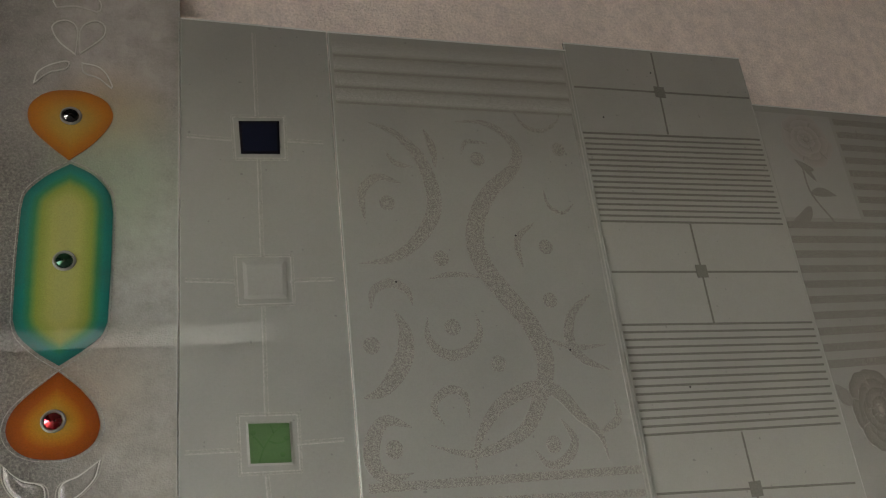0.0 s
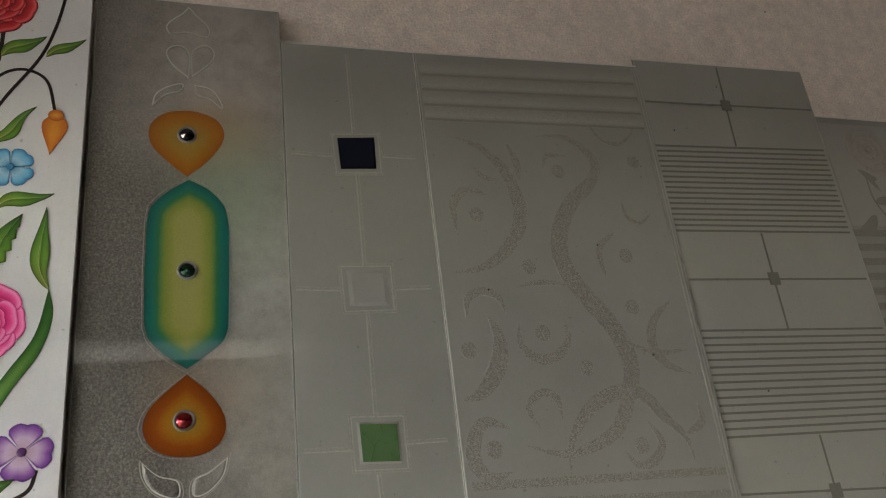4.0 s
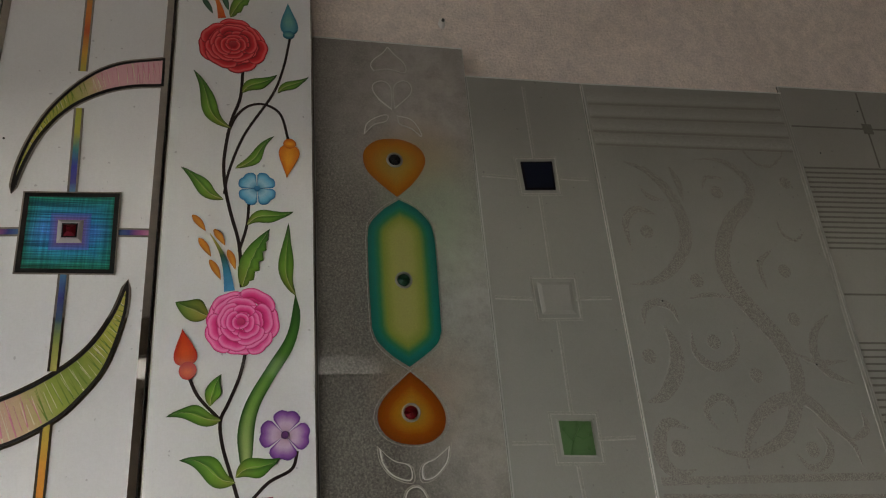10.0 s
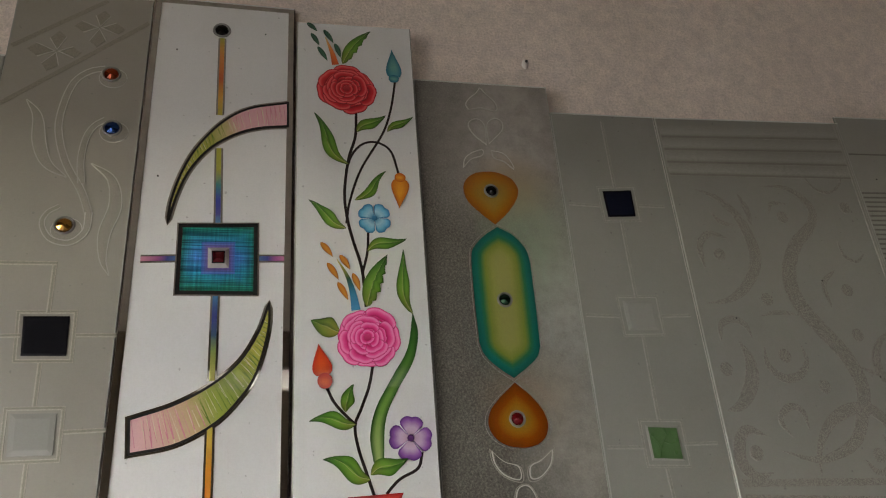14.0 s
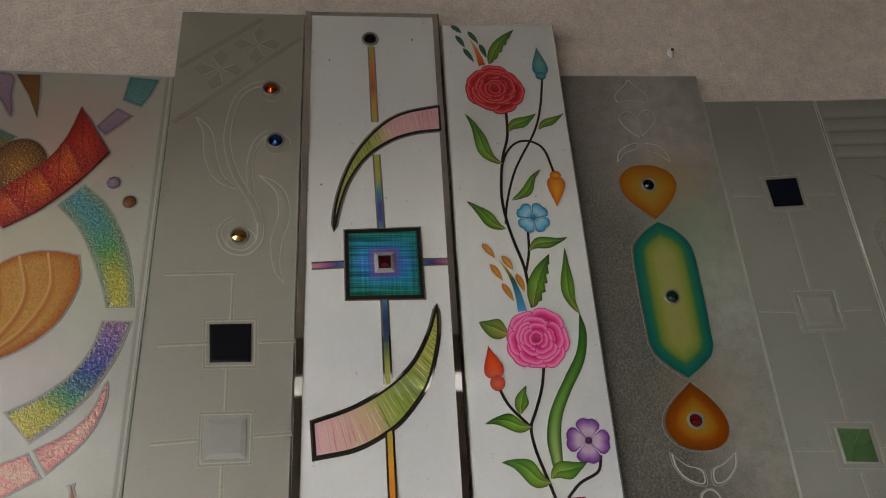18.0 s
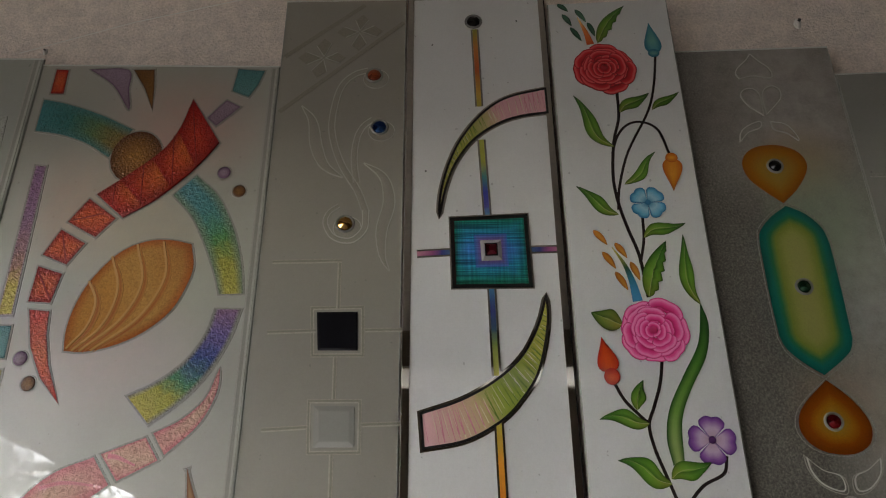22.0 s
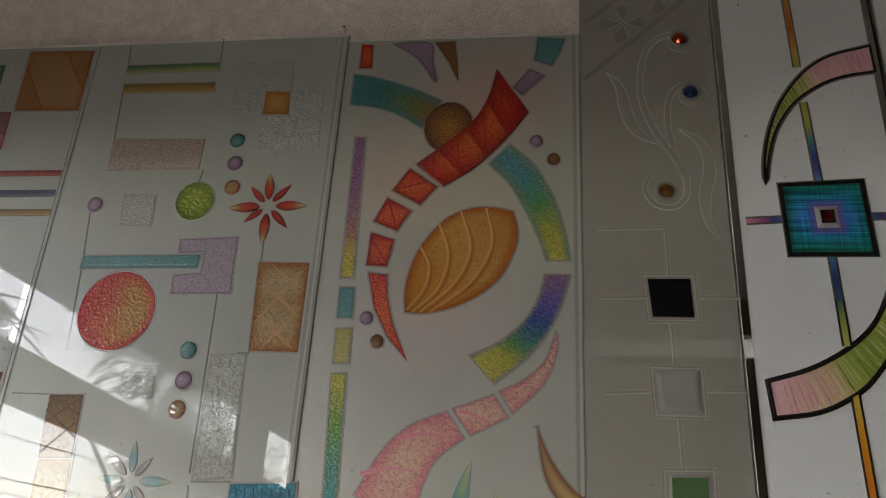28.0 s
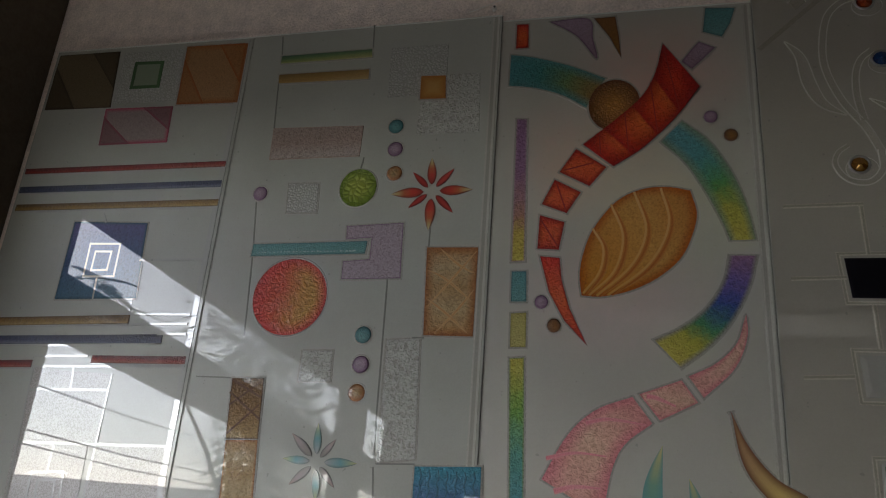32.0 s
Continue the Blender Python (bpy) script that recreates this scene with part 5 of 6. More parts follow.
for outer, inner, material in (([(-0.826, 1.862), (-0.823, 1.914), (-0.808, 1.978), (-0.781, 2.042), (-0.735, 2.105), (-0.681, 2.144), (-0.601, 2.165)], [(-0.826, 1.862), (-0.813, 1.927), (-0.793, 1.985), (-0.756, 2.04), (-0.706, 2.078), (-0.656, 2.097), (-0.6, 2.105)], CRESCENT), ([(-0.629, 1.704), (-0.63, 1.645), (-0.651, 1.56), (-0.683, 1.51), (-0.719, 1.474), (-0.781, 1.441), (-0.854, 1.428)], [(-0.629, 1.704), (-0.646, 1.647), (-0.677, 1.59), (-0.723, 1.547), (-0.786, 1.511), (-0.859, 1.487)], CRESCENT_B)):
    o, i = resample(spline(outer, 10), 44), resample(spline(inner, 10), 44)
    body = strip(K, "stained_crescent", o, i, material, 1, label="stained glass crescent")
    outline_of(K, "black_line", resample(o, 30)[:-1] + resample([o[-1], i[-1]], 3)[:-1] + resample(i, 30)[:0:-1], 0.0046, BLACK, 3, parent=body)
    outline_of(K, "silver_line", resample(o, 30)[:-1] + resample([o[-1], i[-1]], 3)[:-1] + resample(i, 30)[:0:-1], 0.0125, MIRROR, 0, parent=body)
    for k in range(130):
        s = rnd.uniform(0.08, 0.985)
        n = int(s * 43)
        a, b = Vector(o[n]), Vector(i[n])
        t0 = rnd.uniform(0.03, 0.2)
        t1 = min(0.97, t0 + rnd.uniform(0.5, 0.95))
        slant = (Vector(o[min(43, n + 1)]) - Vector(o[n])) * rnd.uniform(-0.2, 0.6)
        ribbon(K, "paint_streak", [a.lerp(b, t0), a.lerp(b, t1) + slant], rnd.uniform(0.0006, 0.0022), (PALESTREAK if k % 3 == 0 else PINKSTREAK if s > 0.68 else GREENSTREAK), 2 + k % 3 * 0.3, (1, 0.3), False, parent=body, across=3)
quad = [(-0.801, 1.86), (-0.659, 1.865), (-0.656, 1.721), (-0.798, 1.721)]
square = shape(K, "stained_square", quad, BRUSHED, 1, 0.034, label="brushed teal and blue stained square")
outline_of(K, "black_line", quad, 0.0075, BLACK, 3, parent=square)
outline_of(K, "mirror_line", grown(quad, 0.005), 0.0028, MIRROR, 2, parent=square)
gq = [(-0.748, 1.814), (-0.708, 1.815), (-0.707, 1.772), (-0.746, 1.771)]
shape(K, "violet_stain", grown(gq, 0.012), VIOLETGLOW, 3, 0.014, parent=square)
frame_ob = tile(K, "gem_frame", gq, BEVELLED, BEVELLED, 0.006, 0.004, 3, "bevelled silver frame in a pale stand-in colour")
shape(K, "gem_backing", grown(gq, -0.008), BLACKTILE, 12, 0.002, parent=frame_ob)
tile(K, "square_gem", grown(gq, -0.0105), WINE, WINE, 0.006, 0.004, 13, "dark red square gem")
jewel(K, (-0.748, 2.348), 0.0145, SMOKE_GEM, "black round jewel", True, 1.35)

for c in ((-0.839, 2.286), (-0.653, 2.349), (-0.852, 1.969), (-0.663, 1.581)):
    disc(K, "paint_speck", c, 0.0017, 0.0019, BLACK, 1, n=10)

# ---- carved vines ----
K = "GM"
GARNET = crystal("orange_red_glass", (0.62, 0.09, 0.02))
for c, m, label in (((-0.963, 2.207), GARNET, "orange red round jewel"), ((-0.948, 2.075), BLUE_GEM, "blue round jewel"), ((-1.008, 1.854), AMBER_GEM, "amber round jewel")):
    j = jewel(K, c, 0.0145, m, label, True, 1.32)
    disc(K, "carved_dish", (c[0] + 0.004, c[1] - 0.008), 0.027, 0.024, CARVED, 0, parent=j)
    outline_of(K, "carved_lip_glint", ellipse((c[0] + 0.004, c[1] - 0.008), 0.027, 0.024), 0.0014, LIP_GLINT, 0, parent=j)


def lipped(name, pts, width, lip, taper=(1.0, 1.0), belly=False):
    """A hollow cut into the glass along a line, edged with a pale painted glint on one side or on both."""
    body = ribbon(K, name, pts, width, CARVED, 0, taper, belly=belly, bulge=0.0005, across=7, n=34)
    line = resample(spline(pts), 34)
    for side in lip:
        edge = []
        for i, q in enumerate(line):
            d = (line[min(i + 1, 33)] - line[max(i - 1, 0)]).normalized()
            t = i / 33
            w = width / 2 * (max(0.03, math.sin(math.pi * t) ** 0.8) if belly else taper[0] + (taper[1] - taper[0]) * t)
            edge.append(q + Vector((-d.y, d.x)) * w * side)
        outline_of(K, "carved_lip_glint", edge, 0.0022, LIP_GLINT, 1, closed=False, parent=body)


lipped("carved_vine", [(-0.976, 2.222), (-1.005, 2.212), (-1.031, 2.183), (-1.044, 2.13), (-1.046, 2.066), (-1.024, 1.992), (-0.988, 1.929), (-0.969, 1.879)], 0.0135, (-1, 1), (0.9, 1.0))
lipped("carved_vine", [(-0.962, 2.096), (-0.982, 2.078), (-0.994, 2.047), (-0.997, 1.998), (-0.990, 1.946)], 0.0125, (-1, 1), (0.9, 1.0))
lipped("carved_vine", [(-0.969, 1.883), (-0.971, 1.843), (-0.996, 1.819), (-1.03, 1.827), (-1.047, 1.856), (-1.041, 1.88), (-1.022, 1.895)], 0.0125, (-1, 1), (1.0, 0.6))
lipped("carved_leaf", [(-1.113, 2.132), (-1.088, 2.094), (-1.076, 2.032), (-1.056, 1.986), (-1.018, 1.958)], 0.024, (-1, 1), belly=True)
lipped("carved_leaf", [(-0.977, 1.991), (-0.937, 1.958), (-0.924, 1.901), (-0.937, 1.84), (-0.934, 1.786), (-0.92, 1.754)], 0.024, (-1, 1), belly=True)
DEEP_CUT = paint("deep_cut_glass", [(0.0, (0.25, 0.238, 0.203)), (1.0, (0.262, 0.25, 0.215))], stipple=0.25)
for pts in ([(-1.160, 2.262), (-0.990, 2.404)], [(-1.160, 2.118), (-0.902, 2.352)]):
    ribbon(K, "carved_line", pts, 0.0095, DEEP_CUT, 0, smooth=False, across=7)
for c, tips in (((-1.074, 2.257), [(-1.131, 2.258), (-1.076, 2.31), (-1.027, 2.257), (-1.087, 2.205)]), ((-0.999, 2.328), [(-1.049, 2.327), (-0.993, 2.376), (-0.948, 2.329), (-1, 2.275)])):
    for p in tips:
        a, b = Vector(c), Vector(p)
        d = b - a
        side = Vector((-d.y, d.x)) * 0.30
        kite = [a + d * 0.07, a + d * 0.72 - side, b, a + d * 0.62 + side]
        body = shape(K, "carved_petal", kite, DEEP_CUT, 0, 0.003)
        outline_of(K, "carved_lip_glint", [kite[3], kite[0], kite[1]], 0.0018, LIP_GLINT, 1, closed=False, parent=body)
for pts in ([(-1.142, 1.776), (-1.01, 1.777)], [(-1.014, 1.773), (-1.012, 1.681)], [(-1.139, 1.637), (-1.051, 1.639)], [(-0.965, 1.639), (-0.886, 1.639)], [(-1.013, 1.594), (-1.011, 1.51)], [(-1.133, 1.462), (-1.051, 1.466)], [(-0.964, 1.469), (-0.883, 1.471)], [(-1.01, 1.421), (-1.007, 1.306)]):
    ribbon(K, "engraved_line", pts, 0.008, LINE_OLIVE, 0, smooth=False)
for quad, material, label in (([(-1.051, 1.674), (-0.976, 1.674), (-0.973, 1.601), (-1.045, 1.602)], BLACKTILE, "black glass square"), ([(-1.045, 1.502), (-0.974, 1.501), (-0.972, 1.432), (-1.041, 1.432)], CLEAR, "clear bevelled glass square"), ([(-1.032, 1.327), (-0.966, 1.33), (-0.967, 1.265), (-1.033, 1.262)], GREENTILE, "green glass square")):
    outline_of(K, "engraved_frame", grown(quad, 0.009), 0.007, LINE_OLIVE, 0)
    tile(K, "glass_square", quad, material, BLACKTILE if material is BLACKTILE else CLEAR, 0.009 if material is CLEAR else 0.004, 0.0011 if material is CLEAR else 0.001, 2, label)

# ---- swirling ribbons ----
K = "FL"


def hammered(name, stops, rim, scale=110.0, strength=0.6, rim_at=0.6, crackle=False, wobble=0.2, coat=0.4):
    def rich(c):
        return tuple(v ** 1.3 for v in c) if max(c) - min(c) > 0.08 else c
    return paint(name, [(p, rich(c)) for p, c in stops], rim=rich(rim), rim_at=rim_at, hammer=strength, hammer_scale=scale, wobble=wobble, crackle=crackle, under=1.35, coat=coat)


H_RED = hammered("hammered_red", [(0.0, rgb(190, 70, 48)), (0.5, rgb(206, 108, 62)), (1.0, rgb(190, 56, 44))], rgb(146, 18, 24), rim_at=1.0)
H_REDLONG = hammered("hammered_red_facets", [(0.0, rgb(176, 34, 36)), (0.10, rgb(196, 84, 48)), (0.17, rgb(204, 112, 58)), (0.19, rgb(168, 30, 34)), (0.30, rgb(196, 90, 46)), (0.43, rgb(206, 120, 60)), (0.45, rgb(166, 30, 32)), (0.55, rgb(198, 84, 44)), (0.70, rgb(204, 114, 56)), (0.72, rgb(164, 30, 32)), (0.84, rgb(194, 72, 42)), (1.0, rgb(168, 30, 32))], rgb(150, 14, 20), rim_at=0.75, wobble=0.02)
H_TEALBROWN = hammered("hammered_teal_brown", [(0.0, rgb(84, 142, 146)), (0.35, rgb(72, 132, 128)), (0.65, rgb(110, 136, 98)), (1.0, rgb(146, 122, 74))], rgb(90, 140, 140))
H_TEALYELLOW = hammered("hammered_teal_yellow", [(0.0, rgb(100, 150, 158)), (0.3, rgb(90, 148, 150)), (0.55, rgb(96, 150, 96)), (0.75, rgb(172, 172, 86)), (1.0, rgb(190, 182, 96))], rgb(130, 150, 130))
H_RAINBOW = hammered("hammered_violet_yellow", [(0.0, rgb(150, 120, 150)), (0.2, rgb(120, 106, 160)), (0.42, rgb(60, 86, 150)), (0.65, rgb(84, 140, 104)), (0.8, rgb(170, 170, 80)), (1.0, rgb(190, 180, 96))], rgb(124, 124, 116), rim_at=0.3)
H_PINK = hammered("hammered_pink", [(0.0, rgb(206, 152, 150)), (0.5, rgb(208, 178, 160)), (1.0, rgb(208, 162, 154))], rgb(204, 136, 144))
PINKBAND = paint("pink_band", [(0.0, rgb(202, 112, 126)), (0.5, rgb(200, 128, 134)), (1.0, rgb(202, 120, 130))], rim=rgb(206, 140, 144), rim_at=1.0, stipple=0.4)
H_TEAL = hammered("hammered_teal", [(0.0, rgb(110, 154, 154)), (1.0, rgb(92, 142, 144))], rgb(56, 112, 116), 190.0)
H_VIOLET = hammered("hammered_violet", [(0.0, rgb(150, 130, 146)), (1.0, rgb(142, 122, 140))], rgb(116, 84, 116), 190.0)
H_BROWN = hammered("hammered_brown", [(0.0, rgb(150, 114, 60)), (1.0, rgb(134, 96, 56))], rgb(104, 70, 44), 200.0)
H_YELLOW = hammered("hammered_yellow", [(0.0, rgb(182, 176, 116)), (1.0, rgb(176, 170, 108))], rgb(146, 144, 84), 190.0)
H_COLUMN = hammered("hammered_violet_column", [(0.0, rgb(190, 180, 90)), (0.2, rgb(186, 170, 90)), (0.3, rgb(164, 130, 110)), (0.6, rgb(150, 118, 148)), (1.0, rgb(148, 116, 150))], rgb(140, 120, 130))
H_GREENCOL = hammered("hammered_green_column", [(0.0, rgb(88, 146, 158)), (0.35, rgb(92, 150, 140)), (0.65, rgb(120, 160, 84)), (1.0, rgb(188, 180, 92))], rgb(130, 150, 110))
SHELL = paint("amber_shell", [(0.0, rgb(172, 112, 28)), (0.3, rgb(178, 124, 54)), (0.6, rgb(180, 134, 70)), (1.0, rgb(168, 112, 52))], rim=rgb(156, 80, 20), rim_at=0.9, hammer=0.3, hammer_scale=170.0, under=1.3)
# Dark amber that paints the shade beside the shell's ribs.
SHADE = paint("rib_shade_amber", [(0.0, rgb(150, 78, 18)), (1.0, rgb(160, 92, 30))], rim=rgb(176, 122, 54), rim_at=1.0, stipple=0.3)
RIB = paint("pale_rib", [(0.0, rgb(186, 136, 66)), (1.0, rgb(194, 150, 94))])
RIBRED = paint("dark_red_rib", [(0.0, rgb(126, 20, 22)), (1.0, rgb(140, 30, 26))])
TAN = paint("tan_horn", [(0.0, rgb(120, 84, 58)), (0.45, rgb(166, 132, 92)), (0.8, rgb(186, 160, 96)), (1.0, rgb(190, 176, 110))], rim=rgb(104, 66, 42), rim_at=0.8)
BLADE = paint("teal_blade", [(0.0, rgb(60, 130, 146)), (0.6, rgb(110, 150, 130)), (1.0, rgb(190, 180, 120))], rim=rgb(90, 140, 140), rim_at=0.7)
RIM = paint("clear_groove", [(0.0, (0.26, 0.255, 0.235)), (1.0, (0.26, 0.255, 0.235))], rim=(0.325, 0.32, 0.29), rim_at=0.5, stipple=0.45)


def chip(pts, material, inset=0.006, axis=(0, 1), lv=1, name="coloured_piece", label="", rim=True):
    body = shape(K, name, pts, material, lv, inset, axis, label)
    if rim:
        outline_of(K, "groove", pts, 0.0075, RIM, 0, parent=body)
    return body


def sweep(outer, inner, material, lv=1, label="", n=26):
    o, i = resample(spline(outer, 8), n), resample(spline(inner, 8), n)
    body = strip(K, "coloured_ribbon", o, i, material, lv, 7, label)
    outline_of(K, "groove", o[:-1] + resample([o[-1], i[-1]], 4)[:-1] + i[:0:-1] + resample([i[0], o[0]], 4)[:-1], 0.0075, RIM, 0, parent=body)
    return body


chip([(-1.654, 2.237), (-1.628, 2.235), (-1.626, 2.173), (-1.654, 2.174)], H_RED)
chip(spline([(-1.581, 2.236), (-1.497, 2.233), (-1.487, 2.182)])[:-1] + spline([(-1.487, 2.182), (-1.479, 2.13), (-1.522, 2.192), (-1.581, 2.236)])[:-1], H_VIOLET)
chip([(-1.485, 2.233), (-1.44, 2.232), (-1.433, 2.184), (-1.428, 2.126), (-1.452, 2.181)], H_BROWN)
chip([(-1.257, 2.23), (-1.2, 2.224), (-1.211, 2.188), (-1.228, 2.157), (-1.264, 2.173)], H_TEAL)
chip([(-1.308, 2.105), (-1.288, 2.132), (-1.273, 2.149), (-1.243, 2.132), (-1.264, 2.11), (-1.289, 2.086)], H_VIOLET)
sweep([(-1.664, 2.158), (-1.61, 2.145), (-1.535, 2.117), (-1.461, 2.079)], [(-1.665, 2.08), (-1.607, 2.069), (-1.551, 2.047), (-1.5, 2.013)], H_TEALBROWN, 1, "teal to brown hammered ribbon")
DIMPLED = hammered("dimpled_brown", [(0.0, rgb(176, 134, 74)), (1.0, rgb(164, 122, 66))], rgb(112, 70, 36), 150.0, 0.8, 0.8, True)
ball = disc(K, "brown_ball", (-1.443, 2.014), 0.052, 0.060, DIMPLED, 1, 0.0, "hammered brown half disc")
outline_of(K, "groove", ellipse((-1.443, 2.014), 0.054, 0.062), 0.0035, RIM, 0, parent=ball)
ribbon_red = sweep([(-1.505, 1.926), (-1.439, 1.98), (-1.388, 2.029), (-1.361, 2.081), (-1.344, 2.152)], [(-1.445, 1.874), (-1.389, 1.911), (-1.339, 1.959), (-1.305, 2), (-1.276, 2.043)], H_REDLONG, 6, "long red hammered ribbon")
for pts in ([(-1.473, 1.948), (-1.47, 1.901)], [(-1.422, 1.991), (-1.415, 1.898)], [(-1.371, 2.061), (-1.359, 1.945)], [(-1.344, 2.146), (-1.316, 1.993)]):
    ribbon(K, "rib", pts, 0.0022, RIBRED, 7, smooth=False, parent=ribbon_red, across=3)
for pts, rib in (([(-1.519, 1.917), (-1.459, 1.873), (-1.492, 1.833), (-1.552, 1.867)], [(-1.543, 1.87), (-1.484, 1.884)]), ([(-1.561, 1.85), (-1.509, 1.82), (-1.536, 1.776), (-1.586, 1.797)], [(-1.557, 1.842), (-1.538, 1.783)]), ([(-1.589, 1.773), (-1.54, 1.757), (-1.55, 1.699), (-1.592, 1.702)], [(-1.589, 1.767), (-1.552, 1.706)])):
    b = chip(pts, H_RED, 0.010)
    ribbon(K, "rib", rib, 0.003, RIBRED, 2, smooth=False, parent=b, across=3)
chip([(-1.586, 1.686), (-1.548, 1.682), (-1.543, 1.636), (-1.527, 1.58), (-1.494, 1.51), (-1.537, 1.557), (-1.567, 1.613)], H_RED, 0.004)
shell = spline([(-1.505, 1.606), (-1.509, 1.647), (-1.502, 1.693), (-1.482, 1.744), (-1.439, 1.798), (-1.39, 1.822), (-1.342, 1.824), (-1.302, 1.815)])[:-1] + spline([(-1.302, 1.815), (-1.292, 1.768), (-1.302, 1.723), (-1.324, 1.678), (-1.366, 1.64), (-1.417, 1.615), (-1.468, 1.604), (-1.505, 1.606)])[:-1]
b = chip(shell, SHELL, 0.022, (1, 0.4), 1, "shell", "amber glass shell with pale ribs")
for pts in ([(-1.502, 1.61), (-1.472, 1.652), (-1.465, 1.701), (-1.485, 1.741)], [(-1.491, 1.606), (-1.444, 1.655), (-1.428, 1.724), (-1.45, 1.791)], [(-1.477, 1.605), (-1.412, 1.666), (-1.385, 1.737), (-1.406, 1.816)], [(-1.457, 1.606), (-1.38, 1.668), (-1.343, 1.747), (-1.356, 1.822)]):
    # Offset dark ribbon stands for the shaded side of the rib.
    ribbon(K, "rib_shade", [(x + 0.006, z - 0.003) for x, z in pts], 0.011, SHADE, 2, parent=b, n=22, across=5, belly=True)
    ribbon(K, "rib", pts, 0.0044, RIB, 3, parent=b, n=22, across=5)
sweep([(-1.312, 1.967), (-1.265, 1.922), (-1.23, 1.86), (-1.212, 1.812), (-1.2, 1.765), (-1.192, 1.713)], [(-1.353, 1.923), (-1.309, 1.875), (-1.279, 1.821), (-1.26, 1.779), (-1.246, 1.744), (-1.236, 1.712)], H_TEALYELLOW, 1, "teal to yellow hammered arc")
sweep([(-1.192, 1.681), (-1.208, 1.622), (-1.24, 1.559), (-1.28, 1.512), (-1.329, 1.473)], [(-1.239, 1.682), (-1.251, 1.633), (-1.282, 1.584), (-1.327, 1.547), (-1.375, 1.523)], H_RAINBOW, 1, "violet to yellow hammered arc")
sweep([(-1.217, 1.572), (-1.218, 1.528), (-1.242, 1.473), (-1.294, 1.422)], [(-1.22, 1.563), (-1.236, 1.518), (-1.272, 1.482), (-1.318, 1.458)], H_PINK, 1, "pink hammered ribbon")
chip([(-1.33, 1.451), (-1.304, 1.413), (-1.368, 1.38), (-1.402, 1.424)], H_PINK, 0.008)
sweep([(-1.414, 1.419), (-1.478, 1.393), (-1.527, 1.347), (-1.571, 1.269)], [(-1.381, 1.374), (-1.426, 1.338), (-1.449, 1.295), (-1.466, 1.215)], H_PINK, 1, "broad pink hammered ribbon")
for pts, w in (([(-1.495, 1.37), (-1.455, 1.378), (-1.391, 1.371)], 0.009), ([(-1.564, 1.305), (-1.514, 1.317), (-1.459, 1.314)], 0.008), ([(-1.549, 1.25), (-1.513, 1.26), (-1.469, 1.26)], 0.011), ([(-1.39, 1.421), (-1.372, 1.418), (-1.341, 1.405)], 0.010)):
    ribbon(K, "pink_streak", pts, w, PINKBAND, 2, (1.0, 0.35), n=14)
chip([(-1.645, 1.996), (-1.623, 1.994), (-1.616, 1.676), (-1.643, 1.675)], H_COLUMN)
chip([(-1.641, 1.655), (-1.612, 1.655), (-1.61, 1.594), (-1.64, 1.594)], H_TEAL)
chip([(-1.639, 1.57), (-1.609, 1.572), (-1.608, 1.505), (-1.638, 1.504)], H_YELLOW)
chip([(-1.638, 1.483), (-1.61, 1.485), (-1.601, 1.206), (-1.627, 1.203)], H_GREENCOL)
for c, m in (((-1.258, 1.973), H_VIOLET), ((-1.223, 1.93), H_BROWN), ((-1.581, 1.593), H_VIOLET), ((-1.556, 1.547), H_BROWN)):
    d = disc(K, "glass_dot", c, 0.0128, 0.0135, m, 1, 0.0012)
    ring(K, "groove", c, 0.0128, 0.0158, RIM, 0, 0.0006, d)
sweep([(-1.252, 1.401), (-1.228, 1.346), (-1.19, 1.297), (-1.143, 1.27)], [(-1.252, 1.401), (-1.237, 1.314), (-1.2, 1.259), (-1.152, 1.216)], TAN, 1, "tan and brown horn")
leaf(K, (-1.377, 1.173), (-1.365, 1.337), 0.034, 0.012, BLADE, 1, name="teal_blade")
leaf(K, (-1.31, 1.178), (-1.323, 1.286), 0.026, -0.006, BLADE, 1, name="teal_blade")
for x in (-1.1795,):
    # The bevel's bright sides are only colour on a flat strip.
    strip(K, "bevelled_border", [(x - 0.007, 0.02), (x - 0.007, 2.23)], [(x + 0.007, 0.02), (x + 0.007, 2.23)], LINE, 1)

# ---- squares, discs and star flowers ----
K = "P2"
H_CLEAR = hammered("hammered_clear", [(0.0, (0.37, 0.38, 0.355)), (1.0, (0.36, 0.37, 0.345))], (0.32, 0.33, 0.31), 95.0, 0.8, coat=0.8)
H_DOT = hammered("dimpled_clear", [(0.0, (0.37, 0.38, 0.355)), (1.0, (0.36, 0.37, 0.345))], (0.33, 0.34, 0.32), 135.0, 0.8, crackle=True, coat=0.8)
H_TAN = hammered("hammered_tan", [(0.0, rgb(180, 146, 100)), (0.3, rgb(180, 162, 130)), (0.55, rgb(172, 146, 108)), (0.75, rgb(182, 164, 134)), (1.0, rgb(174, 138, 94))], rgb(160, 112, 66), 95.0, 0.6, 0.9, coat=0.8)
H_ROSE = hammered("hammered_rose", [(0.0, rgb(164, 154, 147)), (0.5, rgb(166, 151, 144)), (1.0, rgb(164, 152, 145))], rgb(170, 150, 142), 110.0, 0.6, coat=0.8)
H_LIME = hammered("hammered_lime", [(0.0, rgb(150, 164, 64)), (1.0, rgb(166, 176, 96))], rgb(112, 136, 44), 66.0, 0.5, crackle=True, coat=0.8)
H_SUN = hammered("hammered_red_gold", [(0.0, rgb(196, 52, 36)), (0.35, rgb(196, 92, 52)), (0.65, rgb(190, 142, 70)), (1.0, rgb(186, 156, 76))], rgb(190, 56, 38), 105.0, 0.8, 0.35)
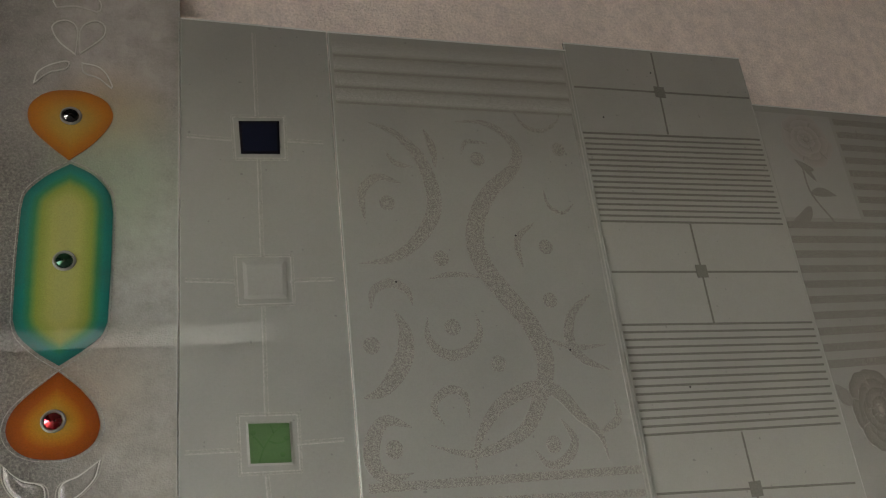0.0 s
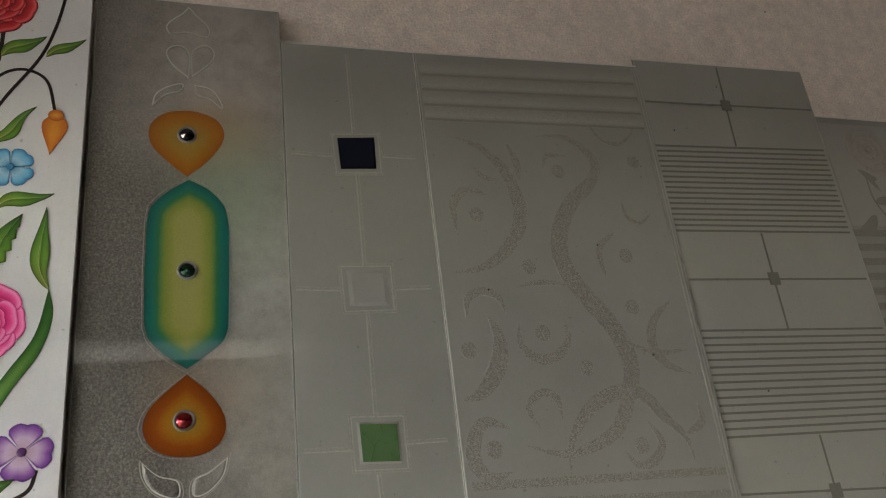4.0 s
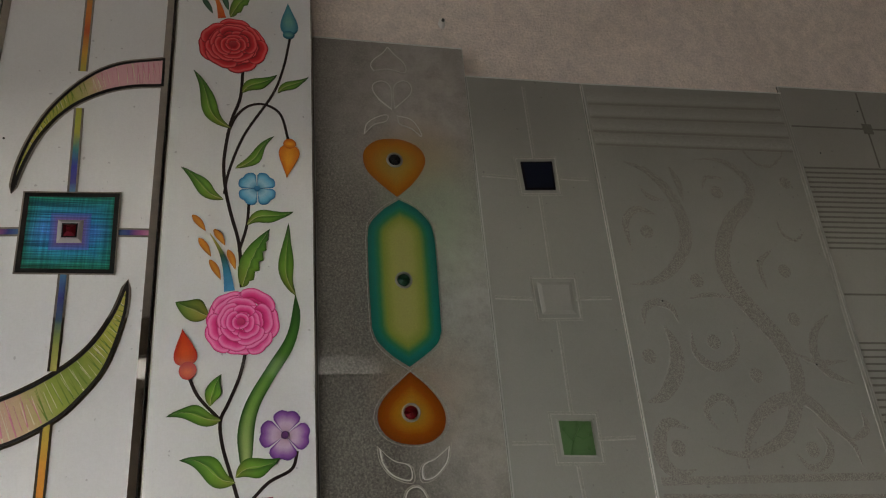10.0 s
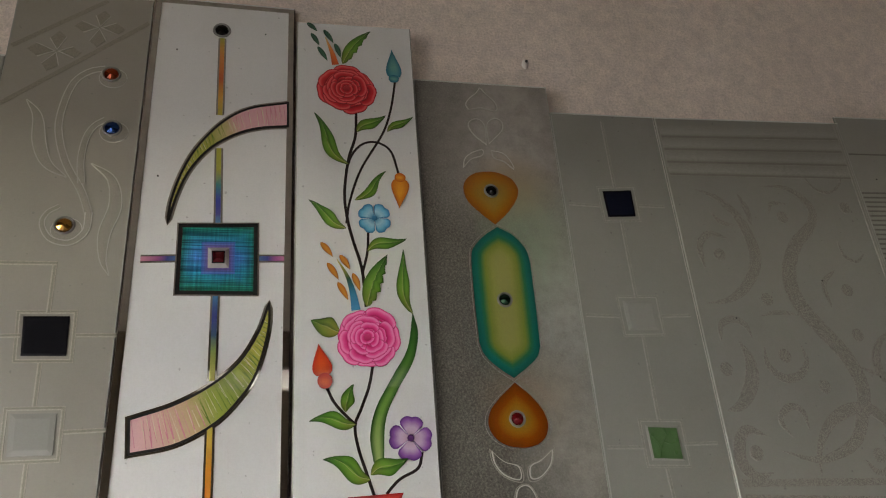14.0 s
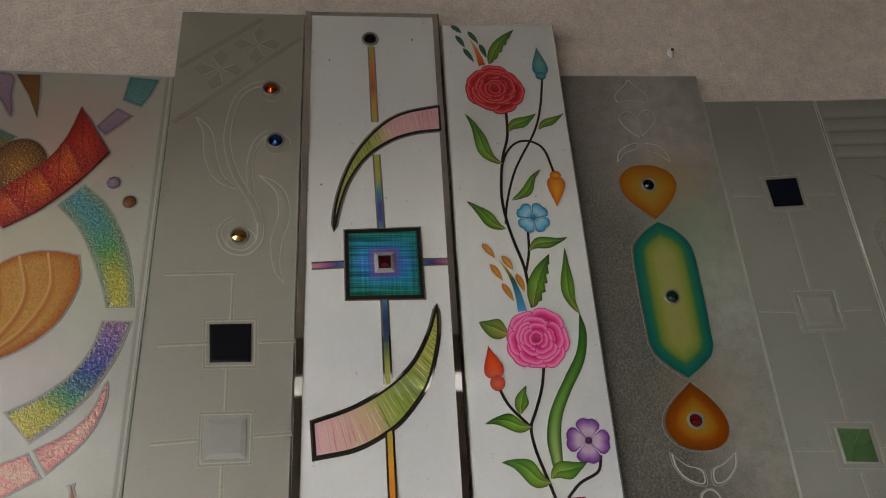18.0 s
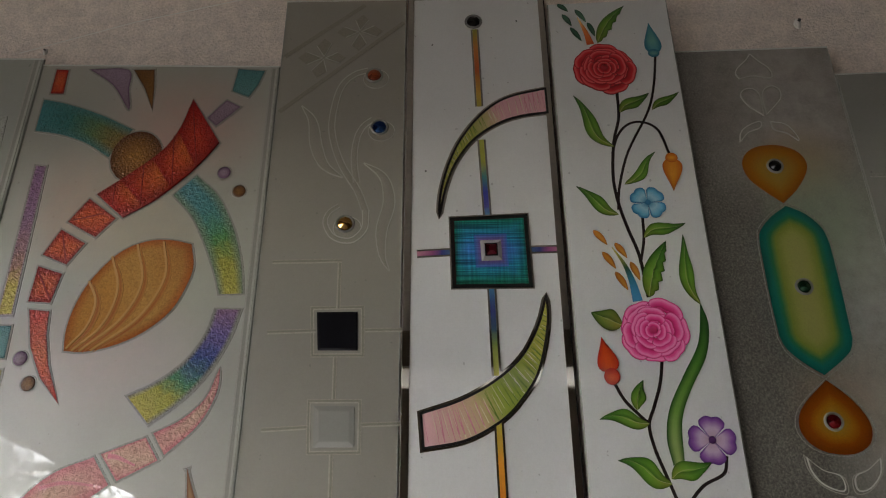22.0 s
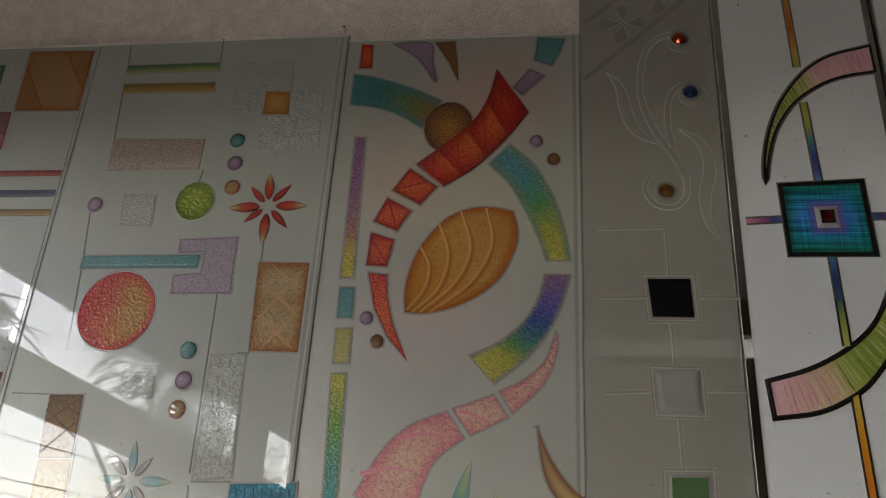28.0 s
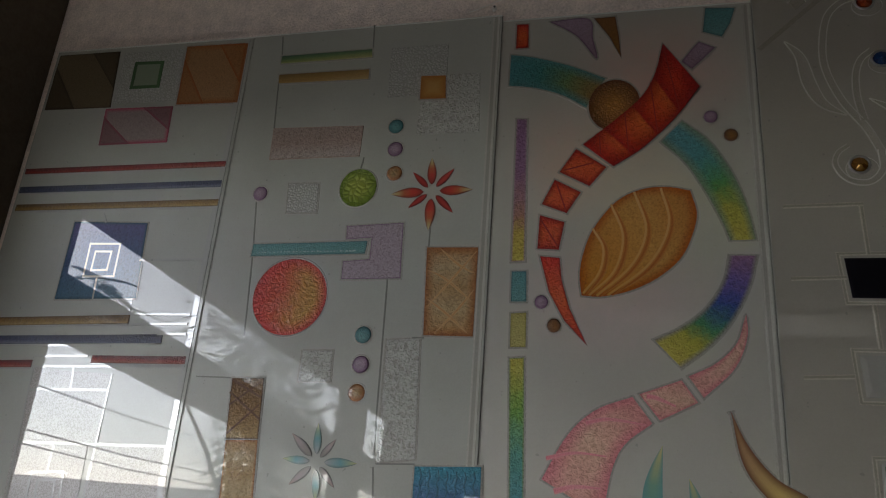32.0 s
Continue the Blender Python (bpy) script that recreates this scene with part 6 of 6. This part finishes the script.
H_LATTICE = hammered("hammered_bronze", [(0.0, rgb(170, 146, 104)), (0.5, rgb(150, 122, 84)), (1.0, rgb(126, 96, 60))], rgb(96, 66, 40), 110.0, 0.7, coat=0.8)
H_BLUE = hammered("hammered_blue", [(0.0, rgb(100, 110, 160)), (1.0, rgb(70, 150, 164))], rgb(60, 130, 150), 90.0, 0.7, coat=0.8)
BARGREEN = paint("green_bar", [(0.0, rgb(162, 160, 112)), (0.35, rgb(126, 138, 84)), (0.65, rgb(84, 114, 76)), (1.0, rgb(48, 82, 68))], stipple=0.4)
BARTAN = paint("tan_bar", [(0.0, rgb(168, 146, 98)), (0.4, rgb(150, 120, 68)), (1.0, rgb(104, 82, 44))], stipple=0.4)
AMBERSQ = paint("amber_square", [(0.0, rgb(172, 130, 66)), (1.0, rgb(166, 126, 66))], rim=rgb(148, 92, 30), rim_at=1.0)
STAR = paint("red_star", [(0.0, rgb(120, 26, 22)), (0.35, rgb(164, 46, 32)), (0.6, rgb(160, 84, 50)), (0.82, rgb(168, 148, 100)), (1.0, rgb(180, 176, 138))], rim=rgb(112, 40, 30), rim_at=0.6)
STARDARK = paint("dark_red_star", [(0.0, rgb(150, 40, 34)), (1.0, rgb(166, 50, 38))], rim=rgb(96, 14, 16), rim_at=0.8)
STARTEAL = paint("teal_star", [(0.0, rgb(150, 150, 150)), (0.5, rgb(90, 140, 144)), (1.0, rgb(160, 160, 110))], rim=rgb(90, 110, 110), rim_at=0.6)
H_BRACKET = hammered("hammered_pale_violet", [(0.0, rgb(152, 140, 150)), (1.0, rgb(148, 136, 146))], rgb(124, 86, 128), 120.0, 0.6, coat=0.8)
chip([(-2.233, 2.213), (-1.997, 2.208), (-1.994, 2.186), (-2.232, 2.192)], BARGREEN)
chip([(-2.231, 2.16), (-1.998, 2.153), (-1.997, 2.127), (-2.229, 2.136)], BARTAN)
chip([(-1.948, 2.206), (-1.81, 2.202), (-1.807, 2.072), (-1.944, 2.073)], H_DOT, rim=False)
chip([(-1.863, 2.124), (-1.731, 2.118), (-1.725, 1.97), (-1.867, 1.973)], H_CLEAR, rim=False, lv=0)
chip([(-1.868, 2.122), (-1.81, 2.118), (-1.806, 2.059), (-1.866, 2.062)], AMBERSQ, 0.02, lv=2)
chip([(-2.221, 2.013), (-1.994, 2.004), (-1.995, 1.927), (-2.219, 1.93)], H_ROSE, rim=False)
for c, m in (((-1.916, 1.997), H_TEAL), ((-1.912, 1.94), H_VIOLET), ((-1.908, 1.881), H_TAN), ((-2.227, 1.846), H_VIOLET), ((-1.938, 1.523), H_TEAL), ((-1.936, 1.463), H_VIOLET), ((-1.938, 1.407), H_TAN)):
    d = disc(K, "glass_dot", c, 0.0172, 0.0172, m, 1, 0.0015)
    ring(K, "groove", c, 0.0172, 0.0205, RIM, 0, 0.0006, d)
chip([(-2.158, 1.867), (-2.085, 1.864), (-2.081, 1.795), (-2.153, 1.797)], H_DOT)
chip([(-2.066, 1.488), (-2, 1.489), (-1.998, 1.428), (-2.067, 1.426)], H_CLEAR)
d = disc(K, "lime_disc", (-1.989, 1.85), 0.043, 0.045, H_LIME, 1, 0.0, "lime green crackled disc")
ring(K, "groove", (-1.989, 1.85), 0.043, 0.047, RIM, 0, 0.0006, d)
c = (-1.82, 1.835)
for i, p in enumerate([(-1.825, 1.913), (-1.732, 1.835), (-1.82, 1.746), (-1.910, 1.831), (-1.774, 1.885), (-1.77, 1.784), (-1.869, 1.798), (-1.865, 1.881)]):
    q = Vector(p) - Vector(c)
    leaf(K, Vector(c) + q * 0.2, p, (0.23 if i < 4 else 0.19) * q.length + 0.002, 0.0, STAR if i < 4 else STARDARK, 1, name="star_petal", label="red and gold star petal")
c = (-2.005, 1.272)
STARGREY = paint("grey_star", [(0.0, rgb(120, 116, 112)), (0.6, rgb(150, 140, 140)), (1.0, rgb(150, 130, 124))], rim=rgb(92, 92, 92), rim_at=0.6)
for i, p in enumerate([(-2.01, 1.345), (-1.921, 1.274), (-1.996, 1.199), (-2.076, 1.275), (-1.969, 1.316), (-1.962, 1.228), (-2.056, 1.227), (-2.063, 1.323)]):
    q = Vector(p) - Vector(c)
    leaf(K, Vector(c) + q * 0.2, p, 0.2 * q.length + 0.002, 0.0, STARTEAL if i < 4 else STARGREY, 1, name="star_petal", label="teal and grey star petal")
chip([(-2.003, 1.76), (-1.876, 1.764), (-1.871, 1.642), (-2.001, 1.641), (-2.002, 1.68), (-1.943, 1.684), (-1.943, 1.733), (-2.001, 1.73)], H_BRACKET, 0.004, name="violet_bracket", label="violet hammered bracket")
chip([(-2.222, 1.723), (-1.952, 1.725), (-1.955, 1.697), (-2.223, 1.695)], H_TEAL)
# Pale dashes paint the row of glints on the teal bar.
PALETEAL = paint("pale_teal", [(0.0, rgb(150, 176, 172)), (1.0, rgb(142, 170, 168))])
rnd = random.Random(8)
x = -2.205
while x < -1.975:
    w = rnd.uniform(0.002, 0.007)
    ribbon(K, "glint_dash", [(x, 1.7035), (x + w, 1.7035 + rnd.uniform(-0.001, 0.001))], rnd.uniform(0.0012, 0.003), PALETEAL, 3, smooth=False, across=3)
    x += w + rnd.uniform(0.002, 0.006)
d = disc(K, "sun_disc", (-2.115, 1.603), 0.0855, 0.084, H_SUN, 1, 0.0, "red and gold hammered disc", n=40, axis=(1, -0.15))
ring(K, "groove", (-2.115, 1.603), 0.0855, 0.089, RIM, 0, 0.0006, d)
b = chip([(-1.819, 1.708), (-1.711, 1.706), (-1.711, 1.523), (-1.811, 1.524)], H_TAN, 0.022)
TANRIB = paint("brown_streak", [(0.0, rgb(168, 122, 74)), (1.0, rgb(172, 130, 84))], rim=rgb(184, 150, 106), rim_at=1.0, stipple=0.5)
for pts in ([(-1.816, 1.66), (-1.775, 1.64), (-1.714, 1.59)], [(-1.79, 1.705), (-1.75, 1.67), (-1.714, 1.65)], [(-1.712, 1.70), (-1.76, 1.64), (-1.81, 1.58)], [(-1.712, 1.62), (-1.75, 1.57), (-1.79, 1.527)], [(-1.812, 1.60), (-1.77, 1.57), (-1.72, 1.527)]):
    ribbon(K, "brown_streak", pts, 0.006, TANRIB, 2, parent=b, across=5, n=12, belly=True)
chip([(-1.886, 1.513), (-1.818, 1.517), (-1.807, 1.289), (-1.881, 1.279)], H_CLEAR)
LATTICERIB = paint("dark_bronze", [(0.0, rgb(92, 60, 36)), (1.0, rgb(84, 54, 32))], coat=0.2)
b = chip([(-2.217, 1.427), (-2.144, 1.429), (-2.137, 1.308), (-2.209, 1.305)], H_LATTICE)
for pts in ([(-2.214, 1.423), (-2.142, 1.389)], [(-2.217, 1.398), (-2.139, 1.346)], [(-2.15, 1.421), (-2.214, 1.372)], [(-2.146, 1.375), (-2.208, 1.316)]):
    ribbon(K, "rib", pts, 0.004, LATTICERIB, 2, smooth=False, parent=b, across=3)
chip([(-2.208, 1.303), (-2.137, 1.306), (-2.126, 1.168), (-2.199, 1.163)], H_TAN)
chip([(-1.806, 1.276), (-1.68, 1.283), (-1.679, 1.2), (-1.805, 1.191)], H_BLUE)
NAVYWAVE = paint("dark_blue_wave", [(0.0, rgb(44, 92, 112)), (1.0, rgb(44, 100, 116))])
for k in range(7):
    x = -1.795 + 0.017 * k
    ribbon(K, "wavy_line", [(x + 0.003 * (j % 2), 1.272 - 0.012 * j) for j in range(7)], 0.0018, NAVYWAVE, 3, across=3)
THIN = paint("thin_groove", [(0.0, (0.17, 0.175, 0.16)), (1.0, (0.17, 0.175, 0.16))])
for pts in ([(-2.24, 2.271), (-2.233, 2.214)], [(-1.999, 2.277), (-1.995, 2.21)], [(-1.984, 1.924), (-1.99, 1.888)], [(-2.234, 1.827), (-2.223, 1.725)], [(-2.22, 1.694), (-2.207, 1.517)], [(-1.899, 1.642), (-1.89, 1.291)], [(-1.816, 1.752), (-1.816, 1.709)], [(-2.23, 2.138), (-2.221, 2.014)], [(-1.888, 1.27), (-1.88, 1.186)], [(-1.81, 1.519), (-1.834, 1.519)], [(-1.883, 1.276), (-1.807, 1.28)], [(-2.304, 1.428), (-2.22, 1.428)]):
    ribbon(K, "groove", pts, 0.003, THIN, 0, smooth=False, across=3)
# Flat border; its pale sides paint the shine of a bevel.
strip(K, "bevelled_border", [(-1.709, 0.02), (-1.709, 2.262)], [(-1.693, 0.02), (-1.693, 2.262)], LINE, 1)

# ---- squares and stripes ----
K = "P1"
MIRRORLINE = frosted("polished_groove", (0.36, 0.37, 0.35), (0.33, 0.34, 0.32), 0.1, ior=2.05)
SPARK = frosted("sparkling_patch", (0.40, 0.385, 0.37), (0.34, 0.325, 0.31), 0.8, ior=1.55, under=1.6)
UMBER = hammered("umber_patch", [(0.0, rgb(96, 86, 68)), (1.0, rgb(90, 80, 62))], rgb(60, 50, 38), 200.0, 0.2)
H_ORANGE = hammered("orange_patch", [(0.0, rgb(166, 136, 104)), (1.0, rgb(160, 130, 98))], rgb(160, 112, 70), 200.0, 0.3, 0.9)
H_MAUVE = hammered("mauve_patch", [(0.0, rgb(134, 124, 122)), (1.0, rgb(132, 118, 118))], rgb(176, 84, 112), 200.0, 0.2)
H_BLUESQ = hammered("blue_patch", [(0.0, rgb(86, 124, 146)), (0.5, rgb(92, 116, 152)), (1.0, rgb(108, 106, 150))], rgb(50, 98, 116), 130.0, 0.44, coat=0.8)
STRIPERED = hammered("red_stripe", [(0.0, rgb(176, 120, 104)), (0.4, rgb(150, 52, 40)), (0.75, rgb(112, 24, 20)), (1.0, rgb(70, 12, 12))], rgb(110, 50, 42), 120.0, 0.6)
STRIPENAVY = hammered("navy_stripe", [(0.0, rgb(110, 114, 132)), (0.4, rgb(64, 74, 104)), (0.75, rgb(36, 42, 66)), (1.0, rgb(22, 26, 44))], rgb(50, 56, 76), 120.0, 0.6)
STRIPEGOLD = hammered("gold_stripe", [(0.0, rgb(178, 158, 112)), (0.4, rgb(150, 124, 70)), (0.75, rgb(112, 88, 44)), (1.0, rgb(76, 58, 28))], rgb(110, 86, 50), 120.0, 0.6)
DARKGREEN = paint("dark_green_bevel", [(0.0, rgb(52, 84, 50)), (0.5, rgb(70, 104, 66)), (1.0, rgb(46, 78, 46))])
GREENSQ = paint("green_square", [(0.0, rgb(120, 132, 114)), (1.0, rgb(116, 130, 110))], rim=rgb(100, 130, 84))
chip([(-2.915, 2.286), (-2.719, 2.278), (-2.705, 2.108), (-2.914, 2.116)], UMBER, rim=False)
b = chip([(-2.657, 2.235), (-2.577, 2.23), (-2.574, 2.159), (-2.655, 2.162)], GREENSQ)
outline_of(K, "green_rim", [(-2.657, 2.235), (-2.577, 2.23), (-2.574, 2.159), (-2.655, 2.162)], 0.009, DARKGREEN, 2, parent=b)
chip([(-2.512, 2.271), (-2.334, 2.262), (-2.333, 2.092), (-2.506, 2.1)], H_ORANGE, 0.02)
chip([(-2.717, 2.104), (-2.515, 2.096), (-2.51, 1.995), (-2.71, 1.999)], H_MAUVE, 0.02, rim=False)
# Darker copies of the patch colours paint the shading of folded facets.
UMBERDARK = hammered("umber_fold_shade", [(0.0, rgb(72, 63, 49)), (1.0, rgb(70, 61, 47))], rgb(56, 47, 36), 200.0, 0.2)
ORANGEDARK = hammered("orange_fold_shade", [(0.0, rgb(160, 124, 90)), (1.0, rgb(158, 118, 82))], rgb(160, 102, 58), 200.0, 0.2)
MAUVEDARK = hammered("mauve_fold_shade", [(0.0, rgb(138, 114, 116)), (1.0, rgb(138, 108, 112))], rgb(146, 80, 98), 200.0, 0.2)
for tl, tr, br, bl, m in (((-2.915, 2.286), (-2.719, 2.278), (-2.705, 2.108), (-2.914, 2.116), UMBERDARK), ((-2.512, 2.271), (-2.338, 2.262), (-2.337, 2.092), (-2.506, 2.1), ORANGEDARK), ((-2.717, 2.104), (-2.515, 2.096), (-2.51, 1.995), (-2.71, 1.999), MAUVEDARK)):
    tl, tr, br, bl = (Vector(q) for q in (tl, tr, br, bl))
    # Flat darker triangles; the folds are not modelled.
    chip([tl.lerp(tr, 0.56), tr, tr.lerp(br, 0.68)], m, 0.012, rim=False, lv=2, name="fold")
    chip([tl.lerp(bl, 0.22), bl.lerp(br, 0.46), bl], m, 0.012, rim=False, lv=2, name="fold")
chip([(-2.703, 2.272), (-2.518, 2.266), (-2.512, 2.112), (-2.700, 2.118)], H_DOT, rim=False, lv=0, name="pebbled_patch")
for a, b, w, m in (((-2.918, 1.936), (-2.332, 1.927), 0.015, STRIPERED), ((-2.919, 1.884), (-2.333, 1.876), 0.017, STRIPENAVY), ((-2.915, 1.835), (-2.332, 1.828), 0.017, STRIPEGOLD), ((-2.865, 1.541), (-2.503, 1.55), 0.020, STRIPEGOLD), ((-2.853, 1.497), (-2.407, 1.507), 0.020, STRIPENAVY), ((-2.578, 1.458), (-2.337, 1.461), 0.017, STRIPERED), ((-2.834, 1.441), (-2.738, 1.444), 0.017, STRIPERED)):
    a, b = Vector(a), Vector(b)
    h = Vector((0, w / 2))
    stripe = chip([a - h, b - h, b + h, a + h], m, 0.004, rim=False, name="coloured_stripe")
    # Thin pale, glossy line added below the stripe for its glint.
    ribbon(K, "stripe_glint", [a - h * 1.25, b - h * 1.25], 0.0022, MIRRORLINE, 1, smooth=False, across=3, parent=stripe)
chip([(-2.721, 1.791), (-2.511, 1.782), (-2.498, 1.598), (-2.721, 1.596)], H_BLUESQ, 0.012)
chip([(-2.726, 1.435), (-2.518, 1.426), (-2.521, 1.393), (-2.726, 1.389)], SPARK, rim=False, lv=0)
chip([(-2.725, 1.382), (-2.515, 1.39), (-2.512, 1.281), (-2.722, 1.275)], SPARK, rim=False, lv=0)
chip([(-2.52, 1.272), (-2.337, 1.282), (-2.319, 1.159), (-2.52, 1.144)], SPARK, rim=False, lv=0)
chip([(-2.728, 1.267), (-2.535, 1.273), (-2.53, 1.143), (-2.716, 1.129)], SPARK, rim=False, lv=0)
for pts in ([(-2.616, 1.756), (-2.616, 1.732)], [(-2.7, 1.689), (-2.664, 1.689)], [(-2.571, 1.691), (-2.51, 1.69)], [(-2.613, 1.596), (-2.508, 1.596)], [(-2.51, 1.69), (-2.507, 1.563)], [(-2.617, 1.648), (-2.614, 1.596)], [(-2.544, 1.561), (-2.347, 1.562)], [(-2.493, 1.538), (-2.35, 1.541)], [(-2.422, 1.517), (-2.349, 1.518)], [(-2.731, 1.486), (-2.535, 1.489)], [(-2.733, 1.462), (-2.589, 1.465)], [(-2.733, 1.437), (-2.337, 1.448)], [(-2.726, 1.386), (-2.514, 1.392)], [(-2.619, 1.438), (-2.616, 1.391)], [(-2.515, 1.427), (-2.516, 1.144)], [(-2.731, 1.435), (-2.71, 1.129)], [(-2.764, 1.27), (-2.333, 1.283)], [(-2.622, 1.272), (-2.622, 1.218)], [(-2.925, 1.706), (-2.916, 1.705)], [(-2.629, 1.786), (-2.642, 1.809)], [(-2.51, 1.69), (-2.319, 1.69)]):
    ribbon(K, "polished_groove", pts, 0.0050, MIRRORLINE, 1.1, smooth=False, across=3)
for quad in ([(-2.658, 1.733), (-2.573, 1.731), (-2.571, 1.651), (-2.656, 1.651)], [(-2.638, 1.713), (-2.593, 1.712), (-2.594, 1.667), (-2.638, 1.666)], [(-2.662, 1.212), (-2.579, 1.217), (-2.575, 1.139), (-2.658, 1.133)], [(-2.641, 1.197), (-2.597, 1.2), (-2.595, 1.138), (-2.637, 1.135)]):
    outline_of(K, "polished_groove", quad, 0.0050, MIRRORLINE, 1.4)
strip(K, "bevelled_border", [(-2.344, 0.02), (-2.344, 2.27)], [(-2.330, 0.02), (-2.330, 2.27)], MIRRORLINE, 1)
